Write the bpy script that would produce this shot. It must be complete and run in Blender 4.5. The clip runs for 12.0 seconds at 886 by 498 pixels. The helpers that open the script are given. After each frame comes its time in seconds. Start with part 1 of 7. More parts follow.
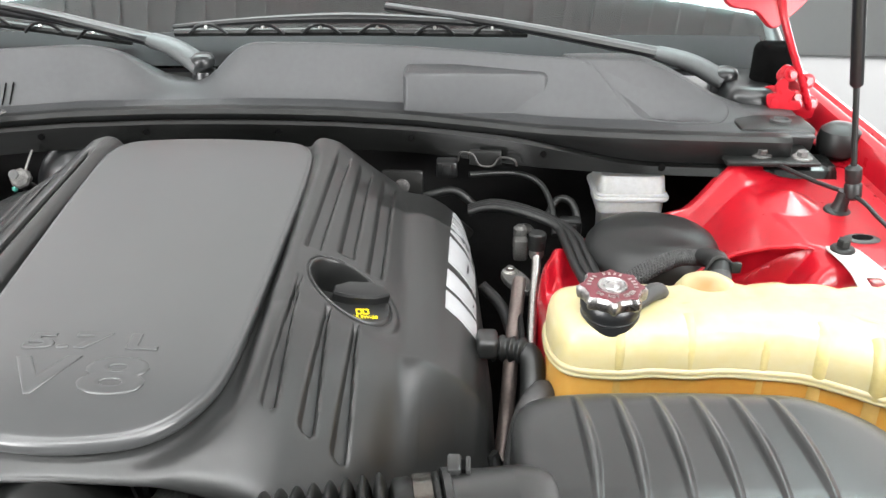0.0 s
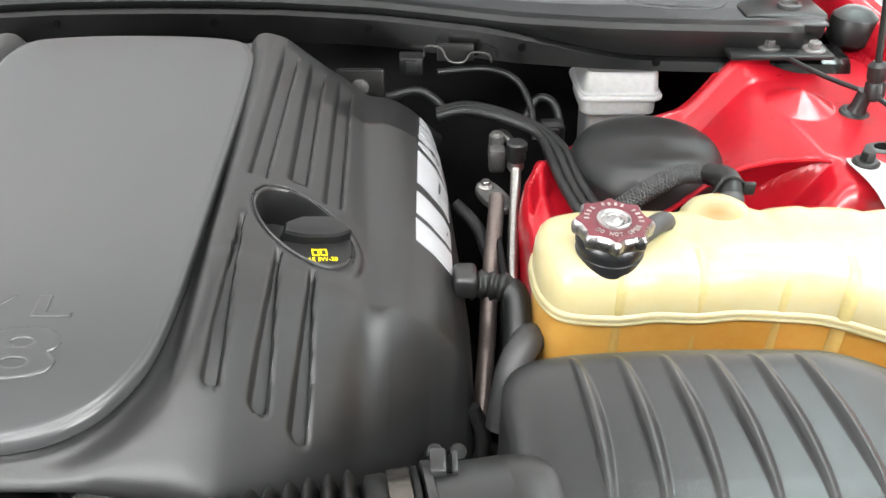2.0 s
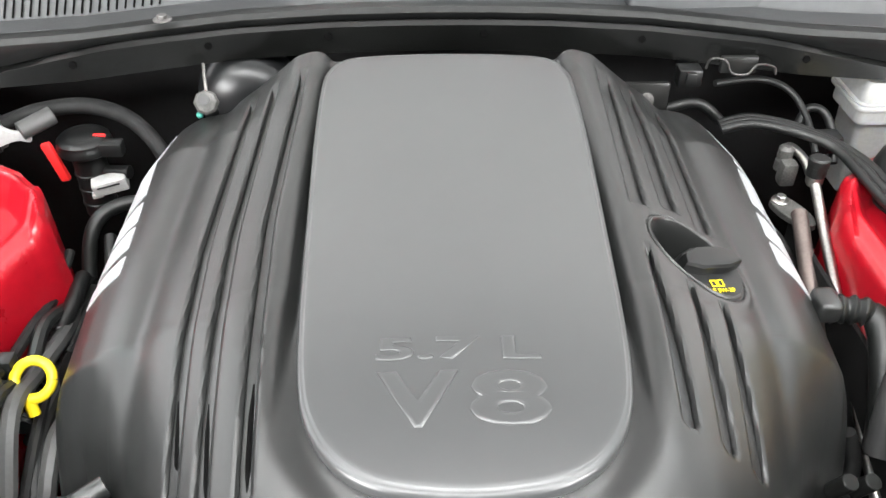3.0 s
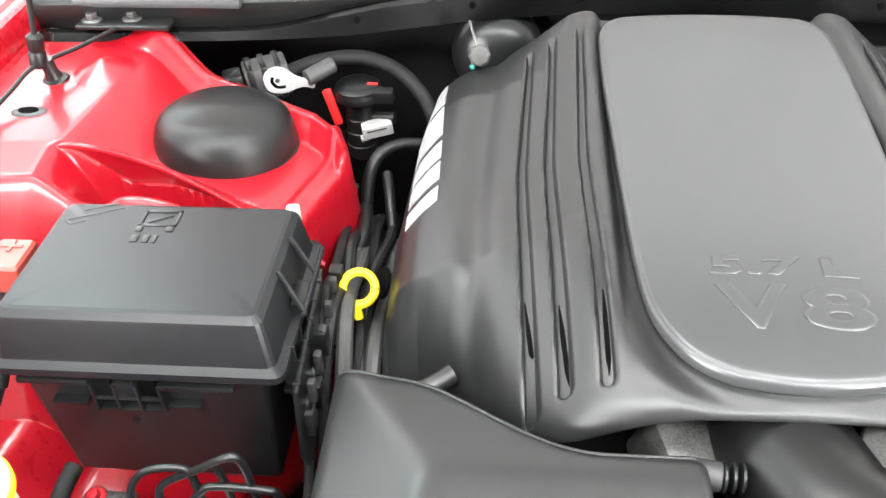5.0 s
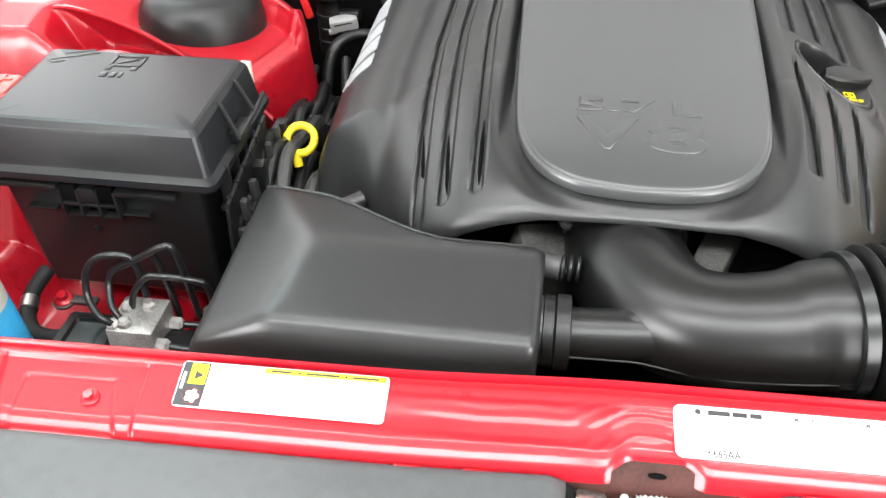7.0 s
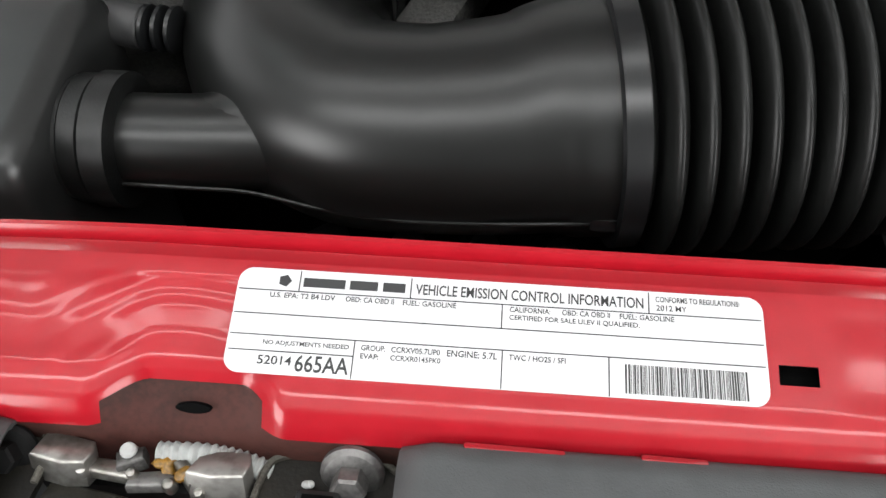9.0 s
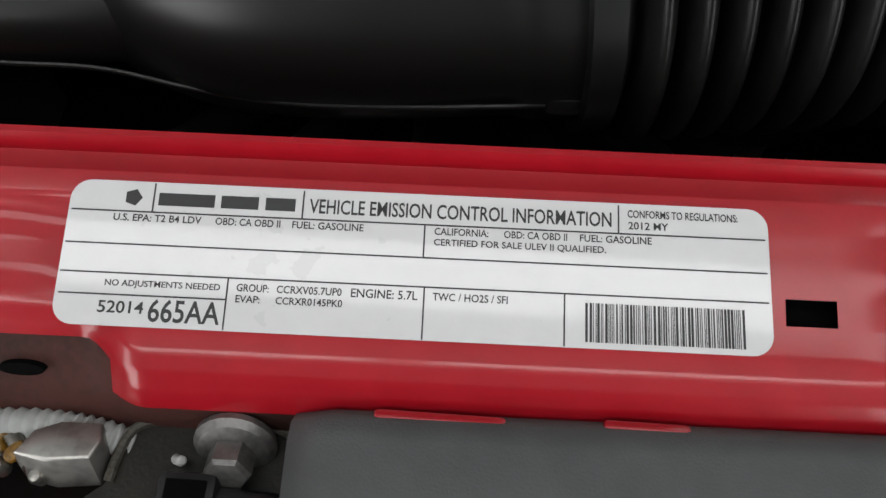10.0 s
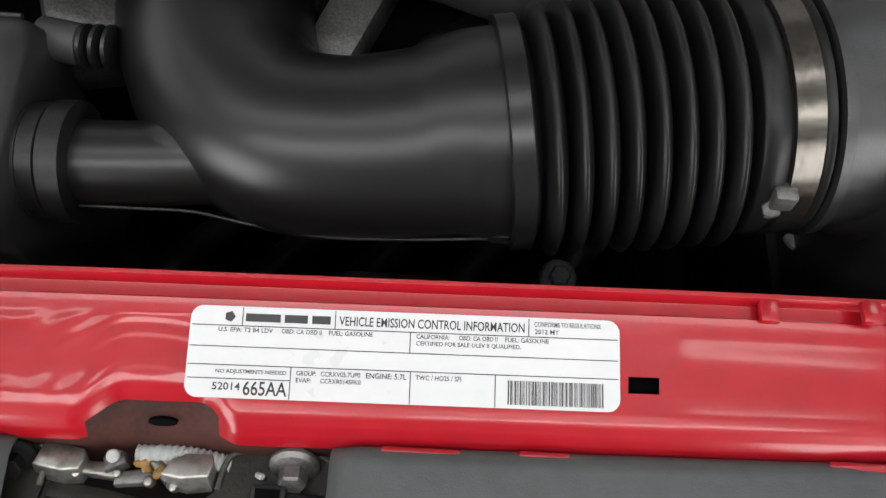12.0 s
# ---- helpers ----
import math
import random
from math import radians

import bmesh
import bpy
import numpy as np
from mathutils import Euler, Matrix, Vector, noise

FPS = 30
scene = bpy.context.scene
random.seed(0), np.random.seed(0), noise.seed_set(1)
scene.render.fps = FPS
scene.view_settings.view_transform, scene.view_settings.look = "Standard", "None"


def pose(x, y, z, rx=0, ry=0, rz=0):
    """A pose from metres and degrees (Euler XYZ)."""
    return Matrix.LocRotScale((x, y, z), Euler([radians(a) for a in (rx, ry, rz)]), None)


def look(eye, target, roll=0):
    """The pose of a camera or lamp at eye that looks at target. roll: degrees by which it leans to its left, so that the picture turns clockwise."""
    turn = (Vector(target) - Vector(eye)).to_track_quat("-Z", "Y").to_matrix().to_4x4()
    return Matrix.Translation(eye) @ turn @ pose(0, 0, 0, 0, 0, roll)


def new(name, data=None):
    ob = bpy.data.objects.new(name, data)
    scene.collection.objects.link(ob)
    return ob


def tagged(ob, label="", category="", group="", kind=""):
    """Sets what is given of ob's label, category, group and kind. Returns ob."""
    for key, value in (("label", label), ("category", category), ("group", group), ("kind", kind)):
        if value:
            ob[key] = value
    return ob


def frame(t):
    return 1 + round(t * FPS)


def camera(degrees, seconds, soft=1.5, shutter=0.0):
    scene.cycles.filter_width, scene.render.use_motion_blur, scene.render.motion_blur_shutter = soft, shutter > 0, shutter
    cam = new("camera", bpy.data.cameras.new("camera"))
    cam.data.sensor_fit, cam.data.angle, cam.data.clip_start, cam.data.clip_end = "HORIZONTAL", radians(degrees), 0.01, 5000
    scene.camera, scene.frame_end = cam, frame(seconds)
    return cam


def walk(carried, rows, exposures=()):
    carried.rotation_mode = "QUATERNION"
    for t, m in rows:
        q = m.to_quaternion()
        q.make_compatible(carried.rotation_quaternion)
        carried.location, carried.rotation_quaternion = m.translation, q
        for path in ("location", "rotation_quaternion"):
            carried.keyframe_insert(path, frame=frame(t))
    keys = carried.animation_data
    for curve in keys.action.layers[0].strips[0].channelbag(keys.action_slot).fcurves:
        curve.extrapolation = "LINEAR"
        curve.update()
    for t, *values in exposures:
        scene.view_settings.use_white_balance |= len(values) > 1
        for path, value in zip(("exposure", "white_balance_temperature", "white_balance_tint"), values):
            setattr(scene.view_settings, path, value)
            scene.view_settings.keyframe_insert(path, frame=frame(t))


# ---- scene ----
cam = camera(54.9, 12.0)
PATH = [
    (0, (0.016, 0.015, 1.476), (-0.019, 1.8, 0.574), 0.1),
    (0.5, (0.045, 0.053, 1.446), (0.066, 1.781, 0.438), 0.7),
    (1, (0.061, 0.086, 1.442), (0.104, 1.763, 0.354), 0.8),
    (1.5, (0.063, 0.111, 1.451), (0.122, 1.762, 0.323), 0.8),
    (2, (0.003, 0.149, 1.46), (0.068, 1.776, 0.299), 0.8),
    (2.5, (-0.137, 0.164, 1.481), (-0.087, 1.772, 0.293), 0.3),
    (3, (-0.314, 0.184, 1.5), (-0.264, 1.77, 0.283), 0.3),
    (3.5, (-0.47, 0.175, 1.53), (-0.436, 1.747, 0.294), 0.1),
    (3.7, (-0.51, 0.164, 1.538), (-0.485, 1.729, 0.293), 0.1),
    (5.3, (-0.514, 0.037, 1.519), (-0.668, 1.587, 0.265), -1.2),
    (5.5, (-0.505, 0.005, 1.514), (-0.666, 1.557, 0.264), -0.9),
    (6, (-0.48, -0.064, 1.502), (-0.673, 1.481, 0.247), -0.8),
    (6.5, (-0.432, -0.102, 1.504), (-0.649, 1.434, 0.242), -0.6),
    (6.7, (-0.406, -0.104, 1.499), (-0.63, 1.427, 0.231), -0.5),
    (8.3, (-0.235, 0.03, 1.384), (-0.427, 1.452, -0.008), -0.5),
    (8.5, (-0.213, 0.054, 1.353), (-0.39, 1.44, -0.078), -0.4),
    (9, (-0.172, 0.134, 1.258), (-0.296, 1.403, -0.283), 0.2),
    (9.5, (-0.151, 0.185, 1.206), (-0.213, 1.26, -0.479), 1.3),
    (10, (-0.158, 0.198, 1.207), (-0.2, 1.172, -0.539), 1.7),
    (10.5, (-0.161, 0.196, 1.209), (-0.162, 1.13, -0.56), 3.5),
    (11, (-0.158, 0.194, 1.236), (-0.145, 1.131, -0.531), 4.1),
    (11.5, (-0.159, 0.187, 1.291), (-0.137, 1.119, -0.478), 4.6),
    (12, (-0.158, 0.179, 1.362), (-0.148, 1.083, -0.422), 4.1),
]
EXPOSURES = [(0.0, 0.20), (1.5, 0.23), (2.5, 0.32), (3.0, 0.62), (3.7, 0.78), (5.5, 0.75), (6.6, 0.28), (8.3, 0.05), (8.7, -0.5), (9.1, -1.35), (9.6, -2.1), (10.5, -2.15), (11.3, -1.9), (12.0, -1.45)]
walk(cam, [(t, look(eye, target, roll)) for t, eye, target, roll in PATH], EXPOSURES)

# ---- light ----
world = bpy.data.worlds.new("world")
scene.world = world
world.use_nodes = True
world.node_tree.nodes["Background"].inputs[0].default_value = (0.9, 0.95, 1.0, 1)
world.node_tree.nodes["Background"].inputs[1].default_value = 0.4


def area_lamp(name, place, target, sx, sy, watts, colour=(1, 1, 1)):
    data = bpy.data.lights.new(name, "AREA")
    data.shape, data.size, data.size_y, data.energy, data.color = "RECTANGLE", sx, sy, watts, colour
    ob = new(name, data)
    ob.matrix_world = look(place, target)
    return ob


# tube lamps under the workshop ceiling in front of the car, two over its roof
for lx in (-1.55, 0.95):
    area_lamp("ceiling_lamp", (lx, -1.35, 3.5), (lx, -1.35, 0), 2.3, 0.5, 115)
area_lamp("ceiling_lamp", (-0.2, 0.27, 3.5), (-0.2, 0.27, 0), 4.4, 0.2, 70)
area_lamp("ceiling_lamp", (-0.2, 3.4, 3.5), (-0.2, 3.4, 0), 3.6, 1.8, 60)
# lamps added to brighten the ceiling sheets, for overhead fill and windscreen reflections
for ly, watts in ((-2.2, 25), (0.3, 30), (2.95, 50), (3.4, 90)):
    area_lamp("ceiling_fill", (-0.2, ly, 3.45), (-0.2, ly, 6), 6.0, 0.3, watts)
# fill lamps added before the closed walls, as if daylight came in
area_lamp("right_fill", (4.8, 3.0, 1.9), (0, 2.4, 1.2), 6.0, 3.2, 180, (1.0, 0.99, 0.97))
area_lamp("right_fill", (2.9, 5.9, 1.4), (2.4, 0, 1.3), 3.8, 2.75, 150, (1.0, 1.0, 1.0))
# pair added at the front corners to light the hood's underside
for lx in (-3.9, 3.3):
    area_lamp("front_fill", (lx, -3.0, 1.6), (-0.3, 1.2, 1.6), 2.6, 2.6, 500, (1.0, 1.0, 1.0))
# added for pale reflections on the left tower, cover and elbow
area_lamp("rear_fill", (-3.2, 5.9, 2.3), (-1.6, 0, 1.3), 3.4, 3.2, 230, (1.0, 1.0, 1.0))
area_lamp("left_fill", (-4.8, 2.2, 2.0), (0, 1.6, 1.2), 6.5, 3.4, 240, (0.98, 0.99, 1.0))

# ---- materials ----
CX = -0.287


def material(name, base, rough=0.5, metal=0.0, var=0.15, scale=40.0, bump=0.0, bscale=900.0, coat=0.0, spec=0.5,
             second=None, trans=0.0, sss=0.0, rvar=0.1, coat_rough=0.15):
    """Base colour varied at two scales, roughness wear and a fine relief."""
    m = bpy.data.materials.new(name)
    m.use_nodes = True
    nt = m.node_tree
    p = nt.nodes["Principled BSDF"]
    tc = nt.nodes.new("ShaderNodeTexCoord")
    info = nt.nodes.new("ShaderNodeObjectInfo")
    big = nt.nodes.new("ShaderNodeTexNoise")
    big.inputs["Scale"].default_value, big.inputs["Detail"].default_value = scale * 0.25, 4
    fine = nt.nodes.new("ShaderNodeTexNoise")
    fine.inputs["Scale"].default_value, fine.inputs["Detail"].default_value = scale * 6, 3
    shift = nt.nodes.new("ShaderNodeVectorMath")
    nt.links.new(tc.outputs["Object"], shift.inputs[0])
    nt.links.new(info.outputs["Random"], shift.inputs[1])
    for n in (big, fine):
        nt.links.new(shift.outputs[0], n.inputs["Vector"])
    mixv = nt.nodes.new("ShaderNodeMath")
    mixv.operation = "MULTIPLY_ADD"
    mixv.inputs[1].default_value, mixv.inputs[2].default_value = 0.35, 0.0
    nt.links.new(fine.outputs["Fac"], mixv.inputs[0])
    add = nt.nodes.new("ShaderNodeMath")
    add.operation = "MULTIPLY_ADD"
    add.inputs[1].default_value = 0.65
    nt.links.new(big.outputs["Fac"], add.inputs[0])
    nt.links.new(mixv.outputs[0], add.inputs[2])
    ramp = nt.nodes.new("ShaderNodeValToRGB")
    other = second or [c * (1 - 2 * var) for c in base]
    ramp.color_ramp.elements[0].position, ramp.color_ramp.elements[1].position = 0.36, 0.62
    ramp.color_ramp.elements[0].color = (*[max(0, c) for c in other], 1)
    ramp.color_ramp.elements[1].color = (*[min(1, c * (1 + var * 0.5)) for c in base], 1)
    nt.links.new(add.outputs[0], ramp.inputs[0])
    nt.links.new(ramp.outputs[0], p.inputs["Base Color"])
    rr = nt.nodes.new("ShaderNodeMapRange")
    rr.inputs["From Min"].default_value, rr.inputs["From Max"].default_value = 0.3, 0.7
    rr.inputs["To Min"].default_value, rr.inputs["To Max"].default_value = max(0.02, rough - rvar * 0.5), min(1, rough + rvar * 0.5)
    nt.links.new(add.outputs[0], rr.inputs["Value"])
    nt.links.new(rr.outputs[0], p.inputs["Roughness"])
    p.inputs["Metallic"].default_value = metal
    p.inputs["Specular IOR Level"].default_value = spec
    p.inputs["Coat Weight"].default_value, p.inputs["Coat Roughness"].default_value = coat, coat_rough
    p.inputs["Transmission Weight"].default_value = trans
    if sss:
        p.inputs["Subsurface Weight"].default_value = sss
        p.inputs["Subsurface Radius"].default_value = (0.02, 0.014, 0.006)
        p.inputs["Subsurface Scale"].default_value = 0.6
    if bump:
        bn = nt.nodes.new("ShaderNodeTexNoise")
        bn.inputs["Scale"].default_value, bn.inputs["Detail"].default_value = bscale, 2
        nt.links.new(shift.outputs[0], bn.inputs["Vector"])
        b = nt.nodes.new("ShaderNodeBump")
        b.inputs["Strength"].default_value, b.inputs["Distance"].default_value = bump, 0.0006
        nt.links.new(bn.outputs["Fac"], b.inputs["Height"])
        nt.links.new(b.outputs[0], p.inputs["Normal"])
    return m


def glowing(name, colour, strength):
    """Daylight coming through a translucent sheet."""
    m = bpy.data.materials.new(name)
    m.use_nodes = True
    p = m.node_tree.nodes["Principled BSDF"]
    p.inputs["Base Color"].default_value = (*colour, 1)
    p.inputs["Emission Color"].default_value, p.inputs["Emission Strength"].default_value = (*colour, 1), strength
    return m


RED = material("red_paint", (0.30, 0.0045, 0.011), 0.30, var=0.10, scale=14, coat=0.42, bump=0.04, bscale=260, spec=0.28, coat_rough=0.12)
# red paint under grime, darkened further for the shade in the latch recess
SHADEDRED = material("grimy_shaded_red_paint", (0.046, 0.017, 0.014), 0.6, var=0.4, scale=60, spec=0.15, second=(0.014, 0.010, 0.008), bump=0.3, bscale=300)
COVER = material("cover_plastic", (0.0135, 0.0139, 0.0137), 0.34, var=0.12, scale=24, bump=0.22, bscale=1500, rvar=0.12, spec=0.52, second=(0.0105, 0.0109, 0.0106))
RESIN = material("resonator_plastic", (0.014, 0.0145, 0.0142), 0.36, var=0.12, scale=24, bump=0.10, bscale=1500, rvar=0.1, spec=0.45)
PANEL = material("panel_plastic", (0.036, 0.0372, 0.0376), 0.31, spec=0.62, var=0.04, scale=6, bump=0.012, bscale=1800, rvar=0.02)
PLASTIC = material("black_plastic", (0.007, 0.0074, 0.0074), 0.36, var=0.25, scale=40, bump=0.12, bscale=1100, spec=0.38)
DUCT = material("duct_plastic", (0.0055, 0.0058, 0.0055), 0.34, var=0.06, scale=10, bscale=900, rvar=0.02, spec=0.42)
GLOSSY = material("smooth_black_plastic", (0.009, 0.0095, 0.010), 0.30, var=0.15, scale=14, bump=0.015, bscale=1200, rvar=0.05, spec=0.4)
LIDPLASTIC = material("lid_plastic", (0.0085, 0.009, 0.0098), 0.36, var=0.15, scale=14, bump=0.03, bscale=1200, rvar=0.05, spec=0.30)
RUBBER = material("black_rubber", (0.0075, 0.008, 0.0078), 0.42, var=0.25, scale=50, bump=0.2, bscale=700, spec=0.36)
BELLOWS = material("bellows_rubber", (0.006, 0.0064, 0.006), 0.40, var=0.25, scale=50, bump=0.1, bscale=700, spec=0.24)
GREYTRIM = material("grey_trim_plastic", (0.042, 0.0435, 0.045), 0.50, var=0.10, scale=20, bump=0.35, bscale=1300, spec=0.4)
SHROUD = material("shroud_plastic", (0.062, 0.065, 0.066), 0.5, var=0.12, scale=16, bump=0.25, bscale=1300, spec=0.35)
# near-black that keeps deep gaps dark; also serves grimy latch parts
SHADEGRIME = material("shaded_grimy_metal", (0.006, 0.006, 0.006), 0.75, var=0.4, scale=20, bump=0.3, bscale=200, spec=0.15)
OILY = material("oily_black_steel", (0.0045, 0.0043, 0.0038), 0.42, var=0.5, scale=160, second=(0.020, 0.018, 0.013), bump=0.3, bscale=500, spec=0.22)
BLACKSTEEL = material("black_painted_steel", (0.006, 0.0063, 0.006), 0.34, var=0.5, scale=30, second=(0.013, 0.013, 0.0125), bump=0.1, bscale=300, spec=0.22)
STEEL = material("zinc_steel", (0.45, 0.44, 0.42), 0.32, 1.0, var=0.2, scale=60, bump=0.1)
DULLSTEEL = material("dull_steel", (0.17, 0.165, 0.16), 0.5, 0.85, var=0.35, scale=80, bump=0.3, bscale=500)
CHROME = material("worn_chrome", (0.50, 0.49, 0.48), 0.34, 1.0, var=0.3, scale=80, bump=0.2, rvar=0.2)
PALEMETAL = material("dusty_zinc", (0.20, 0.20, 0.19), 0.55, 0.3, var=0.3, scale=80, bump=0.2, bscale=500)
CASTING = material("cast_aluminium", (0.13, 0.128, 0.122), 0.6, 0.7, var=0.35, scale=90, bump=0.8, bscale=500)
COATED = material("pale_coated_steel", (0.56, 0.54, 0.52), 0.34, 0.2, var=0.10, scale=60, bump=0.05)
MACHINED = material("machined_aluminium", (0.44, 0.43, 0.41), 0.42, 0.7, var=0.25, scale=80, bump=0.25)
BADGE = material("silver_badge", (0.36, 0.37, 0.38), 0.42, 0.25, var=0.06, scale=50)
BOTTLE = material("ivory_plastic", (0.345, 0.308, 0.188), 0.34, var=0.06, scale=16, sss=0.3, bump=0.03, bscale=300, second=(0.34, 0.29, 0.145))
COOLANT = material("coolant_filled_plastic", (0.37, 0.205, 0.045), 0.34, var=0.10, scale=16, sss=0.3, second=(0.35, 0.16, 0.025))
RIBLINE = material("bottle_weld", (0.355, 0.295, 0.125), 0.36, var=0.1, scale=30, sss=0.3)
FLANGE = material("bottle_flange", (0.335, 0.290, 0.160), 0.40, var=0.08, scale=20, sss=0.3)
RIBLOW = material("bottle_weld_below", (0.38, 0.245, 0.075), 0.36, var=0.1, scale=30, sss=0.3)
ORANGE = material("stained_ivory_plastic", (0.36, 0.318, 0.180), 0.34, var=0.06, scale=16, sss=0.3)
# soft rust-orange blush on the bump of the reservoir
_nt = ORANGE.node_tree
_geo, _far, _soft, _mix = (_nt.nodes.new(k) for k in ("ShaderNodeNewGeometry", "ShaderNodeVectorMath", "ShaderNodeMapRange", "ShaderNodeMixRGB"))
_far.operation = "DISTANCE"
_far.inputs[1].default_value = (0.259, 0.736, 1.064)
_soft.interpolation_type = "SMOOTHSTEP"
_soft.inputs["From Min"].default_value, _soft.inputs["From Max"].default_value = 0.009, 0.029
_soft.inputs["To Min"].default_value, _soft.inputs["To Max"].default_value = 1.0, 0.0
_base = next(n for n in _nt.nodes if n.type == "BSDF_PRINCIPLED").inputs["Base Color"]
_nt.links.new(_base.links[0].from_socket, _mix.inputs[1])
_mix.inputs[2].default_value = (0.44, 0.10, 0.025, 1)
_nt.links.new(_geo.outputs["Position"], _far.inputs[0])
_nt.links.new(_far.outputs["Value"], _soft.inputs["Value"])
_nt.links.new(_soft.outputs[0], _mix.inputs[0])
_nt.links.new(_mix.outputs[0], _base)
WASHER = material("milky_plastic", (0.52, 0.52, 0.46), 0.38, var=0.05, scale=20, sss=0.3)
BLUE = material("blue_fluid_plastic", (0.03, 0.27, 0.50), 0.34, var=0.1, scale=20, sss=0.2)
YELLOW = material("yellow_plastic", (0.72, 0.56, 0.015), 0.4, var=0.08, scale=40)
YELLOWCAP = material("pale_yellow_plastic", (0.62, 0.59, 0.30), 0.42, var=0.06, scale=40)
WHITE = material("white_plastic", (0.37, 0.37, 0.36), 0.42, var=0.12, scale=40)
MILK = material("brake_reservoir_plastic", (0.27, 0.27, 0.265), 0.45, var=0.10, scale=30, sss=0.2)
PAPER = material("label_film", (0.55, 0.55, 0.555), 0.30, var=0.03, scale=20, coat=0.7, bump=0.35, bscale=150, coat_rough=0.04)
INK = material("black_ink", (0.015, 0.015, 0.016), 0.4, var=0.05)
GREYINK = material("grey_ink", (0.12, 0.12, 0.12), 0.45, var=0.05)
YELLOWINK = material("yellow_ink", (0.85, 0.68, 0.0), 0.4, var=0.05)
REDPLASTIC = material("salmon_red_plastic", (0.36, 0.055, 0.042), 0.4, var=0.1, scale=50)
REDCLIP = material("red_clip_plastic", (0.65, 0.02, 0.02), 0.4, var=0.1, scale=50)
MAROON = material("maroon_paint", (0.085, 0.010, 0.018), 0.55, var=0.35, scale=70, second=(0.06, 0.012, 0.014))
GASKET = material("grey_rubber", (0.028, 0.028, 0.028), 0.5, var=0.15, scale=40)
BRAID = material("braided_sleeve", (0.009, 0.0093, 0.0093), 0.6, var=0.6, scale=260, bump=1.0, bscale=1600, spec=0.28)
TAPE = material("grey_tape", (0.045, 0.045, 0.044), 0.5, var=0.15, scale=60)
# near-black for holes and gaps: their shade is put into the colour
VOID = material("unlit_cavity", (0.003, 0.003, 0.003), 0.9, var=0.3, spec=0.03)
FELT = material("hood_felt", (0.20, 0.20, 0.20), 0.95, var=0.2, scale=60, bump=0.6, bscale=500)
# pale reflector under the hood that brightens the engine cover's rear
BOUNCE = material("hood_bounce_panel", (0.78, 0.78, 0.77), 0.6, var=0.15, scale=60, bump=0.6, bscale=500)
CONCRETE = material("workshop_floor", (0.07, 0.07, 0.07), 0.5, var=0.15, scale=3)
WALLPAINT = material("grey_wall_paint", (0.09, 0.09, 0.09), 0.6, var=0.04, scale=3)
SHEETING = material("ceiling_sheet", (0.70, 0.73, 0.72), 0.5, var=0.06, scale=4)
GLASS = material("windscreen_glass", (0.12, 0.14, 0.135), 0.02, var=0.02, trans=1.0, spec=0.8, rvar=0.0, coat=1.0, coat_rough=0.02)
DASH = material("dashboard_plastic", (0.012, 0.012, 0.013), 0.7, var=0.2, spec=0.2)
DUST = material("dusty_edge", (0.085, 0.080, 0.068), 0.75, var=0.5, scale=200, second=(0.02, 0.018, 0.015), bump=0.4, bscale=900, spec=0.2)
SKYPANE, SKYRIB = glowing("skylight_sheet", (0.62, 0.80, 0.79), 13.0), glowing("skylight_rib", (0.86, 0.97, 0.97), 28.0)
SPRING = material("grey_conduit", (0.36, 0.37, 0.36), 0.5, var=0.1, scale=60)
GREASE = material("amber_grease", (0.24, 0.12, 0.012), 0.35, var=0.5, scale=160, bump=0.4, bscale=500)
WORN = material("worn_greasy_steel", (0.34, 0.33, 0.31), 0.34, 0.9, var=0.5, scale=36, second=(0.09, 0.082, 0.066), bump=0.12, bscale=300, rvar=0.2)
ENAMEL = material("black_enamel", (0.004, 0.0042, 0.004), 0.17, var=0.3, scale=30, bump=0.05, bscale=120, spec=0.42, rvar=0.12)

# ---- building tools ----


def thing(name, label, category, place=(0, 0, 0), group="", kind=""):
    ob = new(name)
    ob.empty_display_size = 0.02
    ob.location = place
    return tagged(ob, label, category, group, kind)


def to_mesh(name, verts, faces, mat, angle=38):
    me = bpy.data.meshes.new(name)
    me.from_pydata([tuple(map(float, v)) for v in verts], [], faces)
    me.materials.append(mat)
    me.update()
    me.shade_smooth()
    me.set_sharp_from_angle(angle=radians(angle))
    return me


def hang(ob, parent):
    if parent is not None:
        base, link = parent.matrix_basis.copy(), parent.parent
        while link is not None:
            base, link = link.matrix_basis @ base, link.parent
        ob.parent = parent
        ob.matrix_basis = base.inverted() @ ob.matrix_basis
    return ob


def part(name, bm, mat, parent=None, label="", angle=38):
    """Link a bmesh, in world coordinates, as one mesh object under a thing or a part."""
    bmesh.ops.recalc_face_normals(bm, faces=bm.faces)
    me = bpy.data.meshes.new(name)
    bm.to_mesh(me)
    bm.free()
    me.materials.append(mat)
    me.shade_smooth()
    me.set_sharp_from_angle(angle=radians(angle))
    return tagged(hang(new(name, me), parent), label)


def sheet(name, verts, faces, mat, parent=None, label="", angle=38, thick=0.0):
    ob = hang(new(name, to_mesh(name, verts, faces, mat, angle)), parent)
    if thick:
        mod = ob.modifiers.new("thickness", "SOLIDIFY")
        mod.thickness, mod.offset = thick, -1
    return tagged(ob, label)


def grid_faces(nu, nv, wrap_u=False):
    out = []
    for i in range(nu if wrap_u else nu - 1):
        a, b = i * nv, ((i + 1) % nu) * nv
        for j in range(nv - 1):
            out.append((a + j, b + j, b + j + 1, a + j + 1))
    return out


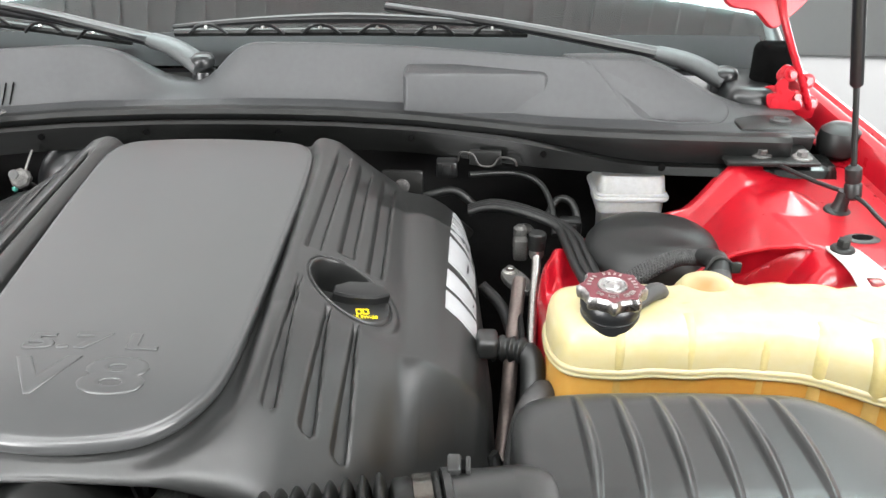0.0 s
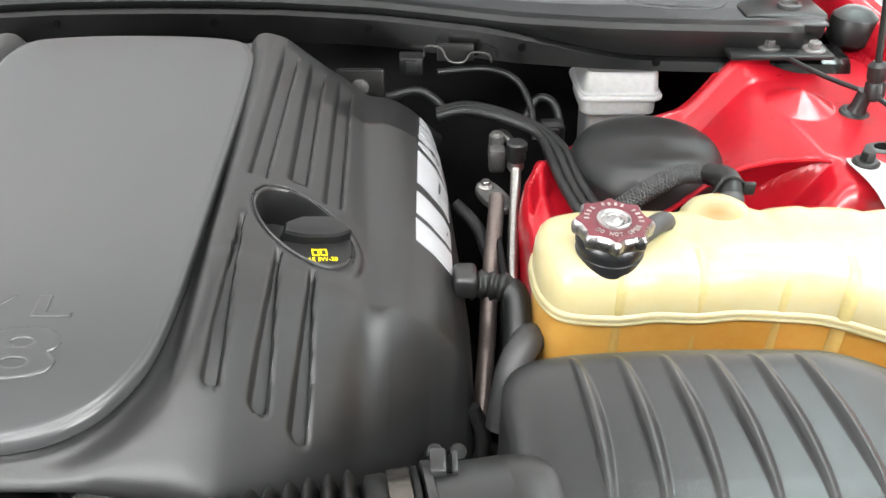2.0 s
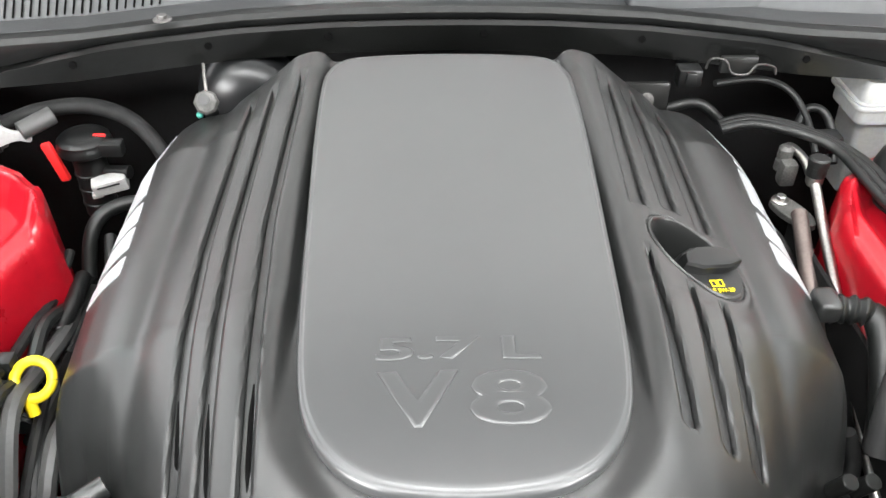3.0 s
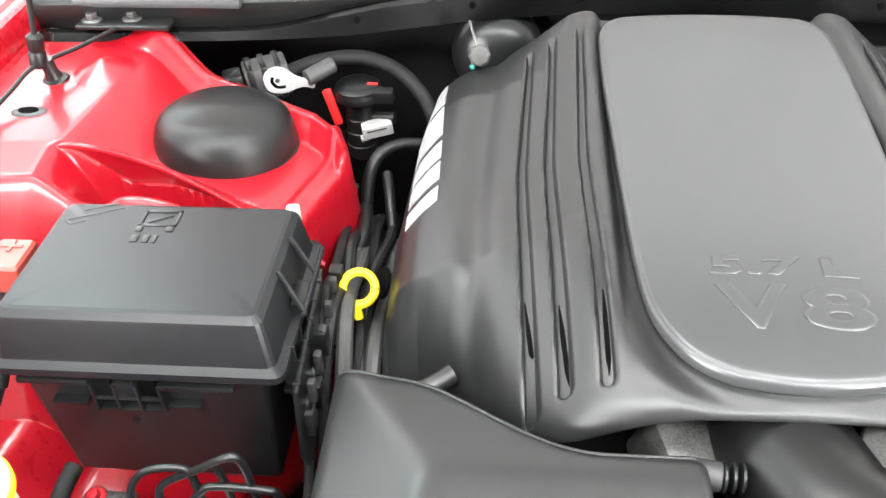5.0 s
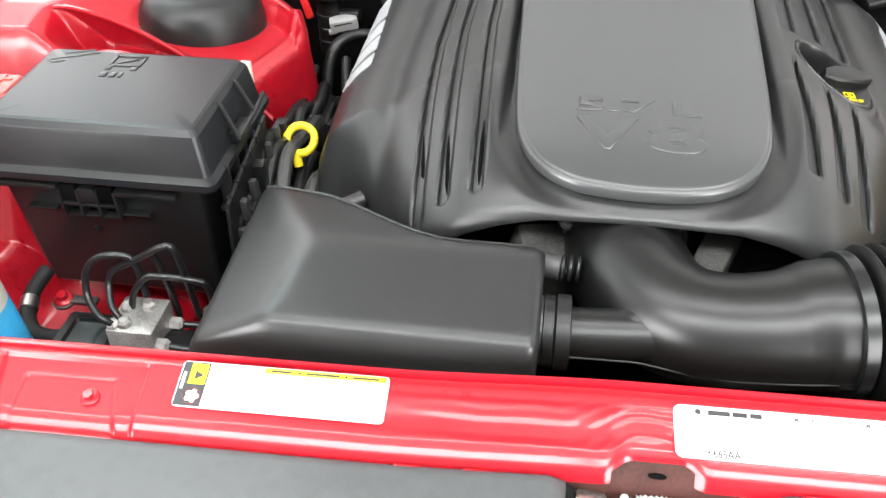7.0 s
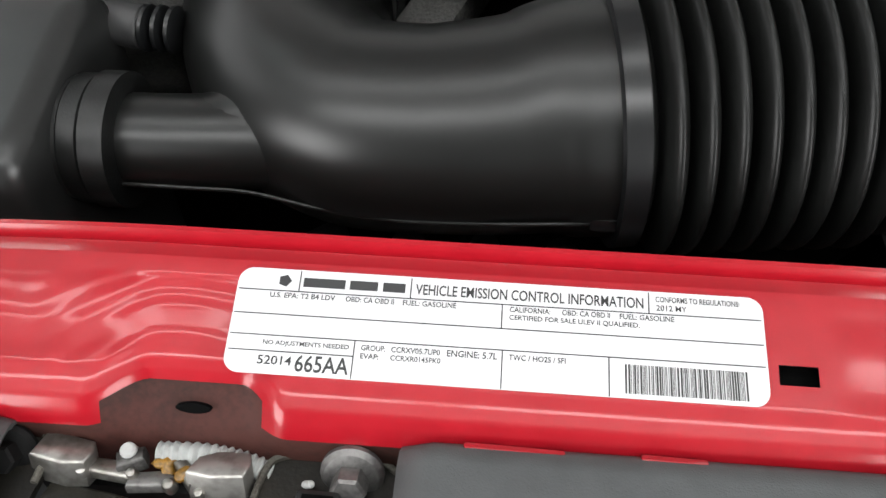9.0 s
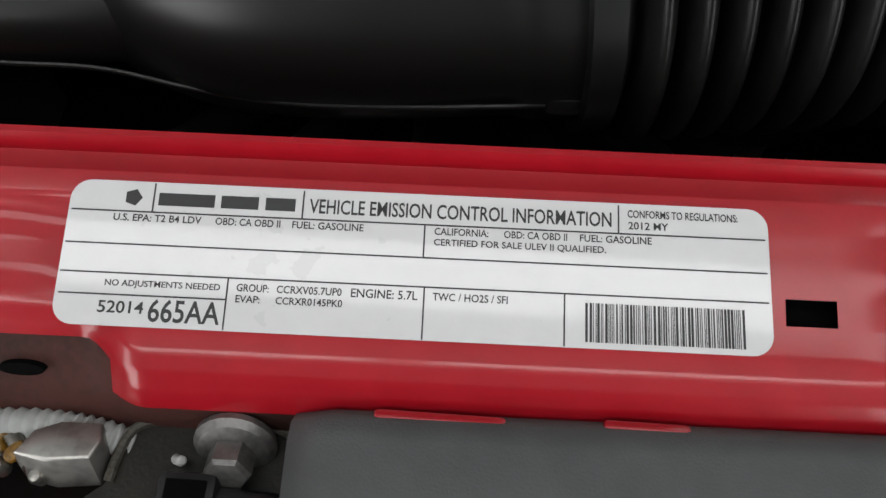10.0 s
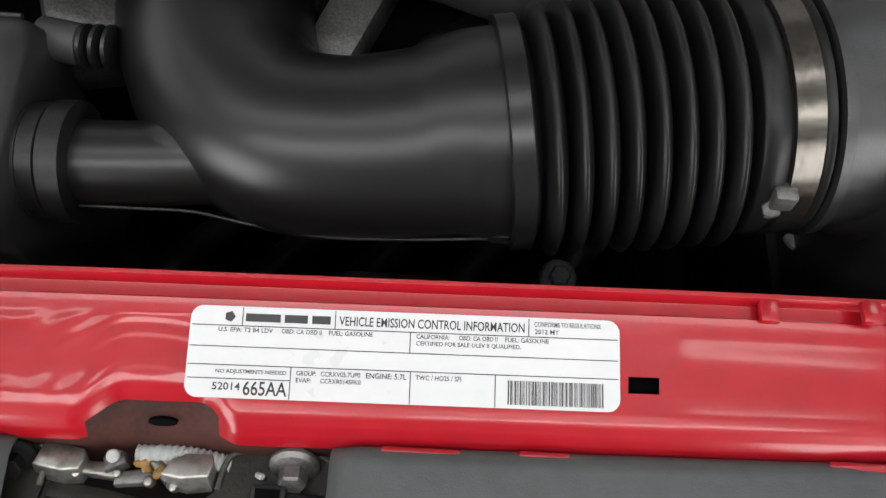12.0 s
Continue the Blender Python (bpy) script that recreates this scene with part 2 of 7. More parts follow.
def box(lo, hi, bevel=0.003, seg=2, m=None, bm=None):
    bm = bm or bmesh.new()
    c = [(a + b) / 2 for a, b in zip(lo, hi)]
    s = [b - a for a, b in zip(lo, hi)]
    r = bmesh.ops.create_cube(bm, size=1, matrix=Matrix.Translation(c) @ Matrix.Diagonal((*s, 1)))
    vs = r["verts"]
    if bevel:
        es = list({e for v in vs for e in v.link_edges})
        r = bmesh.ops.bevel(bm, geom=es, offset=bevel, segments=seg, affect="EDGES", profile=0.5)
        vs = list({v for f in r["faces"] for v in f.verts} | {v for v in vs if v.is_valid})
    if m is not None:
        bmesh.ops.transform(bm, matrix=m, verts=vs)
    return bm


def axis_matrix(p0, p1):
    d = Vector(p1) - Vector(p0)
    return Matrix.Translation(p0) @ d.to_track_quat("Z", "Y").to_matrix().to_4x4(), d.length


def lathe(p0, p1, profile, seg=32, bm=None, lobes=None):
    """Turn (radius, height) pairs round the axis from p0 to p1; height is in metres along it."""
    bm = bm or bmesh.new()
    m, _ = axis_matrix(p0, p1)
    rings = []
    for r, h in profile:
        ring = []
        for k in range(seg):
            a = 2 * math.pi * k / seg
            rr = r * (lobes(a) if lobes else 1)
            ring.append(bm.verts.new(m @ Vector((rr * math.cos(a), rr * math.sin(a), h))))
        rings.append(ring)
    for a, b in zip(rings, rings[1:]):
        for k in range(seg):
            bm.faces.new((a[k], a[(k + 1) % seg], b[(k + 1) % seg], b[k]))
    bm.faces.new(list(reversed(rings[0])))
    bm.faces.new(rings[-1])
    return bm


def cyl(p0, p1, r, seg=20, bm=None, bevel=0.0008, r2=None):
    r2 = r if r2 is None else r2
    _, n = axis_matrix(p0, p1)
    b = min(bevel, r * 0.4, n * 0.4)
    return lathe(p0, p1, [(r - b, 0), (r, b), (r2, n - b), (r2 - b, n)], seg, bm)


def curve_points(pts, steps=8):
    """Catmull-Rom through the points."""
    pts = [Vector(p) for p in pts]
    out = []
    for i in range(len(pts) - 1):
        p0, p1, p2, p3 = pts[max(i - 1, 0)], pts[i], pts[i + 1], pts[min(i + 2, len(pts) - 1)]
        for k in range(steps):
            t = k / steps
            out.append(0.5 * (2 * p1 + (p2 - p0) * t + (2 * p0 - 5 * p1 + 4 * p2 - p3) * t * t + (3 * p1 - p0 - 3 * p2 + p3) * t ** 3))
    return out + [pts[-1]]


def tube(pts, radius, seg=12, steps=8, bm=None, smooth=True, flat=1.0):
    """A swept hose or pipe. radius: a number, or a function of 0..1 along it."""
    bm = bm or bmesh.new()
    path = curve_points(pts, steps) if smooth else [Vector(p) for p in pts]
    up = Vector((0.03, 0.05, 1)).normalized()
    rings = []
    for i, p in enumerate(path):
        d = (path[min(i + 1, len(path) - 1)] - path[max(i - 1, 0)]).normalized()
        if abs(d.dot(up)) > 0.97:
            up = Vector((0.1, 1, 0.1)).normalized()
        side = d.cross(up).normalized()
        up2 = side.cross(d).normalized()
        up = up2
        r = radius(i / (len(path) - 1)) if callable(radius) else radius
        rings.append([bm.verts.new(p + r * (math.cos(a) * side + flat * math.sin(a) * up2)) for a in (2 * math.pi * k / seg for k in range(seg))])
    for a, b in zip(rings, rings[1:]):
        for k in range(seg):
            bm.faces.new((a[k], a[(k + 1) % seg], b[(k + 1) % seg], b[k]))
    bm.faces.new(list(reversed(rings[0])))
    bm.faces.new(rings[-1])
    return bm


def inset(outline, d):
    """Move a closed outline inwards by d (counter-clockwise outlines)."""
    n, out = len(outline), []
    for i in range(n):
        a, b, c = Vector(outline[i - 1]), Vector(outline[i]), Vector(outline[(i + 1) % n])
        t = (c - a).normalized() if (c - a).length > 1e-9 else Vector((1, 0))
        out.append((b.x - t.y * d, b.y + t.x * d))
    return out


def smooth_outline(pts, steps=6):
    pts = [(*p, 0) for p in pts]
    n = len(pts)
    out = []
    for i in range(n):
        p0, p1, p2, p3 = (Vector(pts[(i + k) % n]) for k in (-1, 0, 1, 2))
        for k in range(steps):
            t = k / steps
            q = 0.5 * (2 * p1 + (p2 - p0) * t + (2 * p0 - 5 * p1 + 4 * p2 - p3) * t * t + (3 * p1 - p0 - 3 * p2 + p3) * t ** 3)
            out.append((q.x, q.y))
    return out


def rounded(x0, y0, x1, y1, r, n=6):
    out = []
    for cx, cy, a0 in ((x1 - r, y0 + r, -90), (x1 - r, y1 - r, 0), (x0 + r, y1 - r, 90), (x0 + r, y0 + r, 180)):
        for k in range(n + 1):
            a = radians(a0 + 90 * k / n)
            out.append((cx + r * math.cos(a), cy + r * math.sin(a)))
    return out


def towards(outline, d, spine):
    """Move an outline towards its middle: the nearest point of a spine, or the centre of its bounds."""
    if spine is None:
        xs, ys = [p[0] for p in outline], [p[1] for p in outline]
        cx, cy, hw, hh = (min(xs) + max(xs)) / 2, (min(ys) + max(ys)) / 2, (max(xs) - min(xs)) / 2, (max(ys) - min(ys)) / 2
        return [(cx + (x - cx) * (1 - d / hw), cy + (y - cy) * (1 - d / hh)) for x, y in outline]
    out = []
    for x, y in outline:
        best = None
        for (ax, ay), (bx, by) in zip(spine, spine[1:]):
            t = max(0, min(1, ((x - ax) * (bx - ax) + (y - ay) * (by - ay)) / ((bx - ax) ** 2 + (by - ay) ** 2)))
            q = (ax + t * (bx - ax), ay + t * (by - ay))
            e = math.hypot(q[0] - x, q[1] - y)
            if best is None or e < best[0]:
                best = (e, q)
        k = min(0.9, d / best[0])
        out.append((x + (best[1][0] - x) * k, y + (best[1][1] - y) * k))
    return out


def loft(outline, levels, m=None, bm=None, tilt=None, spine=None):
    """Stack insets of an outline: levels are (inset, z) from the bottom to the top. tilt: an extra height by place."""
    bm = bm or bmesh.new()
    rings = []
    deep = max(abs(d) for d, _ in levels) > 0.0045 or spine is not None
    for d, z in levels:
        ring = []
        for x, y in (towards(outline, d, spine) if deep else inset(outline, d)):
            v = Vector((x, y, z + (tilt(x, y) if tilt else 0)))
            ring.append(bm.verts.new(m @ v if m is not None else v))
        rings.append(ring)
    n = len(outline)
    for a, b in zip(rings, rings[1:]):
        for k in range(n):
            bm.faces.new((a[k], a[(k + 1) % n], b[(k + 1) % n], b[k]))
    bm.faces.new(list(reversed(rings[0])))
    bm.faces.new(rings[-1])
    return bm


def hex_bolt(place, axis, r, h, name="bolt", mat=None, parent=None, washer=True, label=""):
    p = Vector(place)
    a = Vector(axis).normalized()
    bm = bmesh.new()
    if washer:
        lathe(p, p + a, [(r * 1.75, 0), (r * 1.75, h * 0.15), (r * 1.5, h * 0.3), (r * 1.05, h * 0.38)], 24, bm)
    lathe(p, p + a, [(r, h * 0.2 if washer else 0), (r, h * 0.9), (r * 0.86, h)], 6, bm)
    return part(name, bm, mat or DULLSTEEL, parent, label, angle=25)


def lettering(body, w, h, depth=0.0002, bold=0.0, bevel=0.0):
    """Text of the built-in font as a bmesh that fills w x h, from its lower left corner."""
    cu = bpy.data.curves.new("text", "FONT")
    cu.body, cu.size, cu.extrude, cu.resolution_u, cu.offset = body, 1.0, 0.02, 3, bold
    cu.bevel_depth, cu.bevel_resolution = bevel, 1
    ob = bpy.data.objects.new("text", cu)
    me = bpy.data.meshes.new_from_object(ob)
    bpy.data.objects.remove(ob)
    bm = bmesh.new()
    bm.from_mesh(me)
    bpy.data.meshes.remove(me)
    bpy.data.curves.remove(cu)
    lo = [min(v.co[i] for v in bm.verts) for i in range(3)]
    hi = [max(v.co[i] for v in bm.verts) for i in range(3)]
    for v in bm.verts:
        v.co = Vector(((v.co.x - lo[0]) / (hi[0] - lo[0]) * w, (v.co.y - lo[1]) / (hi[1] - lo[1]) * h, (v.co.z - lo[2]) / (hi[2] - lo[2]) * depth))
    return bm


def sstep(a, b, x):
    t = np.clip((x - a) / (b - a), 0, 1)
    return t * t * (3 - 2 * t)

# ---- the workshop ----
floor = part("floor", box((-30, -30, -0.2), (30, 30, 0.0), 0), CONCRETE)
tagged(floor, "dark sealed concrete workshop floor", "floor", kind="structure")
for nm, lo, hi in (("wall_north", (-5, 6.0, 0), (5, 6.2, 4.0)), ("wall_south", (-5, -4.2, 0), (5, -4.0, 4.0)),
                   ("wall_east", (5.0, -4.2, 0), (5.2, 6.2, 4.0)), ("wall_west", (-5.2, -4.2, 0), (-5.0, 6.2, 4.0))):
    tagged(part(nm, box(lo, hi, 0), WALLPAINT), "plain grey painted workshop wall", "wall", kind="structure")
bm = box((-5.2, -4.2, 4.0), (5.2, 6.2, 4.2), 0)
for k in range(52):
    box((-5.0 + k * 0.2, -4.0, 3.975), (-4.94 + k * 0.2, 6.0, 4.004), 0, bm=bm)
tagged(part("ceiling", bm, SHEETING), "pale corrugated workshop ceiling", "ceiling", kind="structure")

sky = thing("skylight", "pale teal translucent skylight sheet with bright ribs", "skylight", (-0.4, 2.2, 3.96), kind="structure")
part("sheet", box((-3.2, 1.70, 3.962), (2.6, 2.75, 3.970), 0), SKYPANE, sky)
for k in range(66):
    if k % 7 in (2, 5):
        continue
    x0 = -3.18 + k * 0.087 + 0.012 * math.sin(k * 2.3)
    part("rib", box((x0, 1.70, 3.952), (x0 + 0.014 + 0.010 * (k % 3), 2.75, 3.9625), 0), SKYRIB, sky)

# ---- the car's body ----
car = thing("car", "red car with its hood open", "car", (CX, 1.0, 0))
RAIL_TILT = 0.024


def rail_z(x):
    return -0.012 * float(sstep(0.12, 0.32, abs(x + 0.17)))


def rail_y(x, yr):
    far = np.clip(np.abs(x + 0.27) - 0.53, 0, None)
    return yr + RAIL_TILT * (x + 0.17) + 0.004 * sstep(0.12, 0.32, np.abs(x + 0.17)) + far * far * 1.9 + (yr > 0.3) * far * 0.12


# crossmember over the radiator: pressed sheet with a rear lip and a latch recess
prof = [(0.268, 0.90), (0.268, 0.955), (0.268, 0.976), (0.2690, 0.984), (0.2712, 0.990), (0.2750, 0.9942), (0.280, 0.9978),
        (0.285, 0.9998), (0.2937, 1.0019), (0.3008, 1.0037), (0.306, 1.0050), (0.3112, 1.0063), (0.3140, 1.0070), (0.319, 1.0083), (0.3255, 1.0099), (0.3275, 1.0103),
        (0.3283, 1.0088), (0.3292, 1.0074), (0.332, 1.0076), (0.3350, 1.0082), (0.3358, 1.0125), (0.3368, 1.0142), (0.3386, 1.0145), (0.3396, 1.0130), (0.3398, 1.004), (0.3398, 0.95)]
fine = []
for (ya, za), (yb, zb) in zip(prof, prof[1:]):
    steps = 1 if yb < 0.2715 or ya > 0.3250 or ya == 0.2937 else max(1, round((yb - ya) / 0.0014))
    fine += [(ya + (yb - ya) * q / steps, za + (zb - za) * q / steps) for q in range(steps)]
prof = fine + [prof[-1]]
SLOT_J = [j for j, (yr, _) in enumerate(prof) if abs(yr - 0.2937) < 1e-6][0]
xs = sorted(set([round(-1.05 + 0.005 * k, 4) for k in range(311)]) | {-0.071, -0.0573} | {round(-0.80 + 0.0015 * k, 4) for k in range(110)} | {round(-0.46 + 0.0025 * k, 4) for k in range(110)})
verts, idx = [], {}
for i, x in enumerate(xs):
    notch = float(sstep(-0.314, -0.292, x) * (1 - sstep(-0.259, -0.240, x)))
    waves = float(sstep(-0.47, -0.41, x) * (1 - sstep(-0.262, -0.235, x)))
    slide = [0.10 * (yr - 0.30) for yr, _ in prof]
    for j, (yr, z) in enumerate(prof):
        seam = float(sstep(-0.662, -0.658, x + slide[j] * 0.4) - 1) + float(1 - sstep(-0.776, -0.771, x - slide[j] * -2.2)) * 0.8
        front = max(0.0, 1 - (yr - 0.268) / 0.052)
        yy = yr + notch * 0.0140 * front ** 0.7
        zz = z + (0.0028 * seam if yr < 0.327 else 0)
        top = float(sstep(0.278, 0.286, yr) * (1 - sstep(0.317, 0.323, yr)))
        # uneven pressing: shallow ripples that run along the rail and arch over the latch recess
        near = math.hypot((x + 0.278) / 1.35, yr - 0.262)
        arch = float(1 - sstep(0.030, 0.075, abs(x + 0.285)))
        zz += 0.00014 * waves * top * ((1 - arch) * math.sin(yr * 640 + 0.5 * math.sin(x * 31) + 0.3 * math.sin(x * 90)) + arch * math.sin(near * 720 + 0.8 * math.sin(x * 90)))
        zz += 0.00035 * math.sin(yr * 210 + x * 4) * top * (x > -0.05 or -0.6 < x < -0.3)
        edge_r = -0.685 + 0.29 * (0.315 - yr)
        pocket = float(sstep(-0.7575, -0.7545, x) * (1 - sstep(edge_r - 0.0015, edge_r + 0.0015, x)) * (1 - sstep(0.3115, 0.3135, yr)) * sstep(0.2700, 0.2720, yr))
        zz -= 0.0019 * pocket
        if j < 4:
            yy = yr + notch * (-0.002, -0.002, 0.003, 0.0075)[j]
        verts.append((x, float(rail_y(x, yy)), zz + rail_z(x)))
faces = []
n = len(prof)
for i in range(len(xs) - 1):
    for j in range(n - 1):
        if -0.0711 <= xs[i] < -0.0574 and j == SLOT_J:
            continue
        faces.append((i * n + j, i * n + j + 1, (i + 1) * n + j + 1, (i + 1) * n + j))
# faces of the recess that take the grime and the painted shade
grimy_shaded = [q for q in faces if q[0] % n < 5 and all((-0.345 if q[0] % n < 3 else -0.309) < verts[k][0] < (-0.190 if q[0] % n < 3 else -0.249) for k in q)]
rail = sheet("radiator_crossmember", verts, [q for q in faces if q not in grimy_shaded], RED, car, "glossy red pressed crossmember over the radiator", 30)
used = sorted({k for q in grimy_shaded for k in q})
sheet("recess_wall", [verts[k] for k in used], [tuple(used.index(k) for k in q) for q in grimy_shaded], SHADEDRED, rail, "grimy wall of the latch recess, its shade put into the colour")
hex_bolt((-0.700, 0.290, 0.9865), (0, -0.1, 1), 0.0045, 0.006, "plug", RED, rail, label="red painted plug")
part("hole", loft([(0.0065 * math.cos(k * 0.3927), 0.0019 * math.sin(k * 0.3927)) for k in range(16)], [(0, -0.004), (0, 0.0012), (0.0004, 0.0013)], pose(-0.2752, 0.2755, 0.9862, 48)), VOID, rail, "dark oval hole in the latch recess")
part("hole", lathe((-0.810, 0.306, 0.988), (-0.810, 0.302, 1.1), [(0.0034, 0), (0.0034, 0.0070), (0.0005, 0.0071)], 16), VOID, rail, "small round hole")
part("slot", box((-0.0009, -0.0045, -0.006), (0.0009, 0.0045, 0.0), 0, m=pose(-0.8105, 0.3215, 0.9970, 6, 0, -12)), VOID, rail, "narrow slot")
# solid black block added under the slot in place of its shade
part("dark_slot", box((-0.078, 0.288, 0.980), (-0.050, 0.310, 0.9965), 0), VOID, rail, "black block standing in for the shade in the rectangular slot")
for x0 in (-0.012, 0.035):
    part("tab", box((x0, float(rail_y(x0, 0.326)), 1.0085), (x0 + 0.009, float(rail_y(x0, 0.337)), 1.0125), 0.001), RED, rail)


# strut towers with the inner fender, as pressed sheet; side is +1 or -1
EDGE_O = (0.40, 0.44, 0.50, 0.54, 0.58, 0.61, 0.64, 0.68, 0.80)
EDGE_Y = {-1: (0.742, 0.772, 0.798, 0.806, 0.815, 0.815, 0.812, 0.810, 0.80), 1: (0.742, 0.785, 0.824, 0.845, 0.867, 0.872, 0.864, 0.853, 0.84)}
DAM_Z = (0.965, 0.980, 0.998, 1.018, 1.034, 1.047, 1.059, 1.068, 1.068)
BACK_O, BACK_Y = (0.40, 0.417, 0.454, 0.522, 0.60, 0.68, 0.76, 0.82), (0.885, 0.925, 0.965, 1.000, 1.038, 1.068, 1.082, 1.085)


def tower_height(o, y, side=-1):
    plateau = 1.062
    basin = 0.994 + 0.012 * sstep(0.44, 0.6, o)
    ramp = sstep(0.600, 0.680, o + 0.12 * (y - 0.93))
    top = basin * (1 - ramp) + plateau * ramp
    back = np.interp(o, BACK_O, BACK_Y)
    # raised back rim, a bead along it
    top = top + (0.016 * sstep(0.050, 0.016, back - y) + 0.006 * np.exp(-((back - y - 0.014) / 0.005) ** 2)) * (1 - sstep(0.66, 0.74, o))
    r = np.sqrt(((o - 0.700) / 0.034) ** 2 + ((y - 0.965) / 0.040) ** 2)
    top = top + 0.016 * np.clip(1 - r, 0, 1)
    # the folded edge in front of the cap, the channel under it and the apron
    edge = np.interp(o, EDGE_O, EDGE_Y[side])
    drop = np.clip(edge - y, 0, None)
    channel = 0.066 * sstep(0.0, 0.008, drop) * (1 - sstep(0.016, 0.066, drop)) * (1 - sstep(0.63, 0.70, o))
    lift = 0.050 * sstep(0.03, 0.075, drop) * sstep(0.47, 0.56, o) * (1 - sstep(0.60, 0.68, o))
    slope = 0.10 * drop + 2.6 * np.clip(drop - 0.055, 0, None) ** 1.25
    z = top - channel + lift * (1 - sstep(0.10, 0.2, drop)) - np.clip(slope, 0, 0.222)
    if side > 0:
        z = z - 0.14 * sstep(0.035, 0.13, drop)
    # falls away behind the rim and at the rounded inner wall
    z = z - 0.30 * sstep(0.0, 0.022, y - back)
    rim = 0.391 + (0.030 * sstep(0.90, 0.76, y) + 0.05 * sstep(0.76, 0.60, y) if side < 0 else 0.0)
    z = z + 0.005 * np.exp(-((o - rim - 0.030) / 0.006) ** 2) * sstep(0.72, 0.80, y)
    z = z - 0.30 * (1 - sstep(rim - 0.020, rim + 0.014, o))
    return z


def tower(side):
    no, ny = 210, 400
    o = np.linspace(0.36, 0.815, no)
    y = np.linspace(0.22, 1.20, ny)
    O, Y = np.meshgrid(o, y, indexing="ij")
    Z = tower_height(O, Y, side)
    Z = np.maximum(Z, 0.70)
    verts = np.stack([CX + side * O, Y, Z], -1).reshape(-1, 3)
    lab = "glossy red pressed sheet-metal strut tower and inner fender"
    t = sheet("strut_tower", verts, [q for q in grid_faces(no, ny) if max(verts[k][2] for k in q) > 0.72 and not (side > 0 and verts[q[0]][1] < 0.76 and verts[q[0]][0] < 0.24)], RED, car, lab, 50, thick=-0.0015 * side)
    # upright seam flange in front of the cap, with a folded top edge
    bm = bmesh.new()
    rows = []
    for k in range(41):
        start = 0.470 if side > 0 else 0.405
        oo = start + (0.690 - start) * k / 40
        yy = float(np.interp(oo, EDGE_O, EDGE_Y[side]))
        zt = float(np.interp(oo, EDGE_O, DAM_Z))
        if k > 36:
            zt -= 0.0022 * (k - 36)
            yy += 0.002 * (k - 36)
        zb = min(zt - 0.006, float(tower_height(np.array(oo), np.array(yy + 0.006), side)) - 0.002)
        rows.append([bm.verts.new((CX + side * oo, yy + dy, z)) for dy, z in ((0.010, zb), (0.003, zb + 0.6 * (zt - zb)), (-0.004, zt - 0.002), (-0.009, zt + 0.001), (-0.013, zt + 0.0005), (-0.0135, zt - 0.002), (-0.009, zt - 0.003), (-0.003, zt - 0.012), (0.006, zb - 0.02))])
    for a, b in zip(rows, rows[1:]):
        for k in range(8):
            bm.faces.new((a[k], a[k + 1], b[k + 1], b[k]))
    part("seam_flange", bm, RED, t)
    bm = lathe((CX + side * 0.747, 0.866, 1.0620), (CX + side * 0.747, 0.866, 2), [(0.020, 0), (0.020, 0.002), (0.017, 0.0035), (0.011, 0.0035)], 28)
    for v in bm.verts:
        v.co.y = 0.866 + (v.co.y - 0.866) * 0.62
    part("grommet", bm, GASKET, t, "grey rubber rim of an oval hole")
    bm = lathe((CX + side * 0.747, 0.866, 1.0620), (CX + side * 0.747, 0.866, 2), [(0.0115, 0), (0.0115, 0.0044)], 24)
    for v in bm.verts:
        v.co.y = 0.866 + (v.co.y - 0.866) * 0.55
    part("hole", bm, VOID, t)
    for oo, yy, r in ((0.70, 1.035, 0.0035), (0.735, 0.905, 0.0045), (0.765, 0.93, 0.004), (0.775, 0.80, 0.003)):
        z0 = float(tower_height(np.array(oo), np.array(yy), side))
        part("hole", lathe((CX + side * oo, yy, z0 - 0.001), (CX + side * oo, yy, 2), [(r, 0), (r, 0.0018)], 14), VOID, t)
    return t


tower_right, tower_left = tower(1), tower(-1)


def fender(side):
    rows = [(0.806, 1.058), (0.818, 1.059), (0.824, 1.064), (0.828, 1.088), (0.833, 1.096), (0.842, 1.099), (0.846, 1.0985), (0.848, 1.093), (0.852, 1.093), (0.860, 1.098), (0.872, 1.092), (0.89, 1.07), (0.91, 1.0), (0.92, 0.6), (0.90, 0.3)]
    ys = np.linspace(-0.05, 1.75, 46)
    verts = []
    for y in ys:
        back = max(0.0, y - 0.9)
        nose = max(0.0, 0.45 - y)
        for o, z in rows:
            verts.append((CX + side * (o - 0.35 * nose * nose * (o > 0.84) - 0.06 * nose), y, z + 0.02 * back - 0.22 * nose * nose - 0.10 * nose))
    return sheet("fender", verts, grid_faces(len(ys), len(rows)), RED, car, "glossy red front fender with a rolled hood lip", 30, thick=0.0015 * side)


fender_right, fender_left = fender(1), fender(-1)

# front end under the crossmember: nose and grille block, closed firewall and bay floor
part("bumper", box((CX - 0.86, -0.12, 0.22), (CX + 0.86, 0.06, 0.62), 0.06, 4), RED, car)
# deep bay parts: the shade between them is painted in as near-black
part("bay_floor", box((CX - 0.72, 0.27, 0.50), (CX + 0.72, 1.20, 0.53), 0.002), SHADEGRIME, car, "engine bay underside, coloured near-black for the shade down there")
part("firewall", box((CX - 0.84, 1.185, 0.50), (CX + 0.84, 1.21, 1.06), 0.004), SHADEGRIME, car, "dark firewall behind the engine")
part("splash_shield", box((0.086, 0.30, 0.60), (0.092, 0.93, 0.962), 0.002), SHADEGRIME, car, "black splash shield beside the engine")
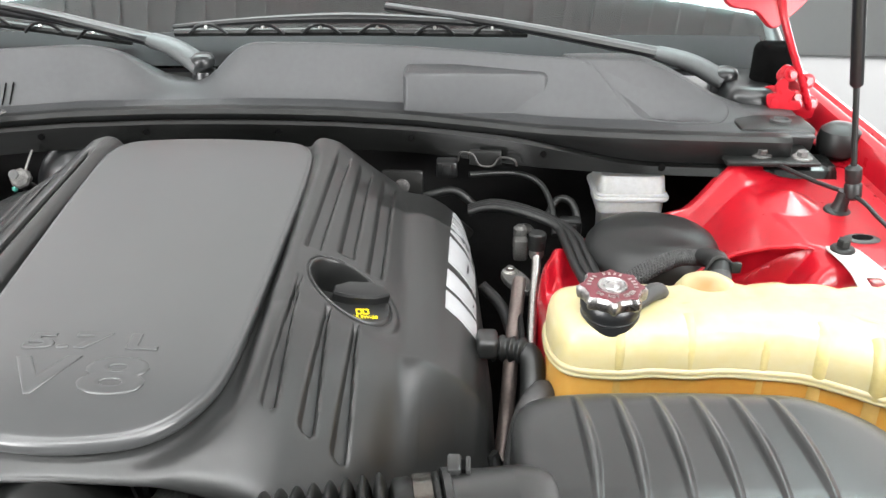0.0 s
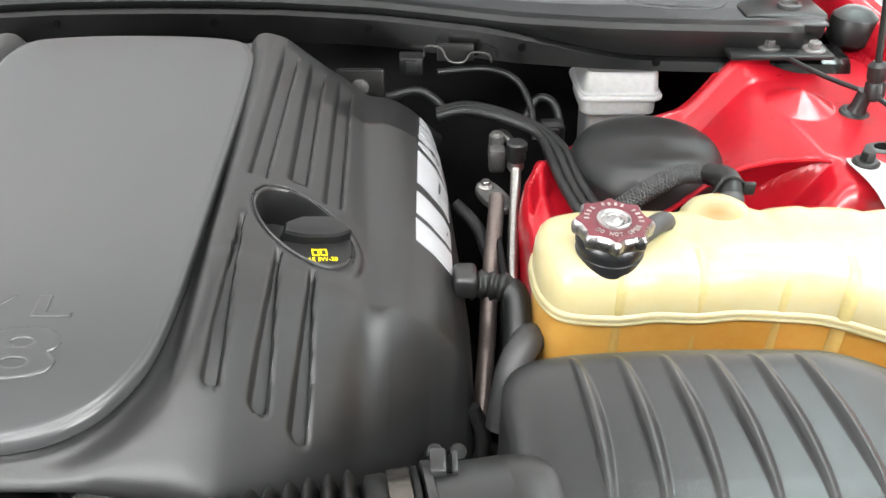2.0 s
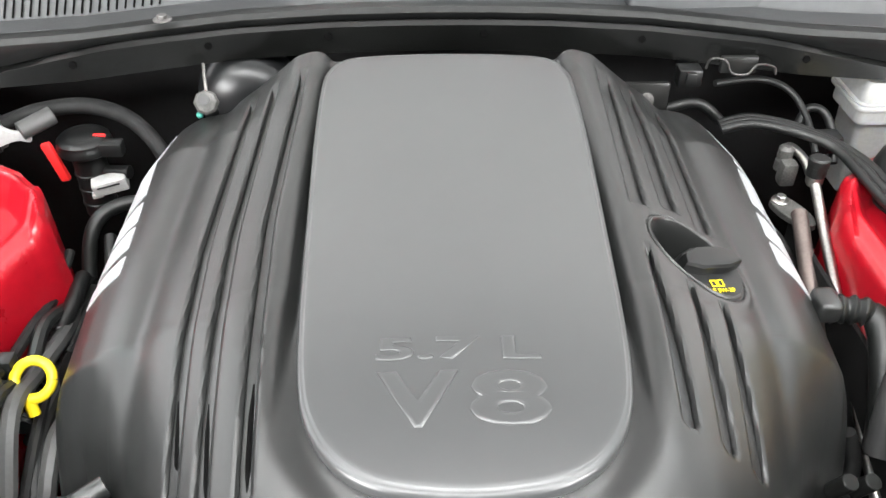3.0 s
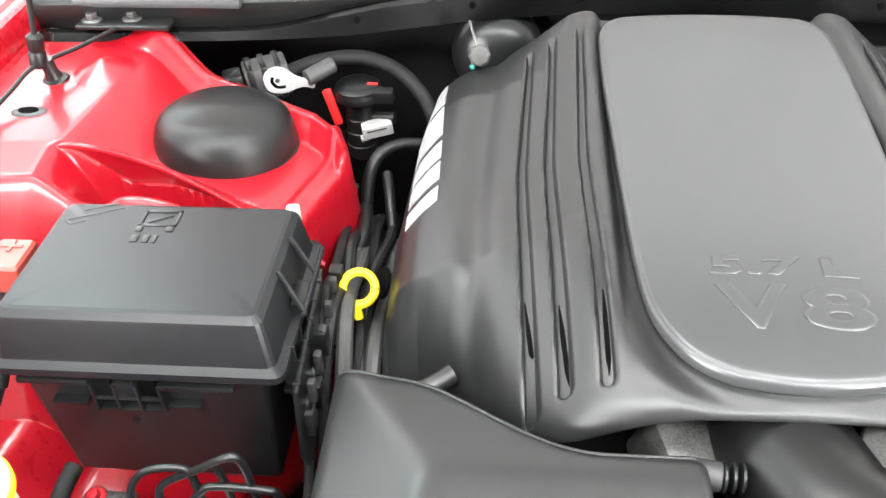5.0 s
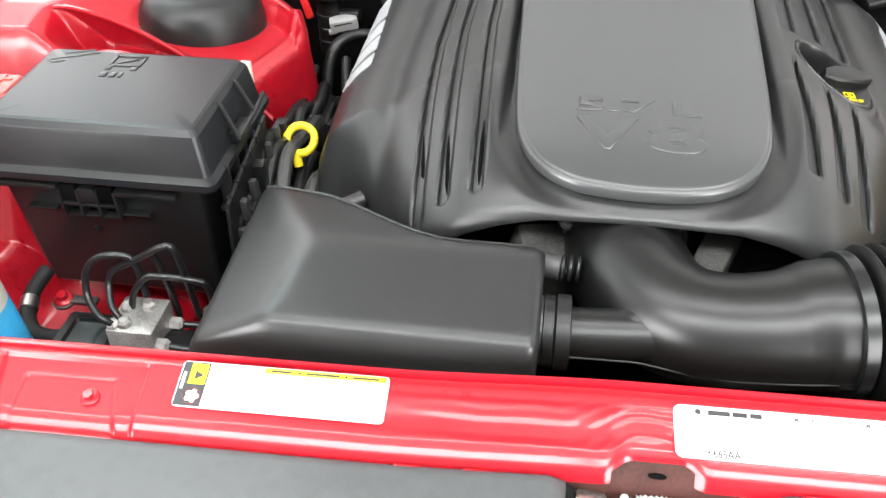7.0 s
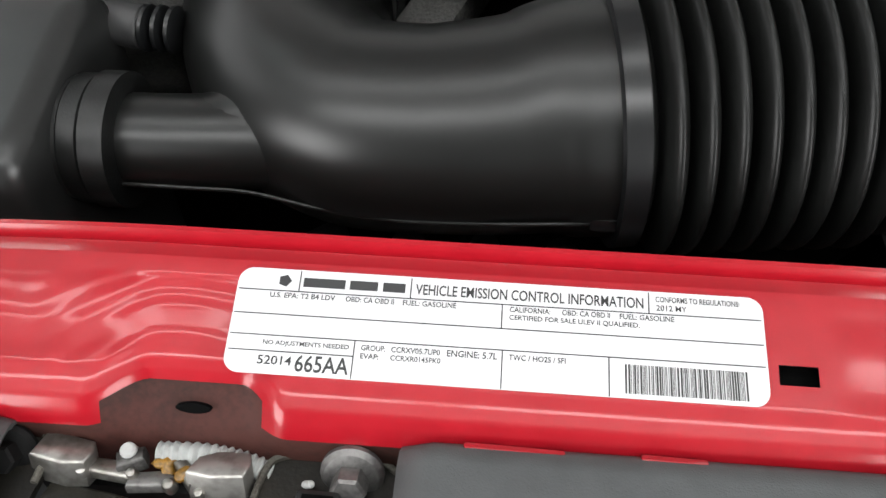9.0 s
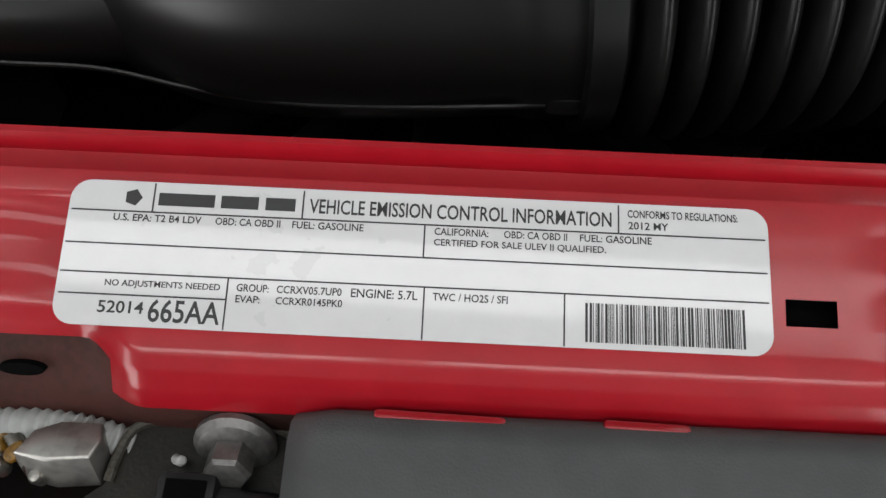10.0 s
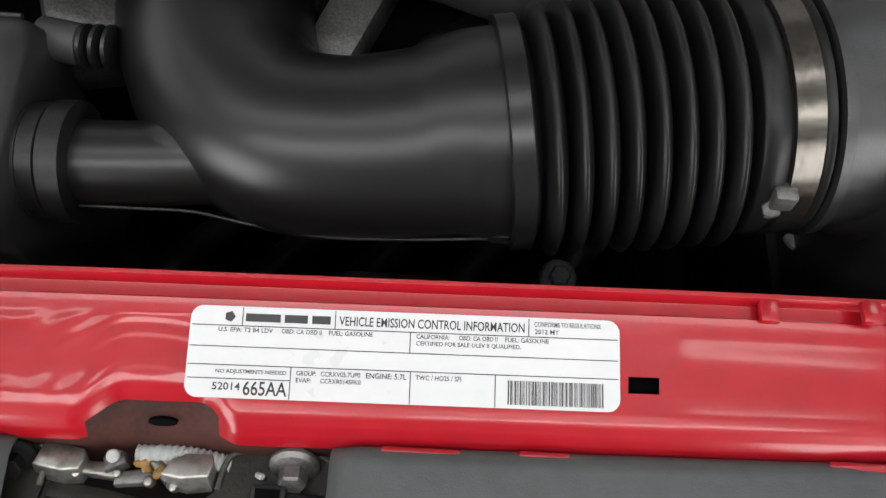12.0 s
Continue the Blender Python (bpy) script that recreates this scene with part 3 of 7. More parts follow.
# cavity black on the shroud paints the shade behind the crossmember
part("radiator_fan_shroud", box((CX - 0.46, 0.348, 0.50), (CX + 0.50, 0.372, 0.90), 0.004), VOID, car, "black plastic fan shroud, darkened like the unlit gap around it")


# cowl: black steel flange with holes, rubber seal, grey plastic cowl panel
def cowl_y(x):
    return float(np.interp(abs(x - CX), (0, 0.06, 0.13, 0.24, 0.33, 0.41, 0.50, 0.58, 0.75, 0.85), (1.147, 1.146, 1.142, 1.126, 1.099, 1.073, 1.058, 1.051, 1.042, 1.04)))


def cowl_drop(x):
    return 0.020 * float(sstep(0.36, 0.56, abs(x - CX)))


def strip(name, rows, mat, x0, x1, parent, label="", n=80, thick=0.0):
    """Sweep (dy, z) rows along the cowl's curve."""
    verts = []
    for k in range(n + 1):
        x = x0 + (x1 - x0) * k / n
        for dy, z in rows:
            verts.append((x, cowl_y(x) + dy, z - 1.15 * cowl_drop(x) * (z < 1.1025) * min(1.0, max(0.0, (z - 1.063) / 0.034))))
    return sheet(name, verts, grid_faces(n + 1, len(rows)), mat, parent, label, 30, thick)


flange = strip("cowl_flange", [(0.012, 1.062), (-0.001, 1.064), (0.0, 1.070), (0.004, 1.094), (0.012, 1.100), (0.05, 1.102)], ENAMEL, -1.10, 0.50, car, "black painted steel cowl flange with small holes", thick=0.0015)
for hx in (-0.70, -0.558, -0.421, -0.236, -0.05, 0.127, 0.279):
    y = cowl_y(hx)
    part("hole", lathe((hx, y + 0.004, 1.084 - 0.6 * cowl_drop(hx)), (hx, y - 0.02, 1.086 - 0.6 * cowl_drop(hx)), [(0.0042, 0), (0.0042, 0.0035)], 14), VOID, flange)
strip("cowl_seal", [(0.010, 1.100), (0.008, 1.108), (0.013, 1.1135), (0.022, 1.1145), (0.030, 1.1135), (0.034, 1.109), (0.045, 1.108)], RUBBER, -1.10, 0.44, car, "black rubber seal along the cowl", thick=0.001)
# ---- cowl panel: front face rises to a top edge with a dip at the wiper pivot



def cowl_top(x):
    dip = math.exp(-(abs(x + 0.385) / (0.085 if x < -0.385 else 0.060)) ** 2.6)
    left = 1.184 - 0.058 * dip
    right = float(sstep(0.24, 0.44, x))
    return left - 0.072 * right


verts, rows = [], 9
nx = 150
for k in range(nx + 1):
    x = -1.05 + 1.53 * k / nx
    y0 = cowl_y(x) + 0.038
    top = cowl_top(x)
    for j, (fy, fz) in enumerate(((0, -0.02), (0.004, 0.03), (0.036, 0.05), (0.0385, 0.08), (0.052, 0.50), (0.066, 0.95), (0.069, 0.99), (0.075, 1.0), (0.100, 0.90))):
        side = 1 - 0.45 * float(sstep(0.12, 0.35, x))
        verts.append((x, y0 + fy * (1 + 0.5 * (1 - side)), 1.107 + (top - 1.107) * fz))
cowl = sheet("cowl_panel", verts, grid_faces(nx + 1, rows), GREYTRIM, car, "textured grey plastic cowl panel below the windscreen", 28, thick=0.0025)
part("cowl_box", loft(rounded(-0.062, 1.160, 0.137, 1.215, 0.008), [(-0.004, 1.10), (0, 1.116), (0.0, 1.160), (0.003, 1.1645), (0.008, 1.166)]), GREYTRIM, cowl, "raised box moulded into the cowl")
bm = box((-1.05, 1.245, 1.085), (0.46, 1.36, 1.112), 0.006)
part("scuttle", bm, RUBBER, cowl, "black scuttle tray under the wipers")
# hinged cover at the corner
def cowl_z(x, y):
    wide = 1 + 0.5 * 0.45 * float(sstep(0.12, 0.35, x))
    return 1.107 + (cowl_top(x) - 1.107) * float(np.interp((y - cowl_y(x) - 0.038) / wide, (0, 0.004, 0.036, 0.0385, 0.052, 0.066, 0.075), (0, 0.03, 0.05, 0.08, 0.50, 0.95, 1.0)))


bm = loft(smooth_outline([(0.160, 1.185), (0.20, 1.165), (0.26, 1.135), (0.32, 1.122), (0.365, 1.128), (0.385, 1.15), (0.375, 1.175), (0.34, 1.19), (0.27, 1.198), (0.20, 1.197), (0.165, 1.193)]),
          [(0, -0.004), (0.0, 0.0010), (0.0008, 0.0018), (0.004, 0.0018), (0.008, 0.0018), (0.016, 0.0018), (0.026, 0.0018)], tilt=cowl_z)
part("access_lid", bm, GREYTRIM, cowl, "grey access lid in the cowl")
for k in range(38):
    x0 = -0.965 + k * 0.0093
    yy = cowl_y(x0) + 0.038
    p0, p1 = (Vector((x0 + e, yy + d, cowl_z(x0, yy + d) + 0.0008)) for e, d in ((0.0, 0.0375), (0.006, 0.0500)))
    part("air_slot", tube([p0, p1], 0.0016, 6, 1, smooth=False, flat=0.5), VOID, cowl)
bm = bmesh.new()
for k in range(14):
    for q in range(7):
        x0 = -1.035 + k * 0.0142 + (q % 2) * 0.0071
        lathe((x0, 1.058 + q * 0.0108 + 0.12 * k * 0.0142, 1.1150), (x0, 1.058 + q * 0.0108 + 0.12 * k * 0.0142, 2), [(0.0052, 0), (0.0052, 0.0024)], 6, bm)
part("vent_grid", bm, VOID, cowl, "honeycomb vent grid in the cowl corner")
part("vent_plate", box((-1.05, 1.050, 1.104), (-0.838, 1.150, 1.1165), 0.004), GREYTRIM, cowl)

# corner plate with bolts on the right, and on the left
for side in (1, -1):
    x0 = CX + side * 0.70
    cp = part("corner_plate", box((x0 - 0.058, 1.032, 1.083), (x0 + 0.060, 1.10, 1.089), 0.002), BLACKSTEEL, car, "black steel corner plate of the cowl")
    for dx in (-0.008, 0.041):
        hex_bolt((x0 + side * dx, 1.056 - 0.15 * (dx + 0.008), 1.089), (0, 0, 1), 0.0075, 0.010, "bolt", DULLSTEEL, cp)
    cb = part("corner_block", box((x0 - 0.025, 1.098, 1.080), (x0 + 0.075, 1.16, 1.112), 0.006), RUBBER, car, "black plastic corner block")
    part("insert", lathe((x0 + 0.035, 1.125, 1.116), (x0 + 0.035, 1.125, 2), [(0.014, -0.006), (0.014, 0.000), (0.010, 0.001), (0.009, -0.002)], 20), GASKET, cb)

# windscreen, dashboard, roof pillar and the open hood
glass = part("windscreen", box((-1.07, 0, 0), (0.50, 0.95, 0.006), 0.001, m=pose(0, 1.325, 1.125, 32)), GLASS, car, "raked windscreen glass")
glass.visible_shadow = False
# the scuttle tray's dark reflection, painted as a black strip on the glass
part("frit_band", box((-1.06, 0, 0.0064), (0.49, 0.072, 0.0072), 0.0002, m=pose(0, 1.325, 1.125, 32)), DASH, glass, "black strip standing in for a dark reflection along the glass edge")
part("dashboard", box((-1.05, 1.50, 1.0), (0.48, 2.2, 1.10), 0.03, 3), DASH, car, "dark dashboard behind the windscreen")
part("cabin", box((-1.10, 2.25, 0.5), (0.53, 2.30, 1.75), 0.01), DASH, car, "dark car interior")
part("roof", box((-1.0, 2.13, 1.62), (0.43, 3.2, 1.66), 0.015, 3), RED, car)
for side in (1, -1):
    part("pillar", tube([(CX + side * 0.815, 1.34, 1.08), (CX + side * 0.765, 1.75, 1.36), (CX + side * 0.70, 2.14, 1.63)], 0.03, 10), GLOSSY, car, "black windscreen pillar trim")
    part("bump_stop", lathe((CX + side * 0.815, 1.118, 1.068), (CX + side * 0.815, 1.110, 2), [(0.020, 0), (0.027, 0.006), (0.029, 0.022), (0.026, 0.036), (0.016, 0.044), (0.004, 0.046)], 24), RUBBER, car, "black rubber hood bump stop")
    part("pillar_trim", box((CX + side * 0.725 - 0.04, 1.20, 1.08), (CX + side * 0.725 + 0.04, 1.33, 1.135), 0.02, 3), GLOSSY, car, "black plastic corner trim")
hood_m = pose(0, 1.27, 1.222, -56)
hood = part("hood", box((CX - 0.74, -1.12, 0.03), (CX + 0.74, -0.02, 0.05), 0.008, 2, hood_m), RED, car, "raised red hood")
# unseen pad, kept dark so that surfaces mirroring it stay dim
part("insulation", box((CX - 0.66, -1.06, 0.015), (CX + 0.66, -0.46, 0.0295), 0.006, 2, hood_m), FELT, hood, "unseen dark fibre pad added under the hood")
# unseen reflector added to brighten the rear of the cover's centre panel
part("inner_panel", box((CX - 0.70, -0.45, 0.012), (CX + 0.70, -0.03, 0.0295), 0.006, 2, hood_m), BOUNCE, hood, "unseen pale panel added at the hood's rear edge as a reflector")
for side in (1, -1):
    hx = CX + side * 0.775
    h = part("hinge", box((hx - 0.036, 1.185, 1.095), (hx + 0.030, 1.225, 1.128), 0.007, 2), RED, car, "red painted hood hinge")
    for off, sc, lean in ((0.0, 1.0, 72), (-0.012, 0.72, 84)):
        part("hinge_lug", loft([(sc * a, sc * b) for a, b in smooth_outline([(-0.036, -0.006), (-0.010, -0.012), (0.024, -0.006), (0.020, 0.008), (0.006, 0.010), (0.010, 0.026), (-0.003, 0.030), (-0.006, 0.046), (-0.018, 0.050), (-0.028, 0.036), (-0.024, 0.022), (-0.040, 0.016)], 3)],
                               [(0.0, -0.003), (0.0, 0.002), (0.0010, 0.003)], Matrix.Translation((hx + side * off, 1.198 + 1.2 * off, 1.118)) @ pose(0, 0, 0, lean, 0, -20 * side) @ Matrix.Diagonal((side, 1, 1, 1))), RED, h, "folded red hinge plate")
    part("hinge_arm", tube([(hx + side * 0.020, 1.185, 1.112), (hx + side * 0.004, 1.188, 1.150), (hx - side * 0.018, 1.196, 1.200), (hx - side * 0.034, 1.206, 1.246), (hx - side * 0.040, 1.205, 1.290)], 0.0085, 10, 6, flat=0.6), RED, h, "curved red hinge arm")
    part("hinge_mount", loft(smooth_outline([(-0.095, 0.0), (-0.055, -0.012), (-0.030, -0.034), (-0.010, -0.022), (0.020, 0.012), (0.016, 0.060), (-0.100, 0.060)], 4), [(0.0, -0.006), (0.0, 0.004), (0.0015, 0.006)],
                             Matrix.Translation((hx - side * 0.015, 1.215, 1.252)) @ pose(0, 0, 0, 76) @ Matrix.Diagonal((side, 1, 1, 1))), RED, h, "red folded hood corner")
    # the gap's shade is a black block set behind the hinge
    part("hinge_gap", box((hx - 0.045, 1.235, 1.10), (hx + 0.012, 1.275, 1.190), 0.014, 3), VOID, h, "black block standing in for the shaded gap behind the hinge")
    for bx, bz in ((0.012, 1.150), (-0.012, 1.160), (0.022, 1.118), (0.000, 1.128)):
        hex_bolt((hx + side * bx, 1.190, bz), (0, -1, 0.2), 0.006, 0.009, "bolt", RED, h)

# ---- engine cover ----
cover = thing("engine_cover", "matt black plastic V8 engine cover with a grey centre panel", "engine cover", (CX, 0.77, 0.9))
PO = [0, 0.06, 0.115, 0.1275, 0.133, 0.143, 0.16, 0.185, 0.21, 0.235, 0.26, 0.285, 0.305, 0.322, 0.333, 0.339, 0.342]
PZ = [1.082, 1.082, 1.082, 1.082, 1.0915, 1.0945, 1.090, 1.077, 1.064, 1.052, 1.042, 1.030, 1.016, 0.998, 0.970, 0.930, 0.885]
arc = np.concatenate([[0], np.cumsum(np.hypot(np.diff(PO), np.diff(PZ)))])
tt = np.linspace(0, arc[-1], 430)
ker = np.ones(11) / 11
co = np.interp(tt, arc, PO)
cz = np.interp(tt, arc, PZ)
co[5:-5], cz[5:-5] = np.convolve(co, ker, "valid"), np.convolve(cz, ker, "valid")

cz_front = np.interp(co, [0, 0.10, 0.13, 0.16, 0.185, 0.21, 0.235, 0.26, 0.285, 0.305], [1.0835, 1.0830, 1.0815, 1.0775, 1.072, 1.0635, 1.0535, 1.0430, 1.0300, 1.0160])
cz_front = np.where(co > 0.27, cz, cz_front)
soft = np.ones(41) / 41
cz_front[20:-20] = np.where(co[20:-20] > 0.25, cz_front[20:-20], np.convolve(cz_front, soft, "valid"))


def groove(o, y, ok, y0, y1, w, depth, taper=0.0, fade=0.012):
    """A flat-floored channel from y0 to y1 with a rounded front end; it narrows and fades towards the rear."""
    ww = w * (1 - taper * sstep(y0, y1, y))
    over = np.maximum(y0 + w - y, 0)
    s = np.sqrt(((o - ok) / ww) ** 2 + (over / w) ** 2)
    return depth * (1 - sstep(0.58, 1.0, s)) * (1 - sstep(y1 - fade, y1, y))


def cover_relief(o, y):
    """Depth of grooves, slots and the filler recess. o is signed."""
    g = 0.0065 * np.exp(-((np.abs(o) - 0.250) / 0.014) ** 2) * sstep(0.44, 0.62, y)
    for ok, tip, top in ((0.153, 0.558, 0.728), (0.183, 0.554, 0.702), (0.209, 0.550, 0.694)):
        g = g + groove(o, y, ok, tip, top, 0.0085, 0.0068, 0.55, 0.02)
    for ok, drift, low in ((0.1573, 0.0145, 0.773), (0.1895, 0.0105, 0.784), (0.2189, 0.0100, 0.771)):
        end = 1 - sstep(low + 0.0035, low, y)
        across = (o - ok - drift * np.clip((y - low) / 0.235, 0, 1)) / 0.0100
        g = g + 0.0066 * (1 - sstep(0.62, 1.0, np.abs(across))) * end * (1 - sstep(0.965, 1.01, y))
    for ok, tip in ((0.144, 0.515), (0.175, 0.517), (0.2005, 0.513)):
        g = g + groove(-o, y, ok + 0.030 * sstep(0.52, 0.80, y) * 0.25, tip, 0.995, 0.0080, 0.0060, 0.25, 0.03)
    c, s = math.cos(radians(-42)), math.sin(radians(-42))
    u, v = (o - 0.198) * c + (y - 0.732) * s, -(o - 0.198) * s + (y - 0.732) * c
    r = np.sqrt((u / 0.0415) ** 2 + (v / 0.031) ** 2)
    return g * sstep(1.20, 1.30, r), r


def roll(ao, theta):
    late = 1 - sstep(0.13, 0.20, ao)
    return 0.896 * (1 - np.cos(theta)) * late + (np.sqrt(1 - np.cos(theta) + 0.012) - 0.1095) * (1 - late)


def cover_point(o, z, y, theta):
    """Full surface from a profile point, a place along the engine and the front roll's angle."""
    ao = np.abs(o)
    z = z + (np.interp(ao, co, cz_front) - z) * sstep(0.0, 1.1, theta)
    lay = 0.186 * (1 - 0.74 * sstep(0.16, 0.345, ao))
    yy = y - lay * np.sin(theta)
    d = 0.034 + 1.2 * ao ** 2
    d = np.minimum(d, np.maximum(z - 0.875, 0.03))
    w = 1 - 0.22 * np.clip(y - 0.76, 0, None) - 0.03 * (1 - np.cos(theta))
    zz = z + (0.10 + 0.05 * sstep(0.2, 0.32, ao)) * (y - 0.77) - d * roll(ao, theta)
    zz = zz - 2.8 * np.clip(ao - 0.165, 0, 0.10) * np.clip(y - 0.93, 0, None)
    return o * w, yy, zz


so = np.concatenate([-co[:0:-1], co])
sz = np.concatenate([cz[:0:-1], cz])
ya = np.concatenate([np.full(3, 1.02), np.linspace(1.02, 0.68, 180), np.full(90, 0.68)])
th = np.concatenate([np.zeros(183), np.linspace(0, math.pi / 2, 91)[1:]])
O, Y = np.meshgrid(so, ya, indexing="ij")
Z, T = np.meshgrid(sz, th, indexing="ij")
X2, Y2, Z2 = cover_point(O, Z, Y, T)
relief, filler = cover_relief(O, Y2)
half = [(1.0125, 0.0), (1.0125, 0.06), (1.011, 0.098), (1.004, 0.113), (0.990, 0.122), (0.965, 0.127), (0.88, 0.1275), (0.76, 0.124), (0.65, 0.120),
        (0.59, 0.115), (0.555, 0.106), (0.527, 0.088), (0.510, 0.062), (0.503, 0.03)]
out = [(CX + 0.002 - h, y) for y, h in half] + [(CX + 0.002, 0.501)] + [(CX + 0.002 + h, y) for y, h in reversed(half[1:])]
out = smooth_outline(out, 5)
gap = np.full(O.shape, 1.0)
near = np.abs(X2) < 0.16
for (ax_, ay_), (bx_, by_) in zip(out, out[1:] + out[:1]):
    if min(ay_, by_) < 1.0:
        dx_, dy_ = bx_ - ax_, by_ - ay_
        s_ = np.clip(((X2[near] + CX - ax_) * dx_ + (Y2[near] - ay_) * dy_) / (dx_ * dx_ + dy_ * dy_), 0, 1)
        gap[near] = np.minimum(gap[near], (X2[near] + CX - ax_ - s_ * dx_) ** 2 + (Y2[near] - ay_ - s_ * dy_) ** 2)
relief = np.where(near, relief + np.where(Y2 < 0.66, 0.0065, 0.0065 - 0.002 * sstep(0.66, 0.72, Y2)) * (1 - sstep(0.002, 0.026 - 0.014 * sstep(0.60, 0.70, Y2), np.sqrt(gap))), relief)
Z2 = Z2 - relief
Z2[:, 0], Z2[:, 1], Z2[:, 2] = Z2[:, 3] - 0.06, Z2[:, 3] - 0.006, Z2[:, 3] - 0.0015
Y2[:, 0], Y2[:, 1], Y2[:, 2] = 1.027, 1.026, 1.0235
inside = (filler < 1.09).reshape(-1)
shell = sheet("shell", np.stack([CX + X2, Y2, Z2], -1).reshape(-1, 3), [q for q in grid_faces(len(so), len(ya)) if not any(inside[k] for k in q)], COVER, cover, "", 60)
mod = shell.modifiers.new("thickness", "SOLIDIFY")
mod.thickness, mod.offset = 0.002, -1

# through-slots in the channels, seen as dark openings
def shell_point(o, y):
    ao = abs(o)
    lay = 0.186 * (1 - 0.74 * float(sstep(0.16, 0.345, ao)))
    th_ = math.asin(min(1.0, max(0.0, (0.68 - y) / lay)))
    o_, y_, z_ = (np.array([q]) for q in (o, max(y, 0.68), float(np.interp(ao, co, cz))))
    px, py, pz = cover_point(o_, z_, y_, np.array([th_]))
    return Vector((CX + float(px[0]), float(py[0]), float(pz[0] - cover_relief(o_, py)[0][0])))


for ok, drift, b0, b1 in ((0.1430, 0.001, 0.526, 0.596), (0.1725, 0.0055, 0.528, 0.596), (0.1965, 0.0085, 0.530, 0.612)):
    rows = []
    for k in range(25):
        q = k / 24
        y = b0 + (b1 - b0) * q
        mid = ok + drift * q
        w = 0.0019 * min(1.0, 5 * q + 0.15, 2.2 * (1 - q) + 0.25)
        rows.append([shell_point(-(mid + e * w), y) + Vector((0, -0.0004, 0.0026)) for e in (-1, 0, 1)])
    sheet("slot", [p for r in rows for p in r], grid_faces(25, 3), VOID, cover, "dark through-slot", thick=0.0004)

# centre panel with raised lettering
def panel_z(x, y):
    return 0.10 * (y - 1.0) - 0.35 * (x - CX) ** 2 - 0.30 * max(0.0, 0.56 - y) ** 1.5


bm = loft(out, [(0.014, 1.086), (0.008, 1.104), (0.001, 1.1095), (0.0, 1.1125), (0.0002, 1.1175), (0.0007, 1.1193), (0.0018, 1.1204), (0.0032, 1.1208), (0.0042, 1.1209), (0.0049, 1.1216), (0.006, 1.1219), (0.009, 1.1220), (0.02, 1.1222), (0.045, 1.1226), (0.08, 1.1228)], tilt=panel_z)
panel = part("centre_panel", bm, PANEL, cover, "satin grey centre panel", 50)


def emboss(body, x, y, w, h, name="raised_text"):
    bm = lettering(body, w, h, 0.0019, bevel=0.035)
    for v in bm.verts:
        v.co.x, v.co.y = v.co.x + x, v.co.y + y
        v.co.z += 1.1216 + panel_z(v.co.x, v.co.y) + 0.0004
    part(name, bm, PANEL, panel, angle=60)


emboss("5.7", -0.347, 0.6025, 0.073, 0.0205)
emboss("L", -0.259, 0.6025, 0.027, 0.0205)
emboss("V", -0.346, 0.548, 0.056, 0.045)
emboss("8", -0.284, 0.548, 0.054, 0.045)


def on_cover(o, y):
    """A point of the shell's side above the plan place (o, y), without relief."""
    w = 1 - 0.22 * max(0.0, y - 0.76)
    ao = abs(o) / w
    z = float(np.interp(ao, co, cz)) + (0.10 + 0.05 * float(sstep(0.2, 0.32, np.array(ao)))) * (y - 0.77) - 0.28 * max(0.0, y - 0.93) * min(1.0, max(0, ao - 0.165) / 0.10)
    return Vector((CX + o, y, z))


def badge(side):
    """Plain slanted bars in the badge's colour. side +1: the bars run from the front to the back."""
    root = part("badge", box((0, 0, 0), (0.001, 0.001, 0.001), 0, m=Matrix.Translation(on_cover(side * 0.30, 0.88) - Vector((0, 0, 0.01)))), BADGE, cover, "silver badge bars")
    y0, y1 = 0.762, 1.012
    strokes = [(0.00, 0.12, 0, 1), (0.155, 0.285, 0, 1), (0.345, 0.56, 0, 1), (0.605, 0.72, 0, 1), (0.75, 0.865, 0, 1), (0.91, 1.0, 0, 1)]
    for a, b, h0, h1 in strokes:
        bm = bmesh.new()
        n = 5
        ring = []
        for k in range(n + 1):
            h = h0 + (h1 - h0) * k / n
            row = []
            for s in (a, b):
                lean = 0.045 * (0.5 - h) * 0.30
                f = s if side > 0 else 1 - s
                y = y0 + (y1 - y0) * f + lean
                o = side * (0.2895 + 0.032 * h + 0.025 * max(0.0, y - 0.80) * (1 - h))
                row.append(on_cover(o, y))
            ring.append(row)
        nrm = Vector((side * 0.62, 0, 0.78))
        low = [[bm.verts.new(p - nrm * 0.002) for p in row] for row in ring]
        top = [[bm.verts.new(p + nrm * 0.0032) for p in row] for row in ring]
        for k in range(n):
            bm.faces.new((top[k][0], top[k][1], top[k + 1][1], top[k + 1][0]))
            for q in (0, 1):
                bm.faces.new((low[k][q], low[k + 1][q], top[k + 1][q], top[k][q]))
        bm.faces.new((low[0][0], low[0][1], top[0][1], top[0][0]))
        bm.faces.new((low[n][0], low[n][1], top[n][1], top[n][0]))
        part("bar", bm, BADGE, root)


badge(1)
badge(-1)
# side tab for the hose, and a peg on the other side
part("tab", box((0.036, 0.735, 0.985), (0.058, 0.765, 1.008), 0.006, 3), COVER, cover)
part("peg", tube([(-0.60, 0.60, 0.93), (-0.575, 0.575, 0.965), (-0.552, 0.588, 0.972)], 0.009, 12), COVER, cover)

# filler recess: an elliptical cup let into the shell, with a raised rim
bm = bmesh.new()
rings = []
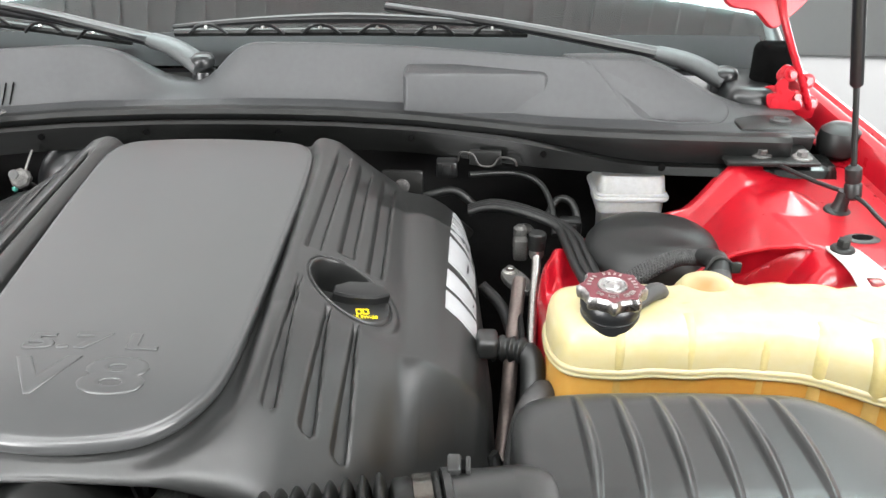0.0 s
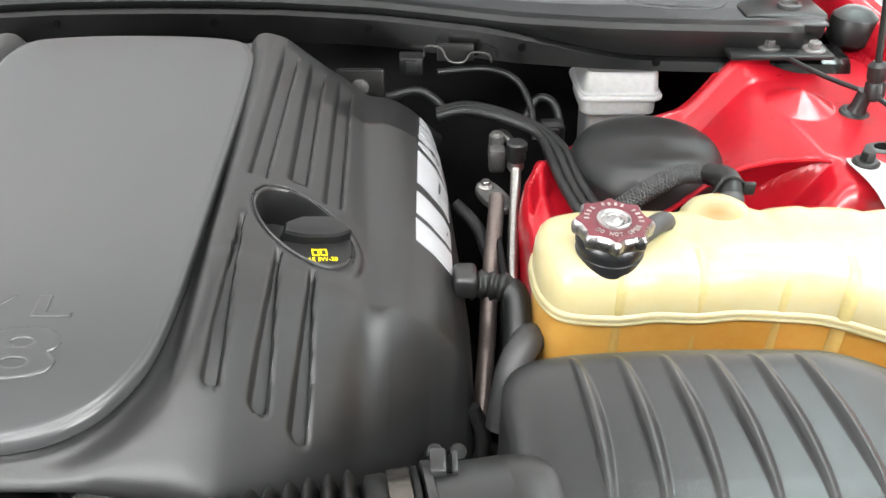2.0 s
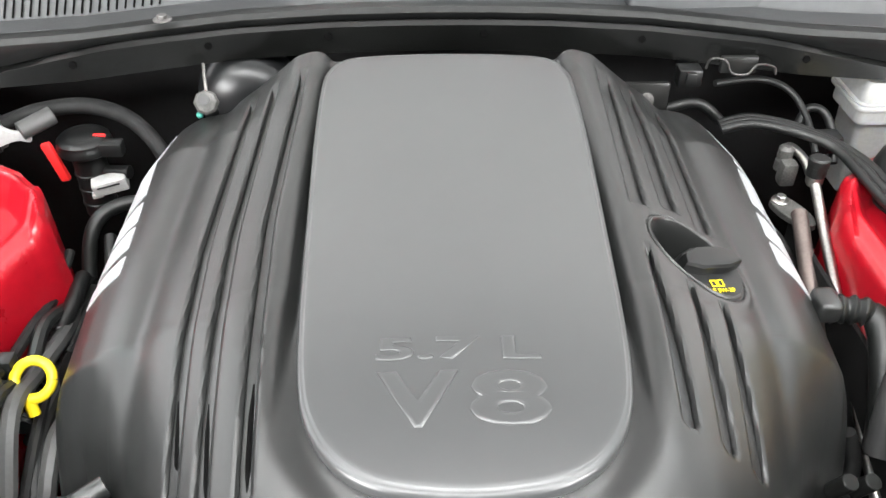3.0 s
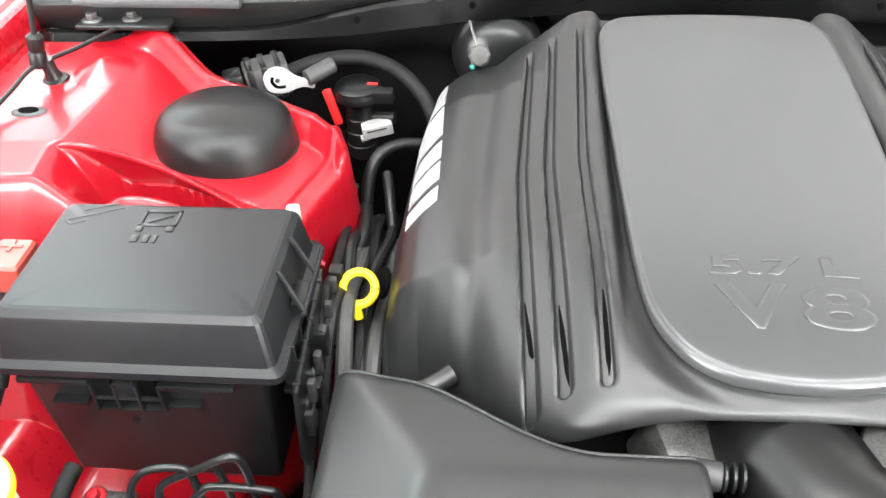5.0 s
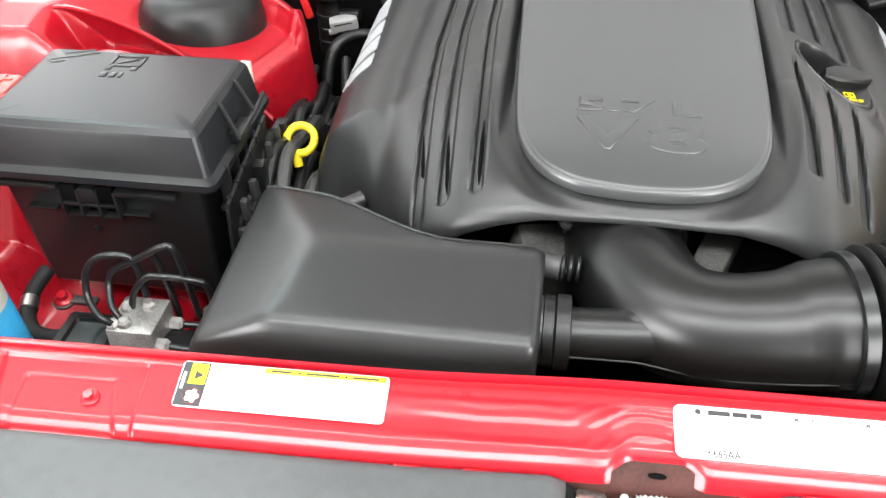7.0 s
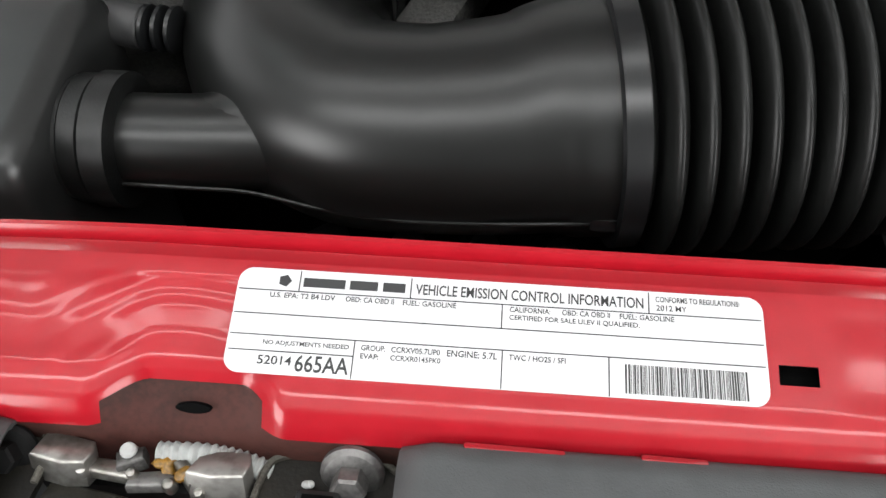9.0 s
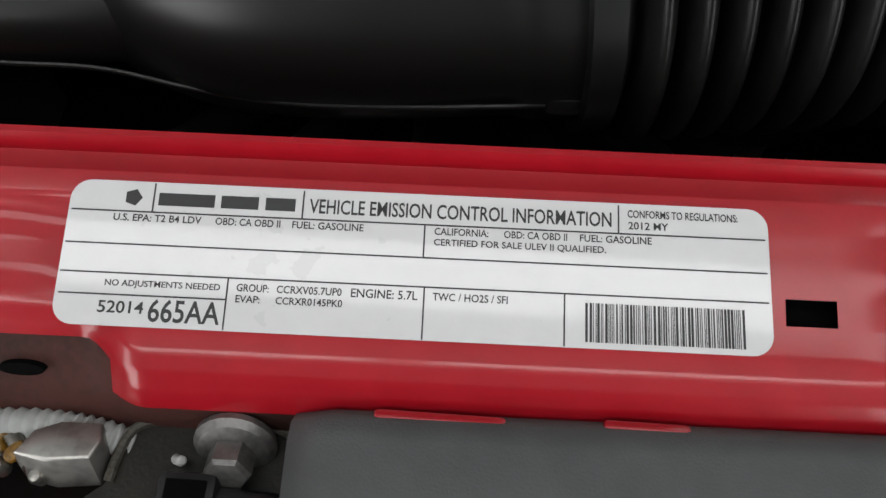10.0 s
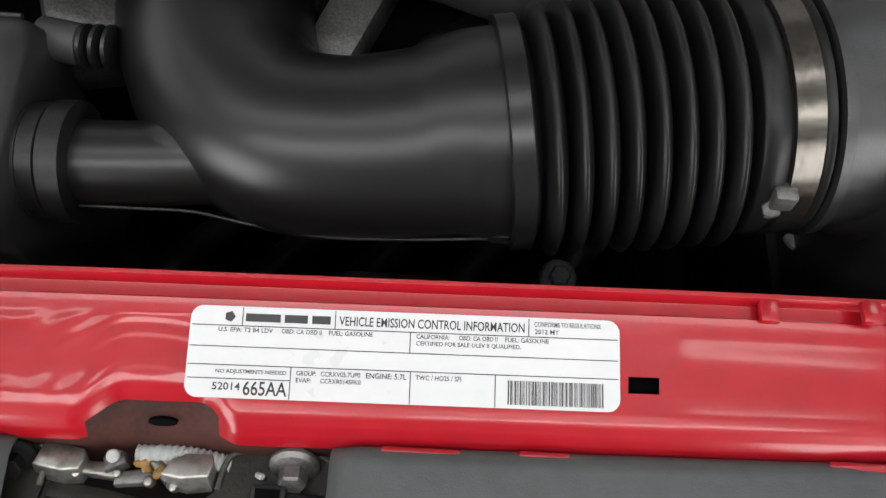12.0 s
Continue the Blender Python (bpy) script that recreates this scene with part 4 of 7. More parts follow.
for grow, down in ((1.24, 0.0010), (1.18, -0.0005), (1.12, -0.0008), (1.075, -0.0010), (1.06, -0.0026), (1.035, -0.0032), (1.005, -0.0028), (0.985, -0.0008), (0.965, 0.004), (0.93, 0.018), (0.90, 0.034), (0.3, 0.036)):
    ring = []
    for k in range(72):
        a = 2 * math.pi * k / 72
        u, v = 0.0415 * grow * math.cos(a), 0.031 * grow * math.sin(a)
        cs, sn = math.cos(radians(-42)), math.sin(radians(-42))
        p = on_cover(0.198 + u * cs - v * sn, 0.732 + u * sn + v * cs)
        ring.append(bm.verts.new(p - Vector((0.25, -0.1, 0.95)) * down))
    rings.append(ring)
for a, b in zip(rings, rings[1:]):
    for k in range(72):
        bm.faces.new((a[k], a[(k + 1) % 72], b[(k + 1) % 72], b[k]))
bm.faces.new(rings[-1])
part("filler_recess", bm, COVER, cover, "oval recess round the oil filler", 50)

# oil filler cap in its recess
oil = thing("oil_filler_cap", "black plastic oil filler cap with a yellow oil mark", "oil cap", (CX + 0.205, 0.725, 1.02))
c0 = Vector((CX + 0.2055, 0.7235, 1.0415))
ax = Vector((0.26, -0.20, 0.93)).normalized()
part("neck", lathe(c0 - ax * 0.02, c0 + ax, [(0.027, 0), (0.027, 0.020), (0.024, 0.022)], 32), PLASTIC, oil)
cap = part("cap", lathe(c0, c0 + ax, [(0.026, 0), (0.0300, 0.003), (0.0300, 0.015), (0.0280, 0.018), (0.012, 0.0185)], 36, lobes=lambda a: 1 + 0.02 * math.cos(12 * a)), PLASTIC, oil)
axx = (Vector((1, 0, 0)) - ax * ax.x).normalized()
m = Matrix((axx, ax.cross(axx), ax)).transposed().to_4x4()
m.translation = c0 + ax * 0.018
m = m @ pose(0, 0, 0, 0, 0, 14) @ Matrix.Diagonal((1.2, 1.2, 1.1, 1))
part("grip", loft([(-0.0235, 0.004), (-0.011, 0.000), (0.011, 0.000), (0.0235, 0.004), (0.021, 0.013), (0.009, 0.018), (-0.009, 0.018), (-0.021, 0.013)], [(0, -0.004), (0.0, 0.008), (0.0012, 0.0105), (0.003, 0.011)], m), PLASTIC, oil, "raised finger grip", 25)
rm = m @ pose(0, 0, 0.0008)
txt = lettering("SAE 5W-20", 0.023, 0.0032, 0.0004)
bmesh.ops.transform(txt, matrix=rm @ pose(-0.0115, -0.0155, 0), verts=txt.verts)
part("oil_grade_text", txt, YELLOWINK, cap, "yellow oil grade lettering")
for sx in (-0.0065, 0.0005):
    for q0, q1 in (((0, 0), (0.006, 0.001)), ((0, 0.006), (0.006, 0.007)), ((0, 0), (0.001, 0.007)), ((0.005, 0), (0.006, 0.007))):
        part("manual_symbol", box((sx * 0.8 + q0[0] * 0.8, -0.0108 + q0[1] * 0.8, 0), (sx * 0.8 + q1[0] * 0.8, -0.0108 + q1[1] * 0.8, 0.0004), 0, m=rm), YELLOWINK, cap, "yellow open book symbol")

# ---- strut caps ----
def strut_cap(side):
    c = Vector((CX - 0.009 + side * 0.540, 0.920 if side > 0 else 0.912, 0.992))
    ob = thing("strut_cap", "domed satin black rubber cap on the strut tower", "strut cap", c, "strut caps")
    bm = lathe(c, c + Vector((0, 0, 1)), [(0.082, 0.0), (0.083, 0.006), (0.0820, 0.014), (0.080, 0.026), (0.0765, 0.038), (0.070, 0.0475), (0.061, 0.054), (0.048, 0.0580), (0.026, 0.0595), (0.006, 0.0598)], 56)
    for v in bm.verts:
        d = v.co - c
        v.co.y = c.y + d.y * 0.98
        v.co.z += -0.0065 * math.exp(-(((d.x - side * 0.015) / 0.06) ** 2 + ((d.y + 0.03) / 0.016) ** 2)) * (d.z > 0.03) - 0.10 * d.y * (d.z / 0.06) * 0.5
    part("dome", bm, RUBBER, ob, angle=60)
    part("lip", lathe(c, c + Vector((0, 0, 1)), [(0.0835, -0.002), (0.0855, 0.001), (0.0845, 0.005), (0.082, 0.006)], 56), RUBBER, ob)


strut_cap(1)
strut_cap(-1)

# ---- coolant reservoir ----
tank = thing("coolant_reservoir", "yellowed ivory plastic coolant reservoir half full of orange coolant", "reservoir", (0.25, 0.72, 0.85))
base = [(0.102, 0.720), (0.106, 0.690), (0.122, 0.6690), (0.164, 0.6635), (0.195, 0.6675), (0.229, 0.6655), (0.262, 0.6690), (0.292, 0.6665), (0.330, 0.661), (0.362, 0.645), (0.392, 0.626),
        (0.430, 0.605), (0.470, 0.587), (0.510, 0.580), (0.540, 0.605), (0.548, 0.67), (0.538, 0.735), (0.510, 0.768), (0.455, 0.776), (0.405, 0.768), (0.345, 0.772), (0.30, 0.768), (0.262, 0.778),
        (0.225, 0.768), (0.170, 0.771), (0.128, 0.766), (0.106, 0.752)]
SPINE = [(0.140, 0.718), (0.22, 0.718), (0.30, 0.717), (0.36, 0.705), (0.44, 0.685), (0.50, 0.670)]
RIBS = ((0.164, 0.6655), (0.229, 0.668), (0.297, 0.668), (0.346, 0.656), (0.388, 0.630), (0.432, 0.606))
outline = smooth_outline(base, 5)
part("upper_shell", loft(outline, [(0.001, 1.020), (0.0013, 1.034), (0.0022, 1.046), (0.0050, 1.0555), (0.0095, 1.0615), (0.016, 1.0655), (0.025, 1.0678), (0.034, 1.0685), (0.05, 1.0688)], spine=SPINE,
                         tilt=lambda x, y: 0.004 * math.exp(-((x - 0.30) / 0.09) ** 2) - 0.05 * max(0, 0.67 - y) - 0.0028 * sum(math.exp(-((x - q) / 0.007) ** 2) for q, _ in RIBS[1:])), BOTTLE, tank, "ivory upper half", 60)
part("weld_flange", loft(outline, [(0.001, 1.0150), (-0.0010, 1.0158), (-0.0020, 1.0170), (-0.0016, 1.0186), (-0.0008, 1.0195), (-0.0011, 1.0208), (-0.0014, 1.0222), (-0.0008, 1.0240), (0.001, 1.0255)]), FLANGE, tank, "ivory weld seam", 60)
part("lower_shell", loft(outline, [(0.012, 0.88), (0.004, 0.93), (0.003, 1.013), (0.004, 1.018)], spine=SPINE), COOLANT, tank, "orange coolant-filled lower half", 60)
for rx, ry in RIBS:
    part("weld_rib", tube([(rx, ry + 0.0086, 1.018), (rx, ry + 0.0086, 1.034), (rx, ry + 0.0096, 1.046), (rx, ry + 0.0128, 1.0538), (rx, ry + 0.0178, 1.0575), (rx, ry + 0.028, 1.0600)], 0.0100, 28, 5), RIBLINE, tank, "amber inner wall showing through")
    part("weld_rib", tube([(rx, ry + 0.0108, 0.93), (rx, ry + 0.0106, 1.013), (rx, ry + 0.0106, 1.018)], 0.0100, 28, 4), RIBLOW, tank, "amber inner wall showing through")
# hose bump with its orange stain
part("hose_port", lathe((0.262, 0.752, 1.050), (0.262, 0.755, 1.07), [(0.034, 0), (0.031, 0.012), (0.024, 0.021), (0.014, 0.026), (0.006, 0.0265)], 32), ORANGE, tank, "bump with a soft orange stain", 60)

# pressure cap: chromed skirt with eight points, maroon disc with embossed lettering
cc = Vector((0.157, 0.6960, 1.0635))
up = Vector((0.0, -0.03, 1)).normalized()


def point_lobe(a):
    return (0.5 + 0.5 * math.cos(8 * a + 0.6)) ** 3.0


crown = part("pressure_cap", lathe(cc + up * 0.020, cc + up, [(0.0265, 0), (0.0280, 0.0006), (0.0288, 0.003), (0.0292, 0.008), (0.0290, 0.0105), (0.0270, 0.0128)], 160,
                                   lobes=lambda a: 0.95 + 0.165 * point_lobe(a)), CHROME, tank, "chromed pressure cap with a scalloped skirt", 50)
part("neck", lathe(cc, cc + up, [(0.0262, -0.006), (0.0264, 0.0040), (0.0272, 0.0046), (0.0272, 0.0060), (0.0262, 0.0066), (0.0262, 0.0095), (0.0262, 0.012), (0.0280, 0.013), (0.0280, 0.018), (0.0262, 0.021)], 48), GLOSSY, crown, "black threaded neck")
part("disc", lathe(cc + up * 0.0335, cc + up, [(0.0270, -0.002), (0.0270, 0.0000), (0.0260, 0.0004), (0.0140, -0.0004)], 128, lobes=lambda a: 0.945 + 0.15 * point_lobe(a)), MAROON, crown, "worn maroon painted disc")
part("boss", lathe(cc + up * 0.0325, cc + up, [(0.0138, 0), (0.0134, 0.0024), (0.0118, 0.0028), (0.0106, 0.0010), (0.0085, 0.0006), (0.0074, 0.0022), (0.0062, 0.0024), (0.0056, 0.0012), (0.0045, 0.0014), (0.003, 0.0026), (0.001, 0.0027)], 40), CHROME, crown, "bare metal centre ring")
cm = Matrix.Translation(cc + up * 0.0335) @ up.to_track_quat("Z", "Y").to_matrix().to_4x4()
for k, ch in enumerate("DO NOT OPEN"):
    if ch != " ":
        bm = lettering(ch, 0.0030, 0.0046, 0.0006, 0.02)
        bmesh.ops.transform(bm, matrix=cm @ pose(0, 0, 0, 0, 0, 180 - 48 + k * 10.5) @ pose(0, 0.0222, 0, 0, 0, 180) @ pose(-0.0013, 0, 0), verts=bm.verts)
        part("embossed_letter", bm, STEEL, crown)
for k in range(14):
    if k in (4, 9):
        continue
    bm = box((-0.0011, 0.0, 0), (0.0011, 0.0040, 0.0005), 0, m=cm @ pose(0, 0, 0, 0, 0, 262 + k * 14) @ pose(0, 0.0192, 0))
    part("embossed_mark", bm, STEEL, crown)

# ---- hoses and pipes beside the reservoir ----
def hose(name, label, pts, r, mat=None, category="hose", collars=(), steps=8, flat=1.0):
    ob = thing(name, label, category, pts[0])
    part("tube", tube(pts, r, 14, steps, flat=flat), mat or RUBBER, ob)
    for a, b, rr, mt in collars:
        part("collar", cyl(a, b, rr, 18), mt, ob)
    return ob


hose("sleeved_hose", "black braided sleeve on a hose over the strut tower", [(0.178, 0.796, 1.030), (0.196, 0.802, 1.042), (0.222, 0.818, 1.050), (0.252, 0.834, 1.054), (0.274, 0.828, 1.058), (0.283, 0.805, 1.064), (0.282, 0.785, 1.066)], 0.0095, BRAID, flat=0.8)
sleeve = bpy.data.objects["sleeved_hose"]
way = curve_points([(0.178, 0.796, 1.030), (0.196, 0.802, 1.042), (0.222, 0.818, 1.050), (0.252, 0.834, 1.054), (0.274, 0.828, 1.058)], 30)
# two families of crossing strands
for turn in (1, -1):
    for k in range(9):
        strand = []
        for q in range(1, len(way) - 1):
            along = (way[q + 1] - way[q - 1]).normalized()
            across = along.cross(Vector((0, 0, 1))).normalized()
            over = across.cross(along)
            a = k * math.tau / 9 + turn * q * 0.20
            strand.append(way[q] + across * (0.0097 * math.cos(a)) + over * (0.0080 * math.sin(a)))
        part("strand", tube(strand, 0.0009, 5, 1, smooth=False), GASKET, sleeve)
hose("coolant_hose", "black rubber hose end on the reservoir port", [(0.276, 0.826, 1.060), (0.285, 0.803, 1.068), (0.281, 0.778, 1.064), (0.270, 0.757, 1.052)], 0.0105, RUBBER,
     collars=(((0.2805, 0.778, 1.064), (0.279, 0.771, 1.060), 0.0122, GASKET),))
clampR = thing("hose_clamp", "small black spring clamp on the hose end", "clamp", (0.292, 0.79, 1.065))
part("band", tube([(0.268, 0.785, 1.063), (0.277, 0.789, 1.078), (0.292, 0.788, 1.074), (0.296, 0.784, 1.064)], 0.0022, 8), BLACKSTEEL, clampR)
part("ear", box((0.292, 0.781, 1.064), (0.303, 0.786, 1.076), 0.0015), BLACKSTEEL, clampR)
hose("overflow_hose", "short grey rubber hose beside the radiator cap", [(0.180, 0.704, 1.072), (0.198, 0.716, 1.078), (0.210, 0.730, 1.070), (0.212, 0.744, 1.045)], 0.0085, GASKET)
# pair of lines with a double rib running from the firewall over the tower
lines = thing("heater_line", "ribbed black rubber line running along the firewall", "hose", (0.1, 1.0, 1.0))
for dx in (-0.0095, 0.0, 0.0095):
    part("strand", tube([(0.030, 1.035 + dx * 0.7, 1.018), (0.060, 1.030 + dx * 0.8, 1.028), (0.095, 1.012 + dx * 0.8, 1.030), (0.128, 0.992 + dx * 0.7, 1.026), (0.146 + dx * 0.5, 0.972 + dx * 0.4, 1.022), (0.154 + dx, 0.935, 1.022), (0.160 + dx, 0.875, 1.020), (0.168 + dx, 0.828, 1.020), (0.178 + dx, 0.800, 1.022), (0.192 + dx * 0.6, 0.796 + dx * 0.6, 1.036)], 0.0053, 12), RUBBER, lines)

ac = thing("refrigerant_pipe", "aluminium refrigerant pipe with a black cap", "pipe", (0.11, 0.80, 0.9))
part("pipe", tube([(0.072, 0.562, 0.66), (0.072, 0.566, 0.78), (0.080, 0.60, 0.850), (0.088, 0.68, 0.884), (0.094, 0.75, 0.915), (0.099, 0.82, 0.947), (0.104, 0.87, 0.967), (0.110, 0.922, 0.986), (0.112, 0.942, 0.994), (0.1125, 0.950, 1.000)], 0.0056, 12), STEEL, ac)
part("fitting", lathe((0.1125, 0.951, 0.992), (0.1125, 0.956, 1.1), [(0.007, 0), (0.0092, 0.004), (0.0092, 0.012), (0.008, 0.015)], 20), STEEL, ac)
part("cap", lathe((0.1125, 0.952, 1.004), (0.1125, 0.957, 1.1), [(0.0100, 0), (0.0104, 0.003), (0.0104, 0.011), (0.0112, 0.012), (0.0112, 0.020), (0.0095, 0.022)], 24, lobes=lambda a: 1 + 0.03 * math.cos(10 * a)), RUBBER, ac, "black valve cap")
part("branch", tube([(0.112, 0.960, 0.998), (0.112, 0.985, 1.004), (0.104, 1.005, 1.008), (0.096, 1.010, 1.002)], 0.0050, 10), STEEL, ac)
ac2 = thing("metal_pipe", "dull brown metal pipe with a bolted bracket", "pipe", (0.08, 0.8, 0.9))
part("pipe", tube([(0.046, 0.575, 0.66), (0.046, 0.580, 0.78), (0.054, 0.62, 0.850), (0.063, 0.70, 0.885), (0.072, 0.77, 0.915), (0.079, 0.835, 0.943), (0.086, 0.885, 0.962), (0.091, 0.922, 0.976)], 0.0085, 14), material("bronzed_pipe", (0.16, 0.13, 0.12), 0.4, 0.7, var=0.2), ac2)
bm = loft(smooth_outline([(0.072, 0.955), (0.070, 0.945), (0.076, 0.925), (0.090, 0.905), (0.104, 0.905), (0.106, 0.925), (0.096, 0.950), (0.084, 0.964)], 4), [(0, 0.966), (0, 0.972), (0.001, 0.973)])
br = part("bracket", bm, CASTING, ac2, "cast aluminium bracket")
hex_bolt((0.081, 0.950, 0.973), (0, 0, 1), 0.0055, 0.007, "bolt", STEEL, br)
part("block", box((0.086, 0.972, 0.975), (0.104, 0.990, 1.004), 0.004), CASTING, ac2, "cast aluminium block")
part("sensor", lathe((0.095, 0.996, 0.985), (0.095, 0.998, 1.1), [(0.009, 0), (0.009, 0.012), (0.006, 0.014), (0.0085, 0.016), (0.0085, 0.026), (0.005, 0.03)], 20), CASTING, ac2, "metal sensor head")
hose("breather_hose", "black corrugated breather hose on the engine cover", [(0.052, 0.752, 0.990), (0.072, 0.748, 0.992), (0.090, 0.738, 0.990), (0.092, 0.715, 0.972), (0.088, 0.680, 0.935), (0.084, 0.66, 0.90)],
     lambda t: 0.0125 + 0.0016 * math.sin(t * 70) * (t < 0.35), RUBBER, steps=16)
hose("bypass_hose", "grey worn rubber elbow hose", [(0.108, 0.715, 0.955), (0.098, 0.690, 0.978), (0.082, 0.665, 0.965), (0.074, 0.645, 0.92)], 0.0135, GASKET)
for pts in ([(0.05, 0.66, 0.93), (0.06, 0.65, 0.90), (0.05, 0.63, 0.86)], [(0.02, 0.70, 0.90), (0.05, 0.69, 0.87), (0.09, 0.66, 0.85)], [(0.045, 0.92, 0.97), (0.07, 0.90, 0.95), (0.085, 0.86, 0.92)]):
    hose("wire_loom", "black taped wire loom beside the engine", pts, 0.007, BRAID, "wire loom")

# wiring behind the engine
for pts, r in (([(0.03, 1.08, 1.05), (0.09, 1.10, 1.045), (0.125, 1.09, 1.035), (0.140, 1.06, 1.015), (0.142, 1.02, 0.99)], 0.004),
               ([(0.135, 1.07, 0.99), (0.150, 1.085, 1.012), (0.168, 1.08, 1.012), (0.176, 1.06, 0.995), (0.172, 1.03, 0.97)], 0.005),
               ([(-0.10, 1.08, 1.04), (-0.04, 1.075, 1.02), (0.01, 1.07, 1.03), (0.04, 1.06, 1.01)], 0.006),
               ([(-0.12, 1.06, 1.045), (-0.06, 1.06, 1.035), (0.0, 1.05, 1.00), (0.03, 1.06, 0.97)], 0.009)):
    hose("wiring_loom", "black wiring loom below the cowl", pts, r, RUBBER, "wire loom")
for x, y, z in ((0.165, 1.045, 0.98), (-0.06, 1.075, 1.02), (0.0, 1.09, 1.045)):
    c = thing("wire_connector", "black plastic wire connector behind the engine", "connector", (x, y, z))
    part("body", box((x - 0.014, y - 0.012, z), (x + 0.014, y + 0.012, z + 0.022), 0.003), PLASTIC, c)
    part("latch", box((x - 0.006, y - 0.016, z + 0.006), (x + 0.006, y - 0.0115, z + 0.02), 0.001), PLASTIC, c)

clipc = thing("cowl_clip", "bent bare steel wire clip hanging below the cowl", "clip", (0.05, 1.07, 1.07))
part("wire", tube([(0.015, 1.078, 1.070), (0.018, 1.075, 1.083), (0.034, 1.072, 1.082), (0.043, 1.070, 1.068), (0.060, 1.068, 1.067), (0.070, 1.067, 1.079), (0.088, 1.066, 1.077), (0.092, 1.066, 1.068)], 0.0014, 8, 6), DULLSTEEL, clipc)
part("plate", box((0.030, 1.072, 1.066), (0.072, 1.080, 1.086), 0.002), BLACKSTEEL, clipc)
bh = thing("lifting_bracket", "dark steel lifting bracket behind the engine cover", "bracket", (-0.06, 1.06, 1.03))
part("plate", box((-0.085, 1.050, 1.030), (-0.030, 1.056, 1.066), 0.004), BLACKSTEEL, bh)
part("eye", lathe((-0.058, 1.050, 1.045), (-0.058, 1.0, 1.047), [(0.010, 0), (0.010, 0.003), (0.006, 0.004)], 20), DULLSTEEL, bh)

# brake fluid reservoir under the cowl
brake = thing("brake_fluid_reservoir", "milky white brake fluid reservoir under the cowl edge", "reservoir", (0.25, 1.1, 0.95))
part("tank", loft(rounded(0.202, 1.060, 0.290, 1.14, 0.012), [(0.012, 0.90), (0.008, 0.995), (0.0065, 1.001), (0.0, 1.004), (-0.0005, 1.010), (0.0, 1.024)]), MILK, brake)
part("upper_tank", loft(rounded(0.199, 1.058, 0.293, 1.142, 0.012), [(0.0, 1.026), (-0.001, 1.030), (0.002, 1.032), (0.004, 1.052), (0.006, 1.056)]), MILK, brake)
part("seam", loft(rounded(0.196, 1.055, 0.296, 1.145, 0.012), [(0.001, 1.0225), (0, 1.024), (0, 1.027), (0.001, 1.0285)]), MILK, brake)

# bracket on the tower with its bolt
bk = thing("reservoir_bracket", "pale coated steel bracket bolted to the tower", "bracket", (0.42, 0.80, 1.06))
rows = ((0.846, 1.0645, 0.006), (0.8435, 1.066, 0.011), (0.838, 1.0675, 0.0145), (0.829, 1.0685, 0.0165), (0.815, 1.0685, 0.0165), (0.800, 1.068, 0.0170), (0.785, 1.067, 0.0185), (0.775, 1.0655, 0.020), (0.755, 1.060, 0.0225), (0.735, 1.052, 0.0225))
verts = []
for y, z, w in rows:
    verts += [(0.422 + q * w + (0.846 - y) * 0.16, y, z) for q in (-1, -0.4, 0, 0.4, 1)]
sheet("plate", verts, [q for k, q in enumerate(grid_faces(len(rows), 5)) if not (k // 4 >= 7 and k % 4 in (1, 2))], COATED, bk, "", thick=0.0018)
hex_bolt((0.423, 0.829, 1.0685), (0, 0, 1), 0.0072, 0.013, "bolt", BLACKSTEEL, bk)

# gas strut of the hood, with ball end, and washer line clipped along the fender
def gas_strut(side):
    x = CX + side * 0.756
    gs = thing("gas_strut", "black gas strut holding up the hood", "gas strut", (x, 0.935, 1.062), "hood gas struts")
    a = Vector((x, 0.935, 1.108))
    d = Vector((-side * 0.17, 0.02, 0.97)).normalized()
    part("base", lathe((x - side * 0.006, 0.942, 1.062), (x - side * 0.002, 0.938, 1.1), [(0.0165, 0), (0.0155, 0.003), (0.010, 0.005), (0.008, 0.012), (0.008, 0.028)], 24), RUBBER, gs, "black rubber foot")
    part("ball_end", lathe(a - d * 0.026, a + d, [(0.006, 0), (0.0098, 0.004), (0.0098, 0.018), (0.008, 0.021), (0.0092, 0.024), (0.0092, 0.038), (0.005, 0.042)], 20), RUBBER, gs, "black plastic ball socket")
    part("rod", cyl(a, a + d * 0.13, 0.0035, 12), BLACKSTEEL, gs)
    part("cylinder", lathe(a + d * 0.108, a + d, [(0.005, 0), (0.0072, 0.003), (0.0072, 0.45), (0.005, 0.453)], 20), GLOSSY, gs, "black pressure cylinder")
    hs = thing("washer_line", "thin black washer hose clipped along the fender", "hose", (x, 0.9, 1.07))
    part("tube", tube([(x - side * 0.055, 1.05, 1.085), (x - side * 0.025, 0.985, 1.085), (x + side * 0.004, 0.925, 1.088), (x + side * 0.014, 0.88, 1.080), (x + side * 0.024, 0.83, 1.073), (x + side * 0.045, 0.74, 1.070), (x + side * 0.060, 0.62, 1.06)], 0.0027, 10), RUBBER, hs)
    part("clip", box((x + side * 0.022 - 0.008, 0.830, 1.066), (x + side * 0.022 + 0.008, 0.842, 1.080), 0.002), PLASTIC, hs)


gas_strut(1)
gas_strut(-1)

# ---- air filter box ----
air = thing("air_filter_box", "black plastic air filter box with slanted louvres", "air filter box", (0.2, 0.5, 0.85))
